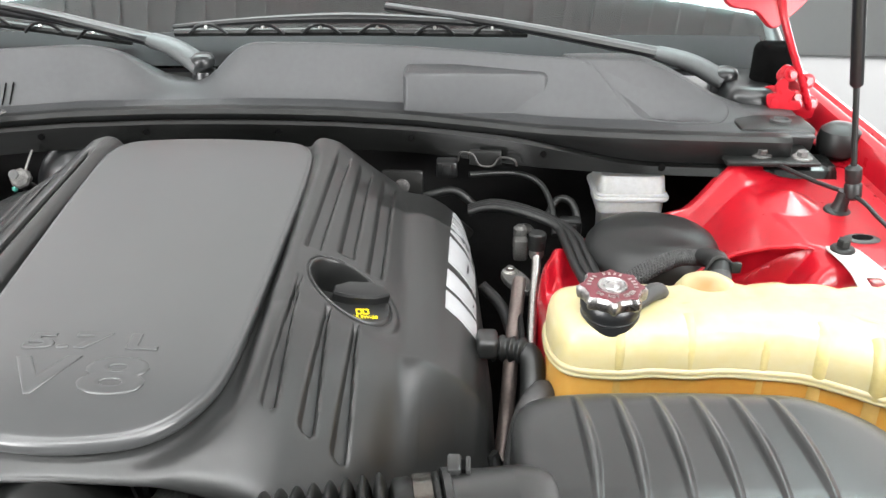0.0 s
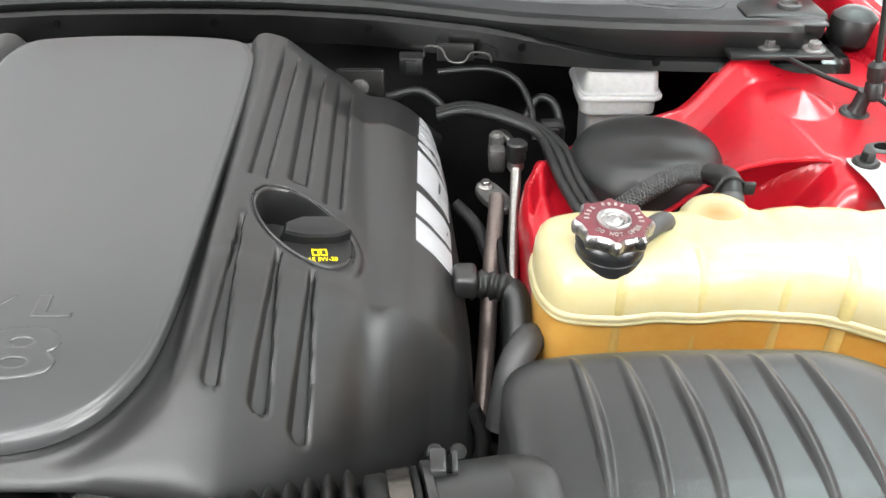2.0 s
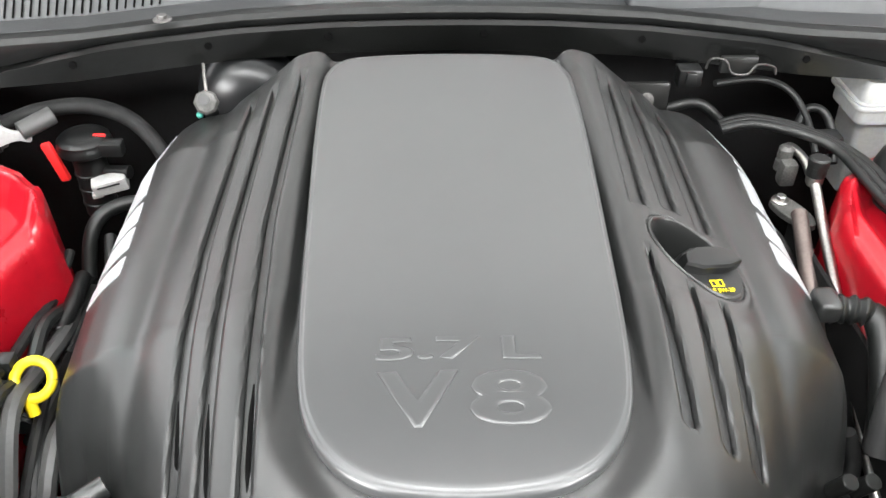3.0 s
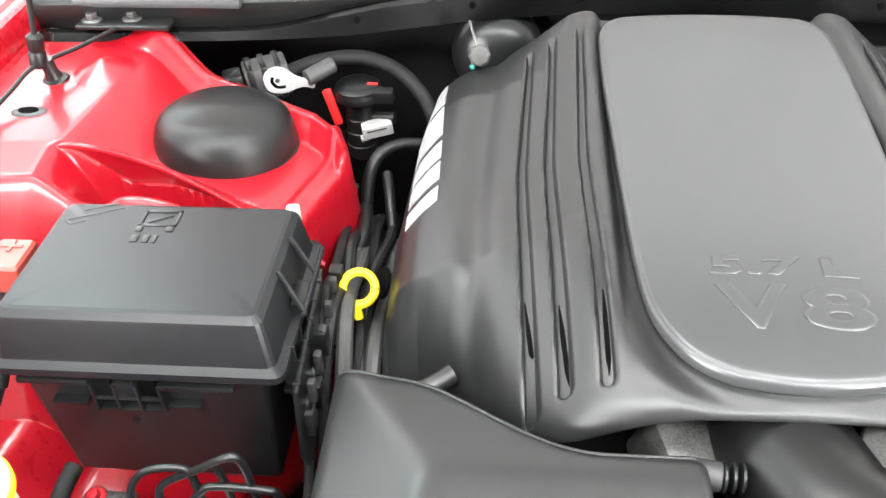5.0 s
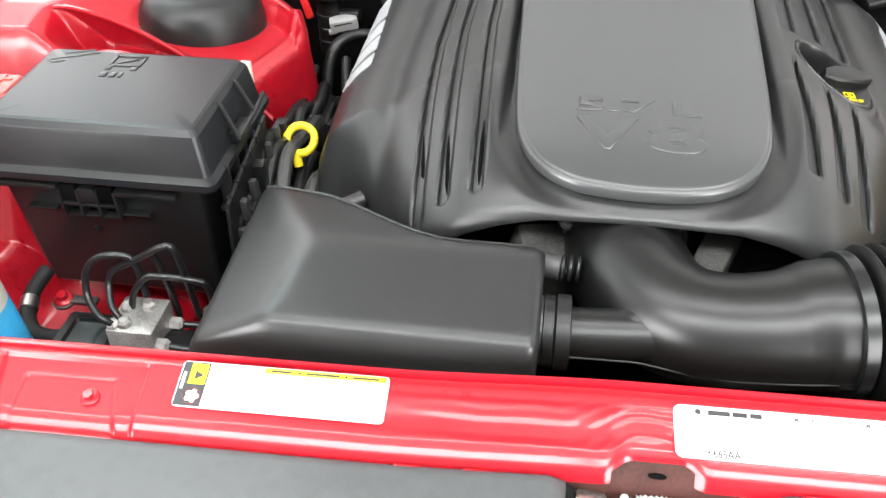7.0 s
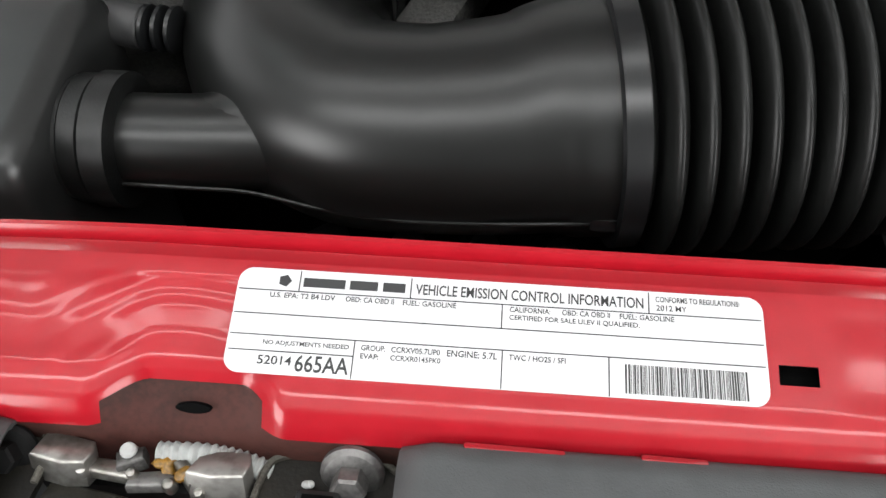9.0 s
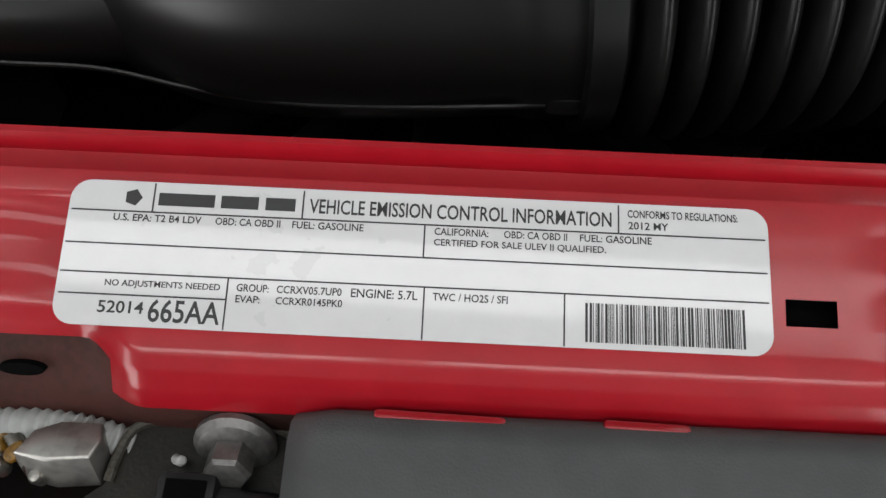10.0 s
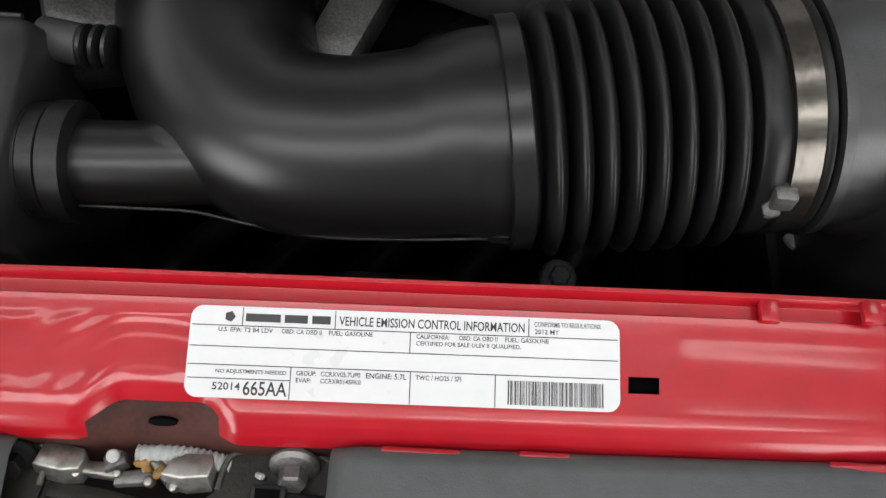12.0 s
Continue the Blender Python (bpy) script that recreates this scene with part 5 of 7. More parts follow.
ol = smooth_outline([(0.062, 0.500), (0.060, 0.555), (0.070, 0.585), (0.10, 0.597), (0.17, 0.602), (0.25, 0.602), (0.31, 0.598), (0.350, 0.580), (0.372, 0.545), (0.382, 0.500), (0.384, 0.45), (0.376, 0.39), (0.34, 0.360), (0.20, 0.352), (0.08, 0.355), (0.062, 0.372), (0.062, 0.43)], 44)
ol = np.array(ol)
ctr = np.array([0.21, 0.42])
rad = np.concatenate([np.linspace(0.02, 0.90, 150), 1 - 0.10 * (1 - np.sin(np.linspace(0.08, math.pi / 2, 12))), np.full(5, 1.0)])
P = ctr + rad[None, :, None] * (ol - ctr)[:, None, :]
X, Y = P[..., 0], P[..., 1]
edge = np.clip((rad - 0.80) / 0.20, 0, 1)
Z = 1.064 - 0.004 * rad[None] ** 2 - 0.022 * (1 - np.sqrt(np.clip(1 - edge ** 2, 0, 1)))[None] + 0 * X
Z = Z - 0.30 * np.clip(0.47 - Y, 0, None) ** 1.3 - 0.010 * sstep(0.28, 0.37, X) * sstep(0.35, 0.6, Y)
Z[:, -5:] = Z[:, -6:-5] + np.array([-0.004, -0.02, -0.06, -0.12, -0.19])[None]
for k in range(6):
    top = np.array([0.111 + 0.0314 * k, 0.584])
    bot = np.array([0.113 + 0.0324 * k, 0.447])
    f = np.clip((top[1] - Y) / (top[1] - bot[1]), 0, 1)
    mid = top[0] + (bot[0] - top[0]) * f + 0.004 * np.sin(math.pi * f)
    w = 0.0026 + 0.0040 * np.sin(math.pi * f ** 0.8)
    s = np.clip((X - mid) / w, -1, 1)
    inside = (Y < top[1]) & (Y > bot[1])
    # leaf-shaped fin: steep on the inner side, long and gentle on the other
    wall = np.where(s < -0.35, np.cos((s + 0.35) / 0.65 * math.pi / 2) ** 1.2, np.cos((s + 0.35) / 1.35 * math.pi / 2) ** 1.4)
    Z = Z + inside * 0.0062 * np.sin(math.pi * f) ** 0.7 * wall
verts = np.stack([X, Y, Z], -1)
nv = verts.shape[1]
flat = verts.reshape(-1, 3).tolist() + [[0.21, 0.42, 1.0579]]
faces = grid_faces(len(ol), nv, True)
faces += [(((k + 1) % len(ol)) * nv, k * nv, len(flat) - 1) for k in range(len(ol))]
sheet("lid", flat, faces, COVER, air, "", 50)
part("tray", loft([tuple(q) for q in smooth_outline([tuple(p) for p in ol[::44]], 6)], [(0.02, 0.72), (0.0, 0.80), (-0.006, 0.862), (-0.006, 0.872), (0.004, 0.874)]), PLASTIC, air)
AX0, AX1 = Vector((-0.130, 0.428, 1.003)), Vector((0.006, 0.447, 1.012))
ad = (AX1 - AX0).normalized()
part("outlet_neck", lathe(AX1 + ad * 0.007, AX1 + ad * 2, [(0.058, 0), (0.0645, 0.001), (0.0645, 0.006), (0.0620, 0.007), (0.0605, 0.03), (0.0600, 0.050)], 64), COVER, air, "round outlet neck")
part("neck_shoulder", box((0.024, 0.392, 0.955), (0.100, 0.506, 1.0690), 0.034, 6), COVER, air, "square shoulder of the outlet neck", 50)
clip = part("snap_clip", box((0.010, 0.470, 1.058), (0.020, 0.488, 1.076), 0.002), COVER, air, "snap clip on the neck flange")
part("clip_window", box((0.0175, 0.4735, 1.063), (0.0245, 0.4845, 1.0735), 0.001), VOID, clip, "dark window of the clip")
part("clip_frame", box((0.023, 0.471, 1.060), (0.0265, 0.487, 1.0745), 0.001), COVER, clip)

# ---- intake: bellows, clamps, elbow, resonator ----
bellows = thing("intake_bellows", "black rubber corrugated intake bellows", "bellows", AX0)
n_rib = 8
span = (AX1 - AX0).length
x0 = 0.014
pitch = (span - 0.030 - x0) / n_rib
part("cuff", lathe(AX0, AX1, [(0.0535, 0.0), (0.0575, 0.002), (0.0575, 0.010), (0.054, 0.012), (0.0495, x0), (0.0495, x0 + 0.001)], 72), BELLOWS, bellows, "", 70)
for k in range(n_rib):
    prof_b = [(0.0495 + 0.0145 * max(0.0, math.sin(math.pi * q / 12)) ** 0.8 + 0.003 * k / n_rib, x0 + (k + q / 12) * pitch) for q in range(13)]
    part("rib", lathe(AX0, AX1, prof_b, 72), BELLOWS, bellows, "", 70)
part("cuff", lathe(AX0, AX1, [(0.050, span - 0.0305), (0.054, span - 0.030), (0.060, span - 0.027), (0.0615, span - 0.026), (0.0615, span - 0.016), (0.0600, span - 0.014), (0.0600, span + 0.001), (0.0622, span + 0.002), (0.0622, span + 0.005), (0.058, span + 0.006)], 72), BELLOWS, bellows, "", 70)
clampA = thing("hose_clamp", "bronzed steel band clamp with a screw", "clamp", AX1)
part("band", lathe(AX1 - ad * 0.0135, AX1 + ad, [(0.0605, 0), (0.0626, 0.0005), (0.0626, 0.0135), (0.0605, 0.014)], 64), material("bronzed_steel", (0.11, 0.10, 0.088), 0.22, 0.9, var=0.25, scale=60), clampA)
part("housing", box((-0.007, 0.381, 1.022), (0.004, 0.392, 1.034), 0.002), DULLSTEEL, clampA)
hex_bolt((-0.003, 0.3895, 1.017), (-0.25, -0.75, 0.6), 0.0046, 0.010, "screw", DULLSTEEL, clampA)
clampB = thing("hose_clamp", "black coated band clamp on the intake elbow", "clamp", AX0)
part("band", lathe(AX0 - ad * 0.001, AX0 + ad, [(0.0572, 0), (0.0592, 0.0006), (0.0592, 0.0105), (0.0572, 0.011)], 64), GLOSSY, clampB)
part("screw", box((-0.134, 0.374, 0.985), (-0.122, 0.380, 0.993), 0.002), GLOSSY, clampB)

elbow = thing("intake_elbow", "smooth black plastic intake elbow to the throttle", "intake pipe", (-0.25, 0.42, 0.95))
epts = [tuple(AX0 + ad * 0.004), tuple(AX0 - ad * 0.020), (-0.172, 0.421, 0.999), (-0.210, 0.418, 0.996), (-0.243, 0.424, 0.993), (-0.268, 0.445, 0.990), (-0.282, 0.475, 0.987), (-0.292, 0.510, 0.983), (-0.294, 0.545, 0.980)]
part("duct", tube(epts, lambda t: float(np.interp(t, (0, 0.10, 0.22, 0.36, 0.5, 0.66, 0.8, 0.92, 1), (0.0545, 0.0535, 0.0490, 0.0465, 0.0475, 0.0505, 0.0540, 0.0550, 0.0545))), 48, 12), DUCT, elbow, "", 70)
# moulding line along the elbow's front
seam = []
for p in curve_points([(-0.340, 0.3835, 0.9845), (-0.312, 0.3835, 0.9850), (-0.282, 0.3835, 0.9850), (-0.250, 0.3790, 0.9830), (-0.215, 0.3742, 0.9845), (-0.175, 0.3745, 0.9865), (-0.134, 0.3765, 0.9890)], 10):
    seam.append((p.x, p.y - 0.0014, p.z))
part("moulding_seam", tube(seam, 0.0010, 8, 2), DUCT, elbow)
part("throttle_clamp", lathe((-0.294, 0.527, 0.983), (-0.294, 0.63, 0.977), [(0.054, 0), (0.0575, 0.001), (0.0575, 0.010), (0.054, 0.011)], 48), GASKET, elbow, "grey band clamp at the throttle")
part("side_branch", tube([(-0.372, 0.404, 0.990), (-0.330, 0.404, 0.991), (-0.285, 0.406, 0.993), (-0.255, 0.410, 0.994)], 0.0215, 32, 6), DUCT, elbow, "side branch to the resonator", 70)
part("branch_flare", tube([(-0.302, 0.406, 0.992), (-0.285, 0.412, 0.993), (-0.268, 0.420, 0.994)], lambda t: 0.0215 + 0.014 * t * t, 32, 6), DUCT, elbow, "", 70)
bc = part("branch_clamp", lathe((-0.362, 0.404, 0.990), (0, 0.404, 0.995), [(0.025, 0), (0.0295, 0.001), (0.0295, 0.009), (0.028, 0.010), (0.031, 0.011), (0.031, 0.022), (0.024, 0.023)], 40), RUBBER, elbow, "black rubber coupling")
# temperature sensor plugged into the elbow
sen = thing("air_temperature_sensor", "black air temperature sensor plugged into the elbow", "sensor", (-0.345, 0.47, 1.0))
part("body", cyl((-0.372, 0.468, 1.008), (-0.350, 0.465, 1.007), 0.011, 20), GASKET, sen)
for k in range(3):
    part("seal", lathe((-0.350 + k * 0.0065, 0.465, 1.007), (0, 0.43, 1.0), [(0.009, 0), (0.0115, 0.001), (0.0115, 0.003), (0.009, 0.004)], 24), GLOSSY, sen)
part("wire", tube([(-0.372, 0.469, 1.008), (-0.386, 0.476, 1.0), (-0.384, 0.47, 0.97)], 0.002, 8), RUBBER, sen)

res = thing("intake_resonator", "satin black plastic intake resonator box", "resonator", (-0.5, 0.42, 0.9))
# body: long low box with a tall rear corner, made of swept cross-sections
secs = []
NX = 72
for k in range(NX + 1):
    x = -0.650 + (0.650 - 0.364) * k / NX
    yb = 0.462 + 0.088 * float(1 - sstep(-0.600, -0.430, x)) ** 1.15 + 0.35 * max(0.0, -0.60 - x)
    endr = max(0.0, (x + 0.372) / 0.008)
    endl = max(0.0, (-0.640 - x) / 0.010)
    drop = 0.006 * endr ** 2 + 0.008 * endl ** 2

    def res_z(y):
        """Long front face, a ridge, a face falling to the rear and a facet falling to the side, with soft creases."""
        planes = (1.035 - 0.17 * (0.447 - y), 1.035 - 0.30 * (y - 0.447), 1.035 - 0.52 * (-0.560 - x) - 0.03 * (0.447 - y))
        low = min(planes)
        return low - 0.0022 * math.log(sum(math.exp((low - p) / 0.0022) for p in planes)) - drop

    zf = res_z(0.366)
    ring = [(0.3525, 0.86), (0.3525, 0.94), (0.3530, zf - 0.022), (0.3540, zf - 0.013), (0.3560, zf - 0.0065), (0.3600, zf - 0.0022)]
    ring += [(y, res_z(y)) for y in (0.366 + (yb - 0.004 - 0.366) * q / 26 for q in range(27))]
    ring += [(yb - 0.0015, res_z(yb) - 0.0008), (yb, res_z(yb) - 0.004), (yb + 0.002, res_z(yb) - 0.03), (yb + 0.002, 0.86)]
    secs.append([(x, y + (0.004 * endr ** 2 if y < 0.37 else 0), z) for y, z in ring])
nr = len(secs[0])
verts = [v for s_ in secs for v in s_]
faces = grid_faces(len(secs), nr) + [tuple(range(nr)), tuple(reversed(range((len(secs) - 1) * nr, len(secs) * nr)))]
faces += [(k * nr, k * nr + nr - 1, (k + 1) * nr + nr - 1, (k + 1) * nr) for k in range(len(secs) - 1)]
rs = sheet("box", verts, faces, RESIN, res, "", 50)
part("rear_bead", tube([(s_[-3][0], s_[-3][1] + 0.0005, s_[-3][2] + 0.0025) for s_ in secs[2:-1:4]], 0.0020, 8, 3), RESIN, res, "rolled bead along the rear edge")
part("outlet", lathe((-0.380, 0.404, 0.990), (0, 0.404, 0.995), [(0.026, 0), (0.026, 0.010), (0.0285, 0.012), (0.0285, 0.018), (0.024, 0.020)], 36), COVER, res, "round outlet spigot")
part("foot", box((-0.52, 0.352, 0.80), (-0.48, 0.38, 0.865), 0.004), PLASTIC, res)

# throttle body and castings behind the elbow
eng = thing("engine", "aluminium V8 engine below the cover, its deep parts coloured dark", "engine", (CX, 0.8, 0.55))
# block and heads get the same painted-in shade as the bay floor
part("block", box((CX - 0.22, 0.56, 0.56), (CX + 0.22, 1.02, 0.97), 0.03, 2), SHADEGRIME, eng, "dark engine block")
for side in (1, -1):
    part("cylinder_head", box((-0.09, -0.22, -0.08), (0.09, 0.22, 0.08), 0.02, 2, pose(CX + side * 0.22, 0.80, 0.83, 0, side * 40, 0)), SHADEGRIME, eng)
part("throttle_body", lathe((-0.294, 0.538, 0.982), (-0.294, 0.64, 0.982), [(0.052, 0), (0.0605, 0.004), (0.0605, 0.03), (0.050, 0.05)], 40), CASTING, eng, "cast aluminium throttle body")
part("pulley_bracket", box((-0.015, -0.075, -0.012), (0.015, 0.065, 0.012), 0.004, 2, pose(-0.198, 0.555, 0.990, 12, 0, -24)), CASTING, eng, "cast aluminium bracket")
part("casting", box((-0.03, -0.03, -0.03), (0.03, 0.03, 0.03), 0.008, 2, pose(-0.365, 0.515, 0.965, 15, 10, 20)), CASTING, eng, "rough cast aluminium housing")
hex_bolt((-0.345, 0.53, 1.005), (0, -0.3, 1), 0.0045, 0.015, "bolt", DULLSTEEL, eng, label="dull threaded stud")
part("alternator", lathe((0.0, 0.50, 0.86), (0.0, 0.62, 0.86), [(0.05, 0), (0.065, 0.01), (0.065, 0.08), (0.05, 0.1)], 30), SHADEGRIME, eng, "dark alternator housing")
part("hose_end", cyl((-0.16, 0.50, 0.95), (-0.10, 0.56, 0.93), 0.03, 24), RUBBER, eng)
part("idler_pulley", lathe((-0.10, 0.48, 0.90), (-0.10, 0.54, 0.90), [(0.035, 0), (0.045, 0.004), (0.042, 0.01), (0.045, 0.03), (0.03, 0.034)], 32), GLOSSY, eng)
for bx in (0.012, 0.030):
    part("stud", cyl((bx, 0.60, 0.93), (bx + 0.005, 0.59, 0.955), 0.007, 12), BLACKSTEEL, eng)

# ---- fuse box ----
fuse = thing("fuse_box", "black plastic fuse box with an embossed lid", "fuse box", (-0.82, 0.64, 0.84))
lid = part("lid", loft(rounded(-0.944, 0.546, -0.690, 0.730, 0.010, 4), [(0, 0.994), (-0.001, 0.996), (-0.001, 1.003), (0.003, 1.0055), (0.006, 1.007), (0.007, 1.010), (0.0125, 1.046), (0.0135, 1.049), (0.0185, 1.0545), (0.022, 1.0555), (0.05, 1.0557)]), LIDPLASTIC, fuse, "satin black lid with bevelled edges", 13)
body = part("body", loft(rounded(-0.936, 0.553, -0.702, 0.722, 0.006, 3), [(0.020, 0.832), (0.016, 0.838), (0.007, 0.985), (0.004, 0.994)]), GLOSSY, fuse, "black ribbed base", 30)
fy = lambda z: 0.5555 + 0.008 * (0.985 - z) / 0.13 - 0.002
for x0, x1, z in ((-0.925, -0.862, 0.985), (-0.800, -0.735, 0.982)):
    part("ledge", box((x0, fy(z) - 0.006, z - 0.003), (x1, fy(z) + 0.012, z + 0.003), 0.001), PLASTIC, body)
part("ledge", box((-0.905, fy(0.953) - 0.003, 0.9515), (-0.872, fy(0.953) + 0.01, 0.9545), 0.001), PLASTIC, body)
part("ledge", box((-0.805, fy(0.953) - 0.003, 0.9515), (-0.770, fy(0.953) + 0.01, 0.9545), 0.001), PLASTIC, body)
for x in (-0.862, -0.842, -0.822, -0.802):
    part("rib", box((x - 0.0015, fy(0.96) - 0.006, 0.948), (x + 0.0015, fy(0.96) + 0.012, 0.982), 0.0006), PLASTIC, body)
for z in (0.964, 0.949):
    part("rib", box((-0.863, fy(z) - 0.005, z - 0.0015), (-0.801, fy(z) + 0.012, z + 0.0015), 0.0006), PLASTIC, body)
part("latch", box((-0.841, fy(0.975) - 0.004, 0.966), (-0.823, fy(0.975) + 0.006, 0.984), 0.001), PLASTIC, body)
for x0, x1 in ((-0.860, -0.844), (-0.820, -0.804)):
    part("slot", box((x0, fy(0.975) - 0.0025, 0.967), (x1, fy(0.975) + 0.006, 0.988), 0.0008), VOID, body)
part("marking", lathe((-0.838, fy(0.925) + 0.004, 0.925), (-0.838, 0, 0.93), [(0.004, 0), (0.004, 0.0036), (0.003, 0.0038)], 16), PLASTIC, body)
# pull symbol and wording bars embossed on the lid
ZL = 1.0557
for pts in ([(-0.905, 0.700), (-0.876, 0.712)], [(-0.900, 0.692), (-0.868, 0.706)], [(-0.918, 0.684), (-0.886, 0.697)], [(-0.918, 0.684), (-0.910, 0.678), (-0.898, 0.684)]):
    part("pull_symbol", tube([(x, y, ZL) for x, y in pts], 0.0014, 6, 3, smooth=False, flat=0.5), PLASTIC, lid)
for lo, hi in (((-0.846, 0.678), (-0.810, 0.681)), ((-0.846, 0.699), (-0.810, 0.702)), ((-0.846, 0.678), (-0.843, 0.702)), ((-0.813, 0.678), (-0.810, 0.702)), ((-0.846, 0.670), (-0.840, 0.6775)), ((-0.818, 0.670), (-0.811, 0.6775)),
               ((-0.846, 0.654), (-0.839, 0.664)), ((-0.835, 0.654), (-0.829, 0.664)), ((-0.825, 0.654), (-0.822, 0.664))):
    part("emblem_bar", box((*lo, ZL - 0.001), (*hi, ZL + 0.0008), 0.0002), PLASTIC, lid)
part("emblem_bar", box((-0.012, -0.0014, -0.001), (0.012, 0.0014, 0.0008), 0.0002, 2, pose(-0.828, 0.6895, ZL, 0, 0, 28)), PLASTIC, lid)
# connectors and looms on its inner flank
for k in range(5):
    part("flank_rib", box((-0.700, 0.580 + k * 0.027, 0.955), (-0.6865, 0.583 + k * 0.027, 1.005 - 0.003 * k), 0.001), PLASTIC, body)
part("flank_tray", box((-0.702, 0.575, 0.950), (-0.6865, 0.690, 0.957), 0.002), PLASTIC, body)
TURN = Matrix(((0, 0, 1, 0), (1, 0, 0, 0), (0, 1, 0, 0), (0, 0, 0, 1)))
part("flank_wall", loft([(0.556, 0.973), (0.545, 0.900), (0.560, 0.870), (0.690, 0.880), (0.690, 0.998), (0.640, 0.990)], [(0, -0.6870), (0, -0.6835)], TURN), GLOSSY, body, "upright outer wall of the flank")
part("wall_rim", tube([(-0.685, 0.556, 0.973), (-0.685, 0.600, 0.982), (-0.685, 0.640, 0.990), (-0.685, 0.690, 0.998)], 0.0028, 8, 4), GLOSSY, body)
for k in range(6):
    part("rim_clip", box((-0.6885, 0.563 + 0.022 * k, 0.970 + 0.0042 * k), (-0.6815, 0.568 + 0.022 * k, 0.9785 + 0.0042 * k), 0.001), GLOSSY, body)
for ya, yb in ((0.672, 0.658), (0.624, 0.606)):
    part("strut", tube([(-0.704, ya, 1.052), (-0.681, yb, 1.023)], 0.0024, 6, 2, smooth=False), GLOSSY, body, "inclined strut of the lid latch")
part("strut", tube([(-0.681, 0.602, 1.022), (-0.680, 0.660, 1.024), (-0.678, 0.684, 1.032)], 0.0024, 6, 2, smooth=False), GLOSSY, body)
part("latch_tongue", box((-0.697, 0.618, 1.008), (-0.684, 0.652, 1.020), 0.002), GLOSSY, body, "lid latch tongue")
for k in range(4):
    part("buckle", lathe((-0.6835, 0.580 + 0.028 * k, 0.935 + 0.008 * (k % 2)), (-0.60, 0.58 + 0.028 * k, 0.94), [(0.009, 0), (0.009, 0.004), (0.006, 0.006), (0.005, 0.002)], 16), GLOSSY, body)
part("post", box((-0.725, 0.735, 0.99), (-0.712, 0.748, 1.035), 0.002), material("aged_clip_plastic", (0.50, 0.47, 0.40), 0.5, var=0.15), fuse, "yellowed plastic post")
lo = thing("wiring_harness", "taped black wiring harness between fuse box and engine", "wire loom", (-0.67, 0.7, 0.9))
random.seed(4)
for k in range(7):
    x0 = -0.688 + 0.010 * k
    pts = [(x0 + random.uniform(-0.006, 0.006), 0.50 + 0.06 * q, 0.80 + 0.055 * min(q, 3) - 0.012 * max(0, q - 4) + random.uniform(-0.02, 0.012) - 0.012 * k) for q in range(8)]
    part("cable", tube(pts, 0.0055 + 0.0015 * (k % 3), 9, 5), (BRAID, RUBBER, TAPE)[k % 3], lo)
for k in range(8):
    y = 0.565 + 0.022 * k
    part("connector", box((-0.690 + 0.004 * (k % 3), y, 0.905 + 0.012 * (k % 4)), (-0.676 + 0.004 * (k % 2), y + 0.016, 0.935 + 0.012 * (k % 4)), 0.002), PLASTIC if k % 2 else GASKET, lo)
for k in range(5):
    part("clip", box((-0.680, 0.575 + 0.03 * k, 0.94 + 0.004 * k), (-0.673, 0.583 + 0.03 * k, 0.965 + 0.004 * k), 0.001), GASKET, lo)

# positive terminal cover
term = thing("terminal_cover", "salmon red plastic battery terminal cover in a black holder", "terminal cover", (-0.965, 0.65, 0.98))
part("holder", loft(rounded(-0.990, 0.612, -0.938, 0.668, 0.005, 3), [(0.006, 0.955), (0.0, 0.985), (0.0, 1.012), (0.002, 1.013)]), PLASTIC, term, "black plastic holder")
cov = part("cover", loft(rounded(-0.981, 0.628, -0.944, 0.674, 0.004, 3), [(0, 1.005), (0.001, 1.038), (0.003, 1.041), (0.005, 1.0415)]), REDPLASTIC, term, "salmon red cover", 30)
part("plus_mark", box((-0.973, 0.6585, 1.041), (-0.952, 0.6620, 1.0428), 0.0004), REDPLASTIC, cov)
part("plus_mark", box((-0.9645, 0.652, 1.041), (-0.9610, 0.669, 1.0429), 0.0004), REDPLASTIC, cov)

# battery cables on the apron
hose("battery_cable", "taped black battery cable on the inner fender", [(-0.965, 0.60, 0.985), (-0.968, 0.575, 0.955), (-0.975, 0.548, 0.925), (-0.972, 0.51, 0.90)], 0.010, RUBBER, "cable", (((-0.967, 0.58, 0.962), (-0.969, 0.570, 0.95), 0.0125, PLASTIC),))
hose("ground_cable", "black ground cable with a crimped lug", [(-0.905, 0.545, 0.872), (-0.908, 0.515, 0.866), (-0.902, 0.488, 0.858), (-0.885, 0.468, 0.856), (-0.862, 0.462, 0.856), (-0.845, 0.47, 0.855)], 0.0085, BRAID, "cable",
     (((-0.907, 0.508, 0.864), (-0.904, 0.494, 0.860), 0.0100, STEEL),))
gb = thing("ground_bolt", "red painted ground bolt with a steel washer", "bolt", (-0.889, 0.535, 0.84))
part("lug", lathe((-0.889, 0.533, 0.838), (-0.889, 0.52, 0.9), [(0.0125, 0), (0.0125, 0.003), (0.008, 0.004)], 20), DULLSTEEL, gb)
part("tongue", box((-0.882, 0.528, 0.838), (-0.85, 0.540, 0.843), 0.001), DULLSTEEL, gb)
hex_bolt((-0.889, 0.533, 0.841), (0, -0.2, 1), 0.0062, 0.010, "bolt_head", RED, gb)

# ---- washer bottle ----
wash = thing("washer_bottle", "milky washer bottle neck holding blue fluid", "washer bottle", (-0.872, 0.41, 0.75))
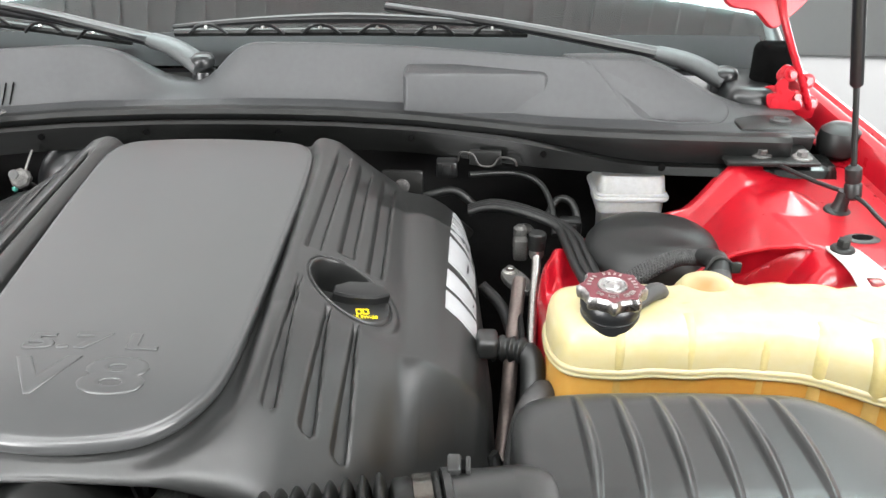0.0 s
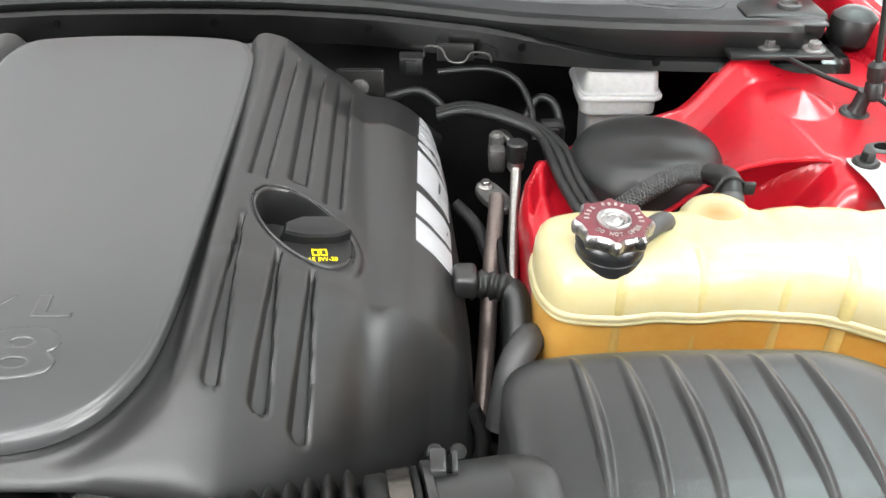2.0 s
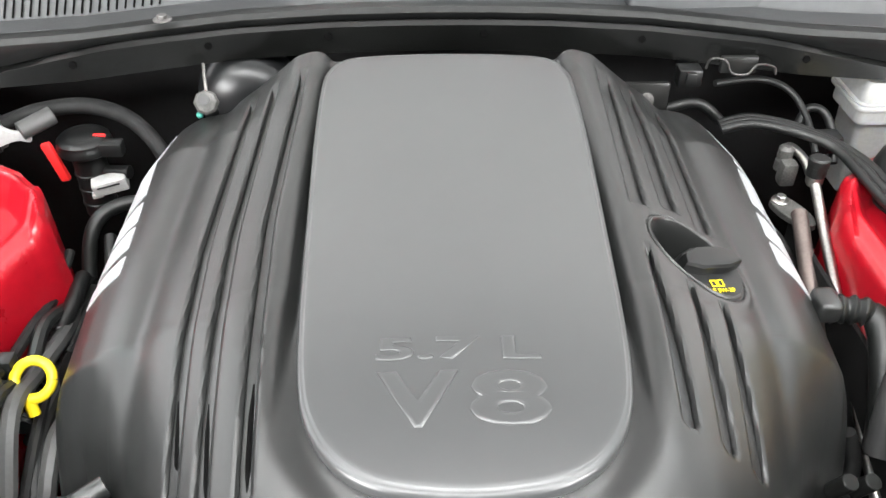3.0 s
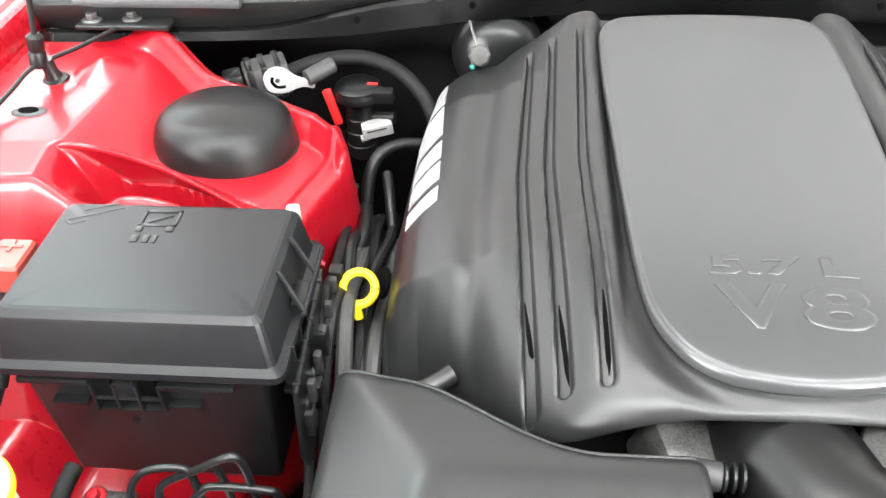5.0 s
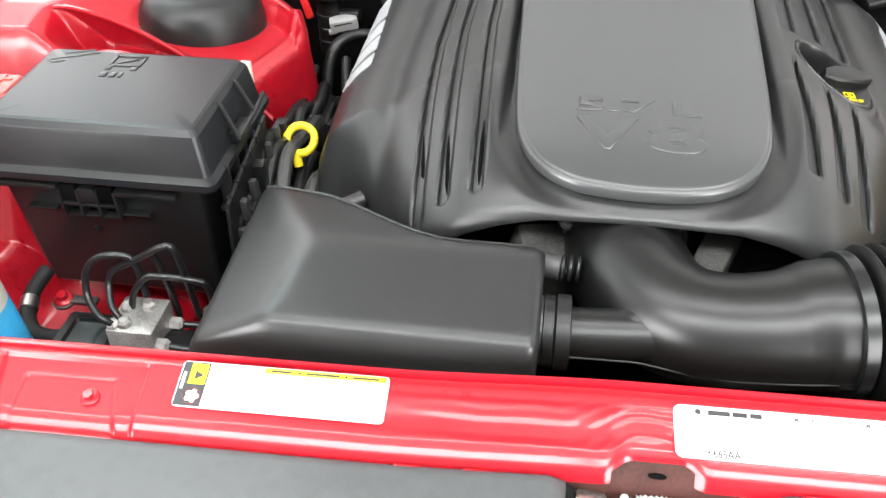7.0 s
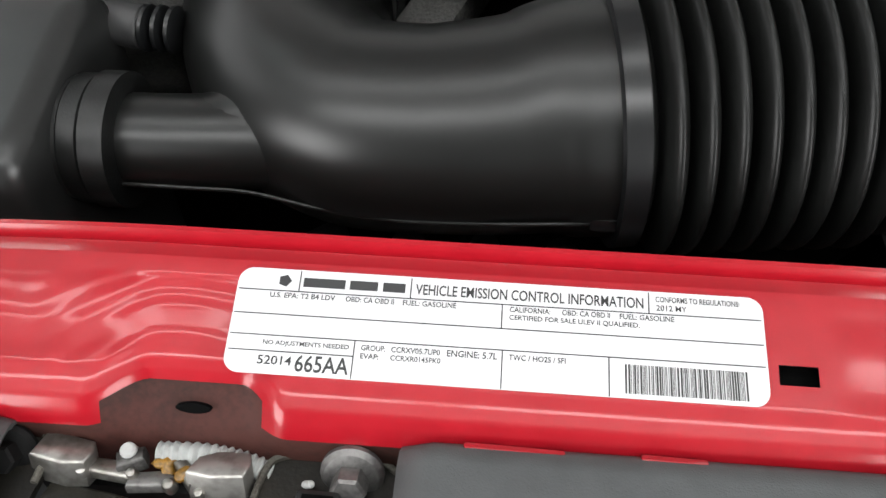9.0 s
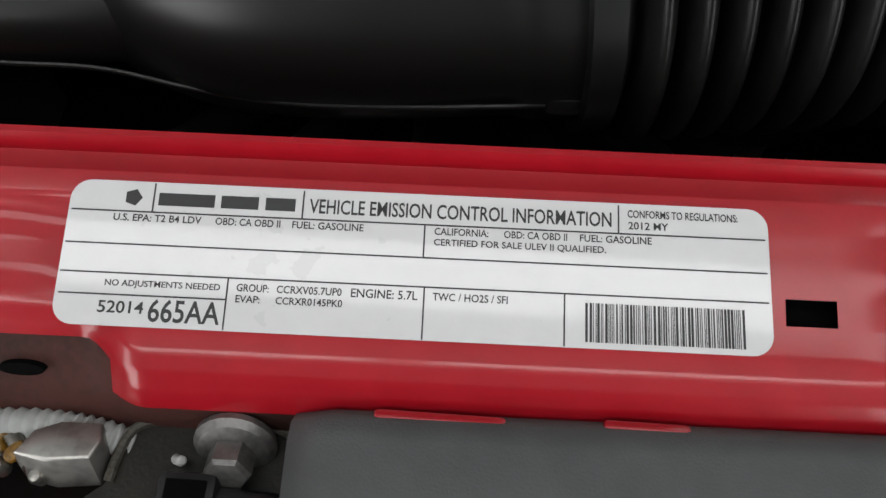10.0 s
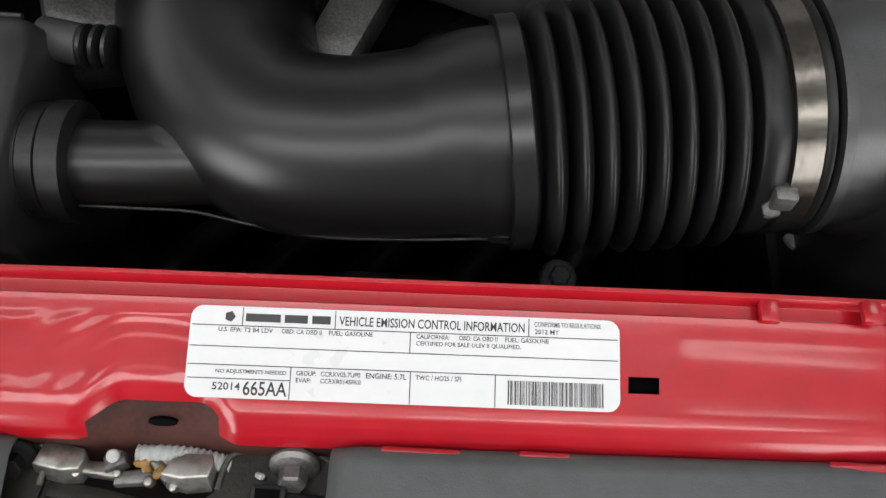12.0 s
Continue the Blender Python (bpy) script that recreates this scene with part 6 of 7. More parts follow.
def neck_pts(z):
    return (-0.882 - 0.02 * (1.03 - z), 0.405 + 0.05 * (1.03 - z), z)
part("neck", lathe(neck_pts(0.948), neck_pts(1.03), [(0.0310, 0), (0.0300, 0.04), (0.0295, 0.076), (0.028, 0.080)], 36), WASHER, wash, "milky filler neck", 60)
part("fluid", lathe(neck_pts(0.80), neck_pts(1.03), [(0.040, 0), (0.0345, 0.08), (0.0312, 0.1475), (0.030, 0.1482)], 36), BLUE, wash, "blue washer fluid in the neck", 60)
wc = Vector((-0.882, 0.404, 1.026))
wu = Vector((0.05, -0.10, 1)).normalized()
wcap = part("cap", lathe(wc, wc + wu, [(0.030, -0.002), (0.0340, 0.0), (0.0340, 0.008), (0.0320, 0.0105), (0.018, 0.0112)], 40), YELLOWCAP, wash, "pale yellow cap")
part("cap_rim", lathe(wc, wc + wu, [(0.0342, -0.003), (0.0358, -0.002), (0.0358, 0.0035), (0.0342, 0.0045)], 40), YELLOW, wcap, "bright yellow rim")
part("tab", box((-0.011, 0.029, 0.000), (0.011, 0.050, 0.008), 0.004, 2, Matrix.Translation(wc) @ wu.to_track_quat("Z", "Y").to_matrix().to_4x4()), YELLOWCAP, wcap)
part("tab_ring", lathe(wc + Vector((0.0, 0.041, 0.0105)), wc + wu * 0.5 + Vector((0.0, 0.041, 0.0105)), [(0.0062, 0), (0.0062, 0.003), (0.0040, 0.004)], 18), YELLOW, wcap)
part("lip", box((-0.014, -0.046, -0.002), (0.012, -0.030, 0.006), 0.004, 2, Matrix.Translation(wc) @ wu.to_track_quat("Z", "Y").to_matrix().to_4x4()), YELLOW, wcap)
sm = Matrix.Translation(wc + wu * 0.0114) @ wu.to_track_quat("Z", "Y").to_matrix().to_4x4()
arcs = [[(0.020 * math.cos(radians(a)), -0.012 + 0.020 * math.sin(radians(a)), 0) for a in range(35, 146, 10)], [(0.010 * math.cos(radians(a)), -0.012 + 0.010 * math.sin(radians(a)), 0) for a in range(35, 146, 15)]]
arcs += [[arcs[0][0], arcs[1][0]], [arcs[0][-1], arcs[1][-1]], [(0, -0.012, 0), (0, 0.014, 0)], [(0, 0.014, 0), (0.007, 0.019, 0), (0.012, 0.013, 0)], [(0, 0.014, 0), (-0.007, 0.019, 0), (-0.012, 0.013, 0)]]
for a in arcs:
    part("wiper_symbol", tube([sm @ Vector(p) for p in a], 0.0008, 6, 2, smooth=False), material("olive_ink", (0.30, 0.26, 0.03), 0.5), wcap)

# ---- brake hydraulic unit ----
absu = thing("brake_hydraulic_unit", "aluminium brake hydraulic block with bent steel lines", "hydraulic unit", (-0.77, 0.46, 0.75))
part("block", box((-0.788, 0.446, 0.80), (-0.739, 0.498, 0.892), 0.003), MACHINED, absu, "machined aluminium block", 25)
part("controller", loft(rounded(-0.850, 0.395, -0.790, 0.490, 0.006, 3), [(0, 0.78), (0, 0.868), (0.003, 0.872), (0.012, 0.873), (0.014, 0.869), (0.02, 0.868)]), PLASTIC, absu, "black plastic controller housing", 30)
part("motor", lathe((-0.738, 0.462, 0.835), (-0.65, 0.462, 0.835), [(0.035, 0), (0.036, 0.004), (0.036, 0.058), (0.030, 0.064)], 32), SHADEGRIME, absu, "black pump motor")
for p, q in (((-0.740, 0.452, 0.872), (-0.722, 0.452, 0.872)), ((-0.740, 0.487, 0.868), (-0.722, 0.487, 0.868)), ((-0.776, 0.478, 0.886), (-0.776, 0.478, 0.902)), ((-0.756, 0.484, 0.886), (-0.756, 0.484, 0.902)), ((-0.770, 0.456, 0.886), (-0.770, 0.456, 0.898)), ((-0.781, 0.454, 0.884), (-0.781, 0.454, 0.898))):
    bm = bmesh.new()
    lathe(p, q, [(0.0068, 0), (0.0072, 0.001), (0.0072, 0.011), (0.0045, 0.014)], 6, bm)
    part("flare_nut", bm, MACHINED, absu, angle=25)
for pts in ([(-0.781, 0.454, 0.890), (-0.800, 0.452, 0.904), (-0.824, 0.470, 0.912), (-0.826, 0.482, 0.934), (-0.810, 0.488, 0.949), (-0.780, 0.490, 0.953), (-0.764, 0.490, 0.945), (-0.757, 0.486, 0.905)],
            [(-0.770, 0.456, 0.89), (-0.790, 0.464, 0.905), (-0.801, 0.482, 0.918), (-0.795, 0.489, 0.932), (-0.755, 0.490, 0.952), (-0.722, 0.490, 0.969), (-0.708, 0.491, 0.964), (-0.703, 0.493, 0.925), (-0.700, 0.496, 0.872)],
            [(-0.776, 0.478, 0.895), (-0.770, 0.482, 0.912), (-0.754, 0.488, 0.928), (-0.735, 0.490, 0.930), (-0.690, 0.490, 0.928), (-0.677, 0.492, 0.918), (-0.675, 0.495, 0.875), (-0.672, 0.50, 0.84)],
            [(-0.725, 0.487, 0.868), (-0.70, 0.488, 0.868), (-0.684, 0.489, 0.870), (-0.676, 0.492, 0.876)],
            [(-0.725, 0.452, 0.872), (-0.70, 0.452, 0.870), (-0.67, 0.455, 0.868), (-0.655, 0.47, 0.872)],
            [(-0.745, 0.50, 0.95), (-0.738, 0.502, 0.92), (-0.735, 0.505, 0.86)]):
    pts = [(-0.755 + (x + 0.755) * 0.80, y, z) for x, y, z in pts]
    part("brake_line", tube(pts, 0.0036, 10, 8), GLOSSY, absu, "bent black steel brake line")
part("line_end", lathe((-0.700, 0.496, 0.874), (-0.700, 0.497, 0.90), [(0.006, 0), (0.0065, 0.003), (0.0055, 0.010), (0.004, 0.012)], 14), DULLSTEEL, absu)

# ---- dipstick ----
dip = thing("oil_dipstick", "bright yellow ring handle of the oil dipstick", "dipstick", (-0.65, 0.70, 0.88))
ring = [(-0.655 + 0.0165 * math.cos(a), 0.716 + 0.012 * math.sin(a), 0.954 + 0.0115 * math.sin(a)) for a in [2 * math.pi * k / 20 for k in range(21)]]
part("ring", tube(ring, 0.0048, 10, 3), YELLOW, dip)
part("stem", tube([(-0.657, 0.706, 0.944), (-0.657, 0.702, 0.936), (-0.655, 0.699, 0.928)], 0.0055, 10), YELLOW, dip)
part("tube", tube([(-0.648, 0.690, 0.912), (-0.645, 0.69, 0.86), (-0.63, 0.70, 0.78)], 0.005, 10), BLACKSTEEL, dip, "black steel dipstick tube")
part("cover_notch", lathe((-0.632, 0.735, 0.945), (-0.66, 0.725, 0.96), [(0.017, 0), (0.017, 0.004), (0.012, 0.006)], 20), VOID, cover, "dark clearance hole in the cover side")

# ---- rear left corner: plug, solenoid, clips, filler nut ----
plug = thing("harness_plug", "grey and black harness plug with a white locking lever", "connector", (-0.80, 1.02, 0.99))
pm = pose(-0.812, 1.05, 1.016, 0, -6, 22)
part("housing", box((-0.034, -0.020, -0.022), (0.022, 0.020, 0.022), 0.004, 2, pm), TAPE, plug)
for q in range(3):
    part("ridge", box((-0.030 + q * 0.018, -0.0215, -0.024), (-0.022 + q * 0.018, 0.0215, 0.024), 0.0015, 2, pm), PLASTIC, plug)
part("collar", box((-0.060, -0.016, -0.018), (-0.036, 0.016, 0.018), 0.004, 2, pm), PLASTIC, plug)
part("sleeve", box((-0.082, -0.012, -0.015), (-0.061, 0.012, 0.014), 0.005, 2, pm), PLASTIC, plug)
lm = pm @ pose(0.012, -0.024, 0.004, 90, 0, 0)
part("lever", loft(smooth_outline([(-0.022, -0.010), (-0.004, -0.018), (0.020, -0.016), (0.034, -0.022), (0.036, -0.012), (0.018, -0.002), (0.004, 0.014), (-0.012, 0.018), (-0.024, 0.008)], 4), [(0, -0.002), (0, 0.003), (0.001, 0.004)], lm), WHITE, plug, "white locking lever")
part("lever_slot", tube([lm @ Vector(p) for p in ((-0.013, 0.008, 0.0034), (-0.015, 0.001, 0.0034), (-0.010, -0.007, 0.0034), (0.000, -0.009, 0.0034))], 0.0022, 8, 6), VOID, plug, "dark curved slot in the lever")
part("pivot", lathe(lm @ Vector((-0.008, 0.002, 0.003)), lm @ Vector((-0.008, 0.002, 1)), [(0.003, 0), (0.003, 0.002), (0.002, 0.0025)], 16), GASKET, plug)
part("loom", tube([(-0.790, 1.058, 1.018), (-0.750, 1.075, 1.026), (-0.70, 1.085, 1.026), (-0.655, 1.08, 1.012), (-0.62, 1.055, 0.99), (-0.60, 1.03, 0.96)], 0.0095, 12), BRAID, plug, "taped harness tail")
part("tape", cyl((-0.765, 1.040, 1.018), (-0.735, 1.066, 1.025), 0.0108, 16), TAPE, plug, "grey tape wrap")
sol = thing("vacuum_solenoid", "black plastic solenoid valve with a ribbed cap", "valve", (-0.705, 1.06, 0.9))
part("body", cyl((-0.703, 1.055, 0.90), (-0.703, 1.055, 0.99), 0.019, 24), PLASTIC, sol)
part("cap", lathe((-0.703, 1.055, 0.985), (-0.703, 1.055, 2), [(0.028, 0), (0.0315, 0.003), (0.0315, 0.010), (0.0300, 0.012), (0.0300, 0.016), (0.0265, 0.0195), (0.020, 0.0205)], 36), PLASTIC, sol, "dull black cap")
part("cap_bead", lathe((-0.703, 1.055, 1.0045), (-0.703, 1.055, 2), [(0.016, 0), (0.016, 0.0012), (0.014, 0.0016)], 30), PLASTIC, sol)
for q in range(3):
    part("body_rib", lathe((-0.703, 1.055, 0.915 + 0.02 * q), (-0.703, 1.055, 2), [(0.0190, 0), (0.0202, 0.001), (0.0202, 0.003), (0.0190, 0.004)], 24), PLASTIC, sol)
part("side_port", box((-0.690, 1.035, 0.985), (-0.655, 1.052, 1.003), 0.003), PLASTIC, sol, "black side connector")
part("spout", cyl((-0.703, 1.055, 0.955), (-0.655, 1.045, 0.96), 0.008, 14), PLASTIC, sol)
rc = thing("red_clip", "red plastic safety clip on the solenoid", "clip", (-0.733, 1.04, 0.97))
part("strap", box((-0.006, -0.004, -0.026), (0.006, 0.004, 0.026), 0.003, 2, pose(-0.735, 1.040, 0.978, 0, -14, 0)), REDCLIP, rc)
part("tail", box((-0.690, 1.050, 1.003), (-0.676, 1.055, 1.007), 0.001), REDCLIP, rc)
wcl = thing("white_connector", "white plastic connector with blue stripe", "connector", (-0.685, 1.03, 0.94))
part("body", box((-0.020, -0.008, -0.009), (0.020, 0.010, 0.009), 0.002, 2, pose(-0.678, 1.035, 0.950, 10, -8, 14)), WHITE, wcl)
part("latch_tab", box((-0.024, -0.006, -0.012), (-0.012, 0.002, -0.006), 0.001, 2, pose(-0.678, 1.035, 0.950, 10, -8, 14)), WHITE, wcl)
part("stripe", box((-0.014, -0.0088, 0.003), (0.012, -0.007, 0.005), 0, 2, pose(-0.678, 1.035, 0.950, 10, -8, 14)), GASKET, wcl)
hose("heater_hose", "black rubber hose beside the strut tower", [(-0.60, 0.99, 0.955), (-0.645, 0.975, 0.962), (-0.672, 0.95, 0.950), (-0.680, 0.92, 0.90), (-0.676, 0.87, 0.83)], 0.008, RUBBER)
hose("vent_hose", "thin black hose beside the engine cover", [(-0.655, 0.945, 0.94), (-0.648, 0.91, 0.925), (-0.642, 0.87, 0.88), (-0.645, 0.80, 0.82)], 0.0065, RUBBER)
for k in range(3):
    hose("conduit", "black corrugated conduit along the strut tower", [(-0.676 + 0.008 * k, 0.90, 0.92 - 0.02 * k), (-0.670 + 0.006 * k, 0.84, 0.925 - 0.02 * k), (-0.678 + 0.007 * k, 0.77, 0.915 - 0.02 * k), (-0.672 + 0.005 * k, 0.70, 0.91 - 0.02 * k)],
         lambda t: 0.0085 + 0.0010 * math.sin(t * 190), PLASTIC, "conduit", steps=20)
nutt = thing("booster_nut", "dull steel eight-sided nut behind the engine cover", "nut", (-0.543, 1.012, 1.05))
bm = lathe((-0.545, 1.024, 1.060), (-0.54, 0.98, 1.090), [(0.0125, 0), (0.0135, 0.002), (0.0135, 0.008), (0.011, 0.010)], 8)
part("head", bm, CASTING, nutt, angle=25)
part("stem", cyl((-0.55, 1.06, 1.03), (-0.545, 1.022, 1.055), 0.007, 12), BLACKSTEEL, nutt)
part("socket", lathe((-0.5416, 1.000, 1.0765), (-0.54, 0.98, 1.090), [(0.0062, 0), (0.0062, 0.0015)], 16), GASKET, nutt)
part("residue", lathe((-0.553, 1.016, 1.050), (-0.55, 0.98, 1.07), [(0.004, 0), (0.003, 0.003), (0.001, 0.004)], 12), material("teal_residue", (0.02, 0.20, 0.16), 0.5, var=0.3), nutt, "teal residue below the nut")
boo = thing("brake_booster", "black round brake booster behind the engine", "booster", (-0.52, 1.12, 0.95))
part("drum", lathe((-0.525, 1.175, 1.005), (-0.525, 1.08, 1.01), [(0.06, 0), (0.062, 0.03), (0.056, 0.05), (0.040, 0.062), (0.02, 0.068)], 36), GLOSSY, boo)
part("rod", tube([(-0.560, 1.09, 1.075), (-0.552, 1.055, 1.068), (-0.546, 1.03, 1.06)], 0.0018, 8), STEEL, boo)
hex_bolt((CX - 0.31, 1.095, 1.126), (0, 0, 1), 0.006, 0.006, "screw", DULLSTEEL, cowl)

# ---- wipers ----
def wiper(pivot, knee, tip, blade_a, blade_b):
    w = thing("windscreen_wiper", "black windscreen wiper arm and blade", "wiper", pivot, "windscreen wipers")
    p, k, t = Vector(pivot), Vector(knee), Vector(tip)
    part("spindle", lathe(p - Vector((0, 0, 0.035)), p + Vector((0, 0, 1)), [(0.020, 0), (0.019, 0.018), (0.017, 0.026)], 24), GLOSSY, w)
    part("head", tube([p + Vector((0.0, -0.004, -0.004)), p * 0.5 + k * 0.5 + Vector((0, 0, 0.004)), k], lambda s: 0.0215 - 0.005 * s, 14, 8, flat=0.7), SHROUD, w, "satin grey arm head")
    part("nut_cap", lathe(p + Vector((0, -0.004, 0.002)), p + Vector((0, -0.14, 1)), [(0.018, 0), (0.018, 0.007), (0.0155, 0.012), (0.009, 0.015), (0.003, 0.0155)], 28), GLOSSY, w, "black nut cap", 60)
    part("arm", tube([k, k * 0.5 + t * 0.5 + Vector((0, 0, 0.004)), t], lambda s: 0.0165 - 0.007 * s, 10, 8, flat=0.6), GLOSSY, w)
    a, b = Vector(blade_a), Vector(blade_b)
    up = Vector((0, -0.01, 0.012))
    part("blade_frame", tube([a, a * 0.75 + b * 0.25 + up, a * 0.5 + b * 0.5 + up * 1.4, a * 0.25 + b * 0.75 + up, b], lambda s: 0.0085 - 0.005 * abs(2 * s - 1), 8, 8), GLOSSY, w)
    part("blade_rubber", tube([a + Vector((0, 0.004, -0.010)), (a + b) / 2 + Vector((0, 0.004, -0.008)), b + Vector((0, 0.004, -0.010))], 0.0062, 8, 8), RUBBER, w)
    for q in (0.10, 0.26, 0.42, 0.58, 0.74, 0.90):
        c = a * (1 - q) + b * q
        part("bracket", tube([c + Vector((-0.030, -0.006, -0.010)), c + Vector((-0.012, -0.010, 0.004)), c + Vector((0.012, -0.010, 0.004)), c + Vector((0.030, -0.006, -0.010))], 0.0026, 8, 4), GLOSSY, w, "black yoke of the blade")
        part("rivet", cyl(c + Vector((0, -0.012, 0.002)), c + Vector((0, -0.016, 0.003)), 0.0028, 10), STEEL, w, "bright rivet")


wiper((-0.368, 1.275, 1.146), (-0.455, 1.315, 1.172), (-0.80, 1.36, 1.232), (-0.50, 1.345, 1.172), (-1.02, 1.375, 1.225))
wiper((0.409, 1.270, 1.132), (0.315, 1.310, 1.158), (-0.10, 1.36, 1.216), (-0.43, 1.345, 1.186), (0.12, 1.345, 1.188))

# ---- labels on the crossmember ----
def rail_matrix(x0, x1, yr0):
    """Frame of a label lying on the crossmember: origin at its lower left corner."""
    a = Vector((x0, float(rail_y(x0, yr0)), 0.9998 + 0.2494 * (yr0 - 0.285) + rail_z((x0 + x1) / 2)))
    b = Vector((x1, float(rail_y(x1, yr0)), a.z))
    ux = (b - a).normalized()
    up = Vector((0, 0.9703, 0.2420))
    n = ux.cross(up).normalized()
    uy = n.cross(ux)
    m = Matrix((ux, uy, n)).transposed().to_4x4()
    m.translation = a + n * 0.0006
    return m


def flat(m, x0, y0, x1, y1, z0, z1):
    return box((x0, y0, z0), (x1, y1, z1), 0, m=m)


EW, EH = 0.190, 0.0402
em = rail_matrix(-0.2645, -0.0745, 0.2855)
emis = thing("emission_label", "glossy white emission information label on the crossmember", "label", em.translation)
part("film", loft(rounded(0, 0, EW, EH, 0.0055, 6), [(0, -0.0004), (0, 0.00012)], em), PAPER, emis, "white printed film")


def write(parent, m, W, H, body, x0, x1, y0, y1, mat=INK):
    """Lettering between fractions of a label's width and, from its top, of its height."""
    bm = lettering(body, (x1 - x0) * W, (y1 - y0) * H, 0.00008, 0.014)
    bmesh.ops.transform(bm, matrix=m @ Matrix.Translation((x0 * W, (1 - y1) * H, 0.00014)), verts=bm.verts)
    part("printed_text", bm, mat, parent)


def rule(parent, m, W, H, x0, y0, x1, y1, t=0.00022, mat=INK):
    part("printed_rule", flat(m, x0 * W - (t if x0 == x1 else 0), (1 - y1) * H - (t if y0 == y1 else 0), x1 * W + (t if x0 == x1 else 0), (1 - y0) * H + (t if y0 == y1 else 0), 0.0001, 0.00021), mat, parent)


for r in ((0.004, 0.215, 0.995, 0.215), (0.003, 0.445, 0.996, 0.445), (0.003, 0.645, 0.996, 0.645), (0.005, 0.792, 0.240, 0.792), (0.120, 0.01, 0.120, 0.215), (0.335, 0.015, 0.335, 0.215), (0.787, 0.015, 0.787, 0.215),
          (0.511, 0.215, 0.511, 0.445), (0.240, 0.645, 0.240, 0.995), (0.515, 0.645, 0.515, 0.995), (0.711, 0.645, 0.711, 0.995)):
    rule(emis, em, EW, EH, *r)
# maker's mark and name as plain shapes
part("maker_mark", lathe(em @ Vector((0.0172, EH * 0.885, 0.0001)), em @ Vector((0.0172, EH * 0.885, 1)), [(0.0025, 0), (0.0025, 0.0001)], 5), INK, emis)
for a, b in ((0.127, 0.208), (0.217, 0.271), (0.281, 0.324)):
    part("maker_name_bar", flat(em, a * EW, (1 - 0.165) * EH, b * EW, (1 - 0.075) * EH, 0.0001, 0.0002), INK, emis)
for body, x0, x1, y0, y1 in (("VEHICLE EMISSION CONTROL INFORMATION", 0.344, 0.777, 0.068, 0.172), ("CONFORMS TO REGULATIONS:", 0.800, 0.957, 0.045, 0.100), ("2012 MY", 0.801, 0.858, 0.128, 0.182),
                             ("U.S. EPA: T2 B4 LDV", 0.066, 0.192, 0.232, 0.283), ("OBD: CA OBD II", 0.212, 0.305, 0.232, 0.283), ("FUEL: GASOLINE", 0.322, 0.424, 0.232, 0.283),
                             ("CALIFORNIA:", 0.525, 0.602, 0.232, 0.283), ("OBD: CA OBD II", 0.624, 0.714, 0.232, 0.283), ("FUEL: GASOLINE", 0.732, 0.834, 0.232, 0.283), ("CERTIFIED FOR SALE ULEV II QUALIFIED.", 0.525, 0.769, 0.310, 0.365),
                             ("NO ADJUSTMENTS NEEDED", 0.068, 0.230, 0.690, 0.746), ("52014", 0.063, 0.127, 0.832, 0.915), ("665AA", 0.134, 0.234, 0.810, 0.965),
                             ("GROUP:", 0.253, 0.298, 0.680, 0.733), ("CCRXV05.7UP0", 0.309, 0.400, 0.680, 0.733), ("ENGINE: 5.7L", 0.413, 0.506, 0.676, 0.737), ("EVAP:", 0.253, 0.287, 0.758, 0.808), ("CCRXR0145PK0", 0.309, 0.402, 0.758, 0.808),
                             ("TWC / HO2S / SFI", 0.527, 0.632, 0.680, 0.733)):
    write(emis, em, EW, EH, body, x0, x1, y0, y1, INK)
random.seed(11)
x = 0.740
while x < 0.962:
    w = random.choice((0.0012, 0.0012, 0.0022, 0.0034))
    part("code_bar", flat(em, x * EW, 0.040 * EH, (x + w) * EW, 0.300 * EH, 0.0001, 0.0002), INK, emis)
    x += w + random.choice((0.0010, 0.0012, 0.0016, 0.0026))

WW, WH = 0.161, 0.0385
wm = rail_matrix(-0.6330, -0.4720, 0.2940) @ pose(0, 0, 0.0012)
warn = thing("warning_label", "white and yellow fan warning label on the crossmember", "label", wm.translation)
part("film", loft(rounded(0.0, 0, WW, WH, 0.0035, 5), [(0, -0.0004), (0, 0.00012)], wm), PAPER, warn, "white printed film")
part("grey_field", flat(wm, 0.001, 0.001, 0.135 * WW, WH - 0.001, 0.0001, 0.0004), INK, warn, "dark grey field")
part("yellow_field", flat(wm, 0.048 * WW, 0.50 * WH, 0.128 * WW, 0.94 * WH, 0.0002, 0.0007), YELLOWINK, warn)
part("warning_triangle", lathe(wm @ Vector((0.088 * WW, 0.69 * WH, 0.0002)), wm @ Vector((0.088 * WW, 0.69 * WH, 1)), [(0.0045, 0), (0.0045, 0.0009), (0.0005, 0.00091)], 3), INK, warn)
part("fan_symbol", lathe(wm @ Vector((0.085 * WW, 0.24 * WH, 0.0002)), wm @ Vector((0.085 * WW, 0.24 * WH, 1)), [(0.0058, 0), (0.0058, 0.0005), (0.0005, 0.00051)], 24, lobes=lambda a: 0.65 + 0.35 * abs(math.cos(2.5 * a))), PAPER, warn)
part("fan_ring", tube([wm @ Vector((0.085 * WW + 0.0066 * math.cos(2 * math.pi * k / 24), 0.24 * WH + 0.0066 * math.sin(2 * math.pi * k / 24), 0.0004)) for k in range(25)], 0.0005, 6, 1, smooth=False), MAROON, warn)
part("print_bar", flat(wm, 0.016 * WW, 0.38 * WH, 0.030 * WW, 0.75 * WH, 0.0002, 0.0007), PAPER, warn)
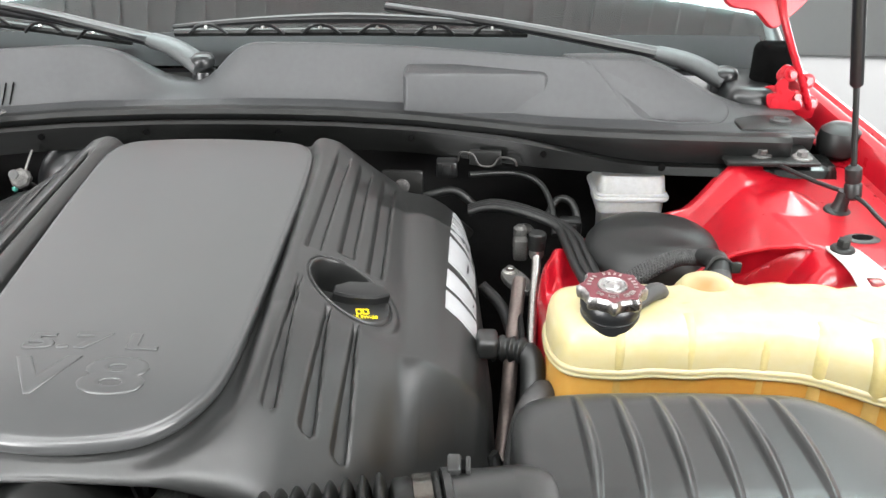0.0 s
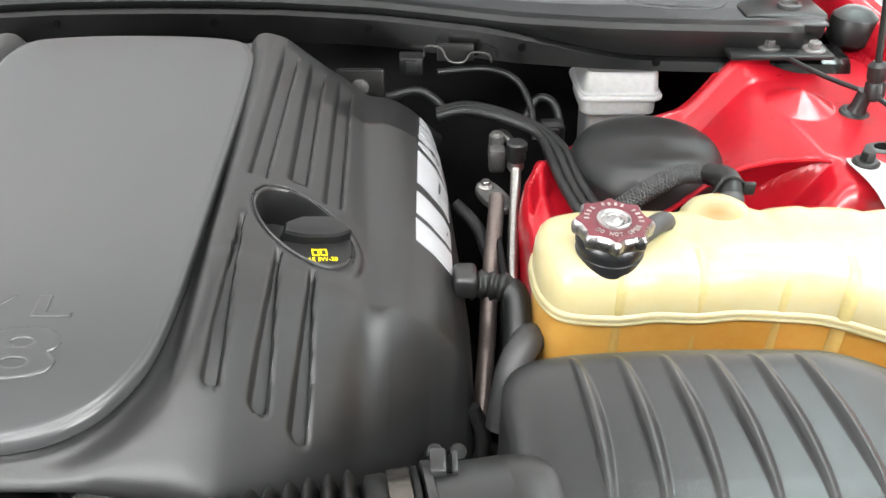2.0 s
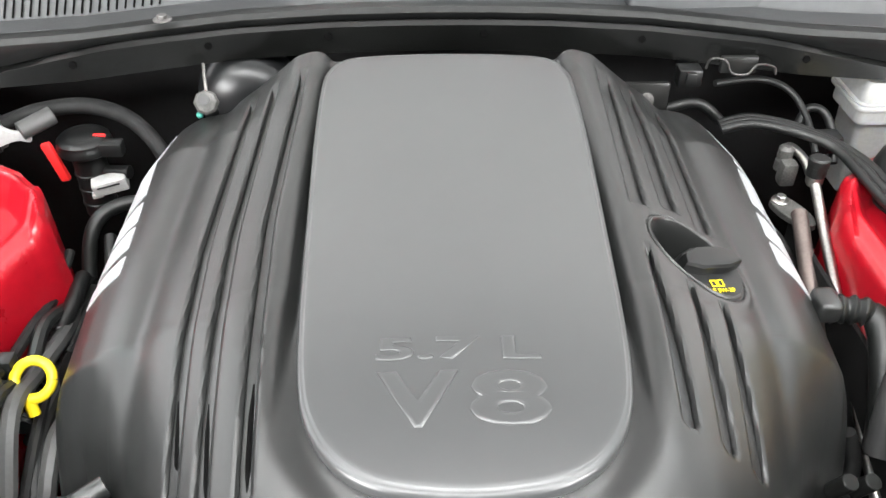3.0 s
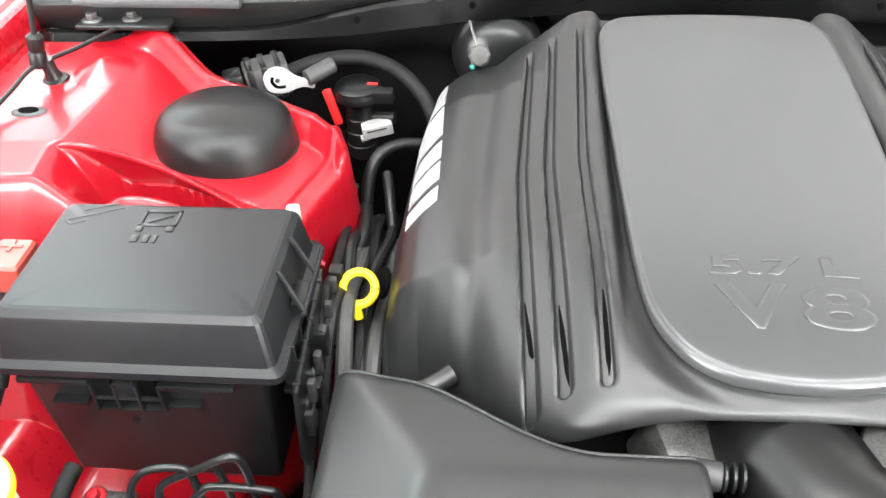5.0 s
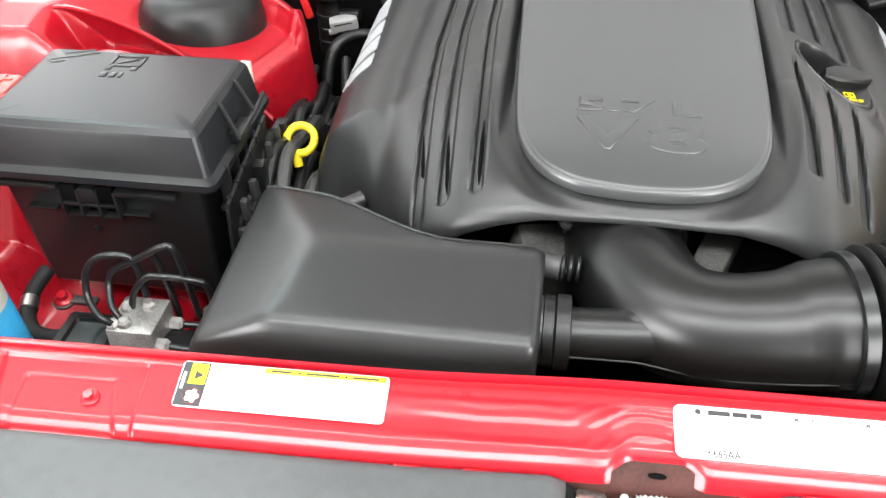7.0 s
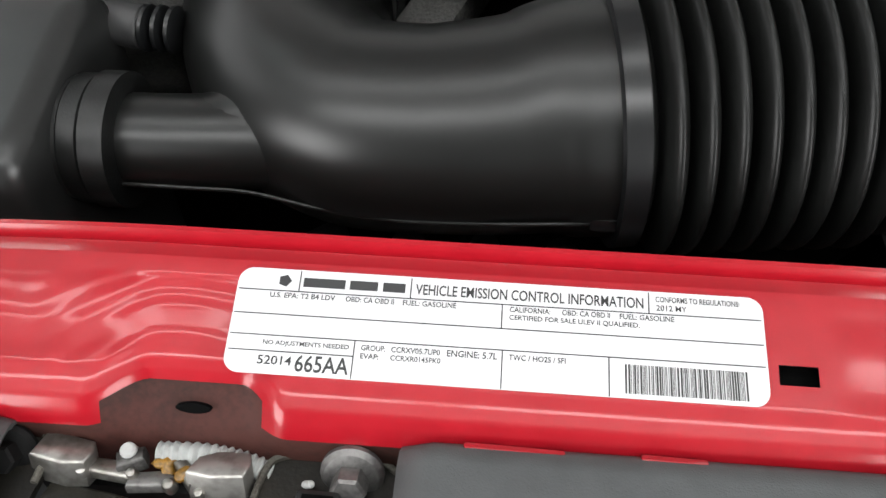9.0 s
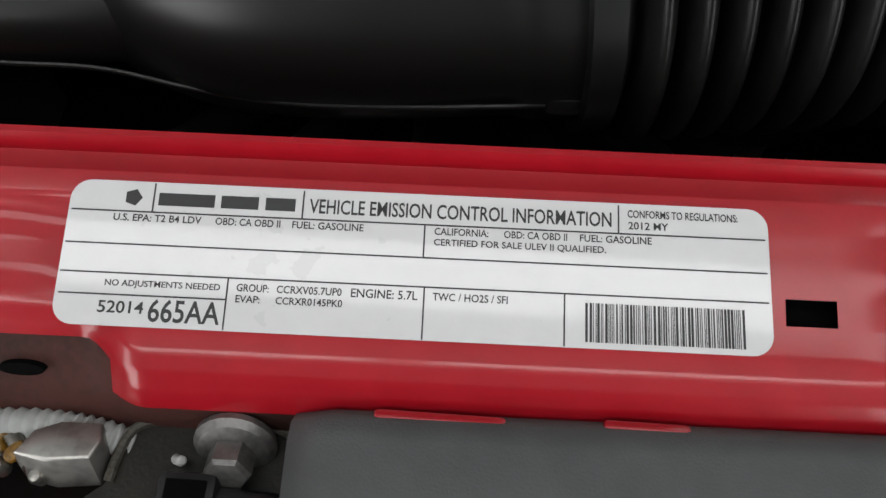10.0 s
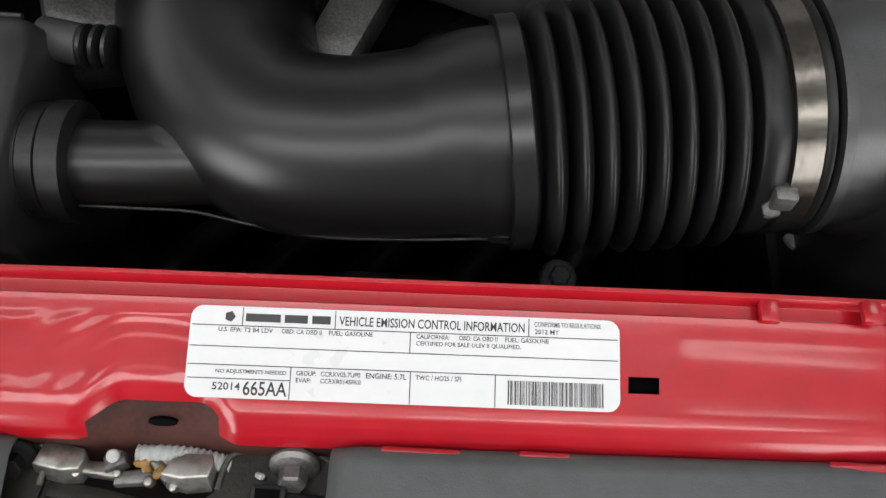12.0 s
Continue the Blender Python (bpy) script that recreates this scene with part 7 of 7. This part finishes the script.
part("yellow_band", flat(wm, 0.40 * WW, 0.86 * WH, 0.985 * WW, 0.985 * WH, 0.0001, 0.0002), YELLOWINK, warn)
for a, b in ((0.43, 0.53), (0.56, 0.575), (0.60, 0.76), (0.785, 0.80), (0.82, 0.95)):
    part("print_bar", flat(wm, a * WW, 0.895 * WH, b * WW, 0.945 * WH, 0.0002, 0.0003), INK, warn)
for a, b, y in ((0.20, 0.36, 0.90), (0.43, 0.93, 0.74), (0.43, 0.80, 0.66), (0.20, 0.25, 0.45), (0.43, 0.90, 0.52), (0.43, 0.85, 0.44), (0.43, 0.92, 0.30), (0.43, 0.78, 0.22)):
    part("print_bar", flat(wm, a * WW, (y - 0.014) * WH, b * WW, (y + 0.014) * WH, 0.0001, 0.0002), GREYINK, warn)

# ---- grille shrouds and hood latch in front of the crossmember ----
def shroud(x0, x1, label):
    s = thing("grille_shroud", label, "shroud", ((x0 + x1) / 2, 0.2, 0.95))
    n = 60
    verts = []
    rows = [(0.2672, 0.93), (0.2672, 0.985), (0.2665, 0.9885), (0.2645, 0.9905), (0.260, 0.9912), (0.20, 0.981), (0.13, 0.955), (0.06, 0.91), (0.05, 0.86)]
    for k in range(n + 1):
        x = x0 + (x1 - x0) * k / n
        e = max(0.0, 1 - min(x - x0, x1 - x) / 0.008)
        for y, z in rows:
            verts.append((x, float(rail_y(x, min(y, 0.27))) + 0, z - 0.005 * e * e + rail_z(x)))
    sheet("skin", verts, grid_faces(n + 1, len(rows)), SHROUD, s, "", 40, thick=0.003)
    part("end_wall", box((x0 - 0.0005 if x0 > -0.3 else x1 - 0.0025, 0.10, 0.86), (x0 + 0.0025 if x0 > -0.3 else x1 + 0.0005, 0.262, 0.958), 0.001), SHROUD, s)
    for k in range(3):
        part("stiffener", box((x0 + 0.1 + 0.2 * k, 0.10, 0.90), (x0 + 0.103 + 0.2 * k, 0.24, 0.95), 0.001), SHROUD, s)
    return s


sh_l = shroud(-1.03, -0.339, "grey plastic shroud between grille and crossmember")
sh_r = shroud(-0.1985, 0.46, "grey plastic shroud beside the hood latch")
for sx0, sx1 in ((-0.178, -0.143), (-0.118, -0.095), (0.02, 0.09), (-0.41, -0.375), (-0.46, -0.44)):
    part("red_tab", box((sx0, float(rail_y(sx0, 0.2655)), 0.984 + rail_z(sx0)), (sx1, float(rail_y(sx0, 0.2695)), 0.9925 + rail_z(sx0)), 0.0015), RED, rail, "red tab over the shroud edge")

latch = thing("hood_latch", "greasy black steel hood latch with bright levers", "latch", (-0.27, 0.24, 0.9))
part("back_plate", box((-0.352, 0.258, 0.86), (-0.200, 0.262, 0.950), 0.001), SHADEGRIME, latch, "grimy black mounting plate")
edge_pts = [(-0.250, 0.250), (-0.2485, 0.2600), (-0.2455, 0.2655), (-0.238, 0.2680), (-0.222, 0.2688), (-0.208, 0.2680), (-0.2010, 0.2650)]
bm = loft(smooth_outline([(-0.266, 0.205), (-0.262, 0.236), (-0.254, 0.246)] + edge_pts + [(-0.200, 0.255), (-0.200, 0.205)], 4), [(0, 0.9665), (0, 0.9700), (0.0006, 0.9705)])
pr = part("plate_right", bm, OILY, latch, "oily black bracket with dusty edges")
part("plate_lip", tube([(x, y, 0.9712) for x, y in edge_pts], 0.0014, 8, 6, flat=1.4), DUST, pr, "dusty raised lip")
hex_bolt((-0.2165, 0.2630, 0.9735), (0.02, -0.90, 0.40), 0.0066, 0.0125, "bolt", DULLSTEEL, pr)
bm = loft(smooth_outline([(-0.352, 0.205), (-0.352, 0.262), (-0.342, 0.2670), (-0.331, 0.2665), (-0.327, 0.258), (-0.328, 0.240), (-0.334, 0.205)], 4), [(0, 0.969), (0, 0.9725), (0.0005, 0.973)])
pl = part("plate_left", bm, OILY, latch, "worn black bracket")
part("plate_lip", tube([(x, y, 0.9740) for x, y in ((-0.350, 0.2640), (-0.342, 0.2668), (-0.332, 0.2664), (-0.3275, 0.2590), (-0.3275, 0.2470))], 0.0013, 8, 6, flat=1.4), DUST, pl, "dusty raised lip")
hex_bolt((-0.340, 0.2585, 0.9735), (0, -0.75, 0.66), 0.0058, 0.010, "bolt", SHADEGRIME, pl)


def lobe(name, outline, z0, z1, mat, label="", turn=0, at=(0, 0), lean=0):
    """A flat forged latch piece with rounded edges."""
    m = pose(at[0], at[1], 0, 0, 0, turn) @ pose(0, 0, z0, lean)
    h = z1 - z0
    part(name, loft(outline, [(0.0006, 0), (0, 0.0006), (0, h - 0.0010), (0.0004, h - 0.0003), (0.0010, h)], m), mat, latch, label, 40)


lobe("fork", [(-0.0110, -0.0060), (0.0020, -0.0070), (0.0095, -0.0050), (0.0105, 0.0010), (0.0080, 0.0055), (-0.0050, 0.0062), (-0.0105, 0.0045)], 0.966, 0.979, WORN, "worn steel fork", -6, (-0.3195, 0.2555), -18)
lobe("catch", [(-0.0120, -0.0045), (-0.0030, -0.0070), (0.0085, -0.0062), (0.0105, -0.0005), (0.0090, 0.0052), (-0.0020, 0.0058), (-0.0090, 0.0030)], 0.966, 0.980, WORN, "worn steel catch", 4, (-0.2615, 0.2545), -18)
lobe("link", [(-0.0080, -0.0032), (0.0080, -0.0036), (0.0085, 0.0020), (0.0020, 0.0034), (-0.0080, 0.0030)], 0.969, 0.974, WORN, "pale steel link", -4, (-0.3030, 0.2550), -12)
lobe("link", [(-0.0085, -0.0030), (0.0070, -0.0034), (0.0090, 0.0005), (0.0040, 0.0034), (-0.0080, 0.0030)], 0.968, 0.973, DULLSTEEL, "dull steel link", 8, (-0.2875, 0.2525), -10)
lobe("pawl", [(-0.0050, -0.0030), (0.0050, -0.0036), (0.0062, 0.0020), (-0.0040, 0.0040)], 0.970, 0.977, DULLSTEEL, "", 30, (-0.2960, 0.2580), -10)
lobe("pawl", [(-0.0060, -0.0022), (0.0055, -0.0030), (0.0062, 0.0020), (-0.0050, 0.0024)], 0.969, 0.975, WORN, "", -42, (-0.2755, 0.2560), -10)
lobe("arm", [(-0.0230, -0.0040), (0.0, -0.0062), (0.0190, -0.0045), (0.0205, 0.0020), (0.0, 0.0040), (-0.0220, 0.0042)], 0.962, 0.969, OILY, "oily black arm", -5, (-0.3030, 0.2440), -8)
lobe("arm", [(-0.0150, -0.0030), (0.0160, -0.0040), (0.0170, 0.0025), (-0.0150, 0.0040)], 0.960, 0.966, OILY, "", 12, (-0.2650, 0.2400), 6)
part("hook_rod", tube([(-0.338, 0.2300, 0.965), (-0.318, 0.2340, 0.970), (-0.296, 0.2330, 0.971), (-0.276, 0.2350, 0.970), (-0.262, 0.2320, 0.966), (-0.255, 0.2250, 0.962)], 0.0022, 10), BLACKSTEEL, latch, "black hooked release rod")
for px, py, pz, rr in ((-0.3120, 0.2535, 0.974, 0.0024), (-0.2945, 0.2545, 0.973, 0.0022), (-0.2805, 0.2520, 0.972, 0.0026), (-0.2690, 0.2500, 0.972, 0.0022), (-0.2905, 0.2425, 0.968, 0.0024)):
    part("rivet", lathe((px, py, pz - 0.003), (px, py - 0.004, 1.0), [(rr, 0), (rr, 0.004), (rr * 0.7, 0.0055), (rr * 0.3, 0.0058)], 14), WORN, latch)
part("white_pin", cyl((-0.2965, 0.2620, 0.970), (-0.2970, 0.2605, 0.9790), 0.0030, 14), WHITE, latch, "white plastic pin")
part("grease", lathe((-0.2835, 0.2590, 0.972), (-0.28, 0.25, 1.0), [(0.0042, 0), (0.0036, 0.0014), (0.0020, 0.0022), (0.0006, 0.0025)], 18, lobes=lambda a: 1 + 0.32 * math.sin(3 * a) + 0.12 * math.sin(5 * a)), GREASE, latch, "amber grease smear")
part("grease", lathe((-0.2760, 0.2555, 0.974), (-0.276, 0.25, 1.0), [(0.0030, 0), (0.0026, 0.0012), (0.0008, 0.002)], 14, lobes=lambda a: 1 + 0.25 * math.sin(2 * a)), GREASE, latch, "amber grease smear")
part("conduit", tube([(-0.288, 0.2635, 0.971), (-0.272, 0.2640, 0.972), (-0.258, 0.2630, 0.971), (-0.247, 0.2615, 0.967)], lambda t: 0.0044 + 0.0005 * math.sin(t * 92), 16, 30), SPRING, latch, "grey corrugated cable conduit")
part("cable_end", cyl((-0.226, 0.2465, 0.9735), (-0.199, 0.2450, 0.9735), 0.0042, 18), PLASTIC, latch)
part("cable_barrel", box((-0.2340, 0.2400, 0.9690), (-0.2180, 0.2525, 0.9800), 0.0022, 2), PLASTIC, latch, "black cable fitting")
part("barrel_window", box((-0.2315, 0.2425, 0.9795), (-0.2205, 0.2500, 0.9806), 0.0003), VOID, latch)
part("white_pin", cyl((-0.2335, 0.2578, 0.9695), (-0.2300, 0.2560, 0.9745), 0.0015, 10), WHITE, latch)

# fan motor fixings deep behind the crossmember
for bx, by, bz in ((-0.085, 0.401, 0.900), (0.094, 0.398, 0.905)):
    fb = thing("shroud_fixing", "dull flanged bolt on the fan shroud", "bolt", (bx, by, bz))
    hex_bolt((bx, by, bz - 0.006), (0, -0.3, 1), 0.0065, 0.014, "bolt", PALEMETAL, fb)
    part("boss", cyl((bx, by, bz - 0.05), (bx, by, bz - 0.005), 0.012, 18), PLASTIC, fb)
fbk = thing("shroud_bracket", "dull grey bracket under the air filter neck", "bracket", (0.10, 0.42, 0.89))
part("plate", loft(smooth_outline([(0.062, 0.442), (0.068, 0.424), (0.082, 0.416), (0.086, 0.398), (0.092, 0.388), (0.102, 0.390), (0.106, 0.406), (0.15, 0.415), (0.15, 0.450)], 4), [(0, 0.895), (0, 0.8985), (0.0006, 0.899)]), PALEMETAL, fbk)
for k in range(5):
    hose("radiator_pipe", "grimy hose deep behind the crossmember", [(-0.36 + 0.05 * k, 0.37, 0.86 - 0.01 * k), (-0.33 + 0.06 * k, 0.40, 0.87), (-0.30 + 0.06 * k, 0.45, 0.85), (-0.28 + 0.05 * k, 0.50, 0.82)], 0.010, RUBBER)
part("pedestal", box((-0.215, 0.365, 0.86), (-0.150, 0.395, 0.905), 0.006), DULLSTEEL, eng, "grimy bracket behind the crossmember")
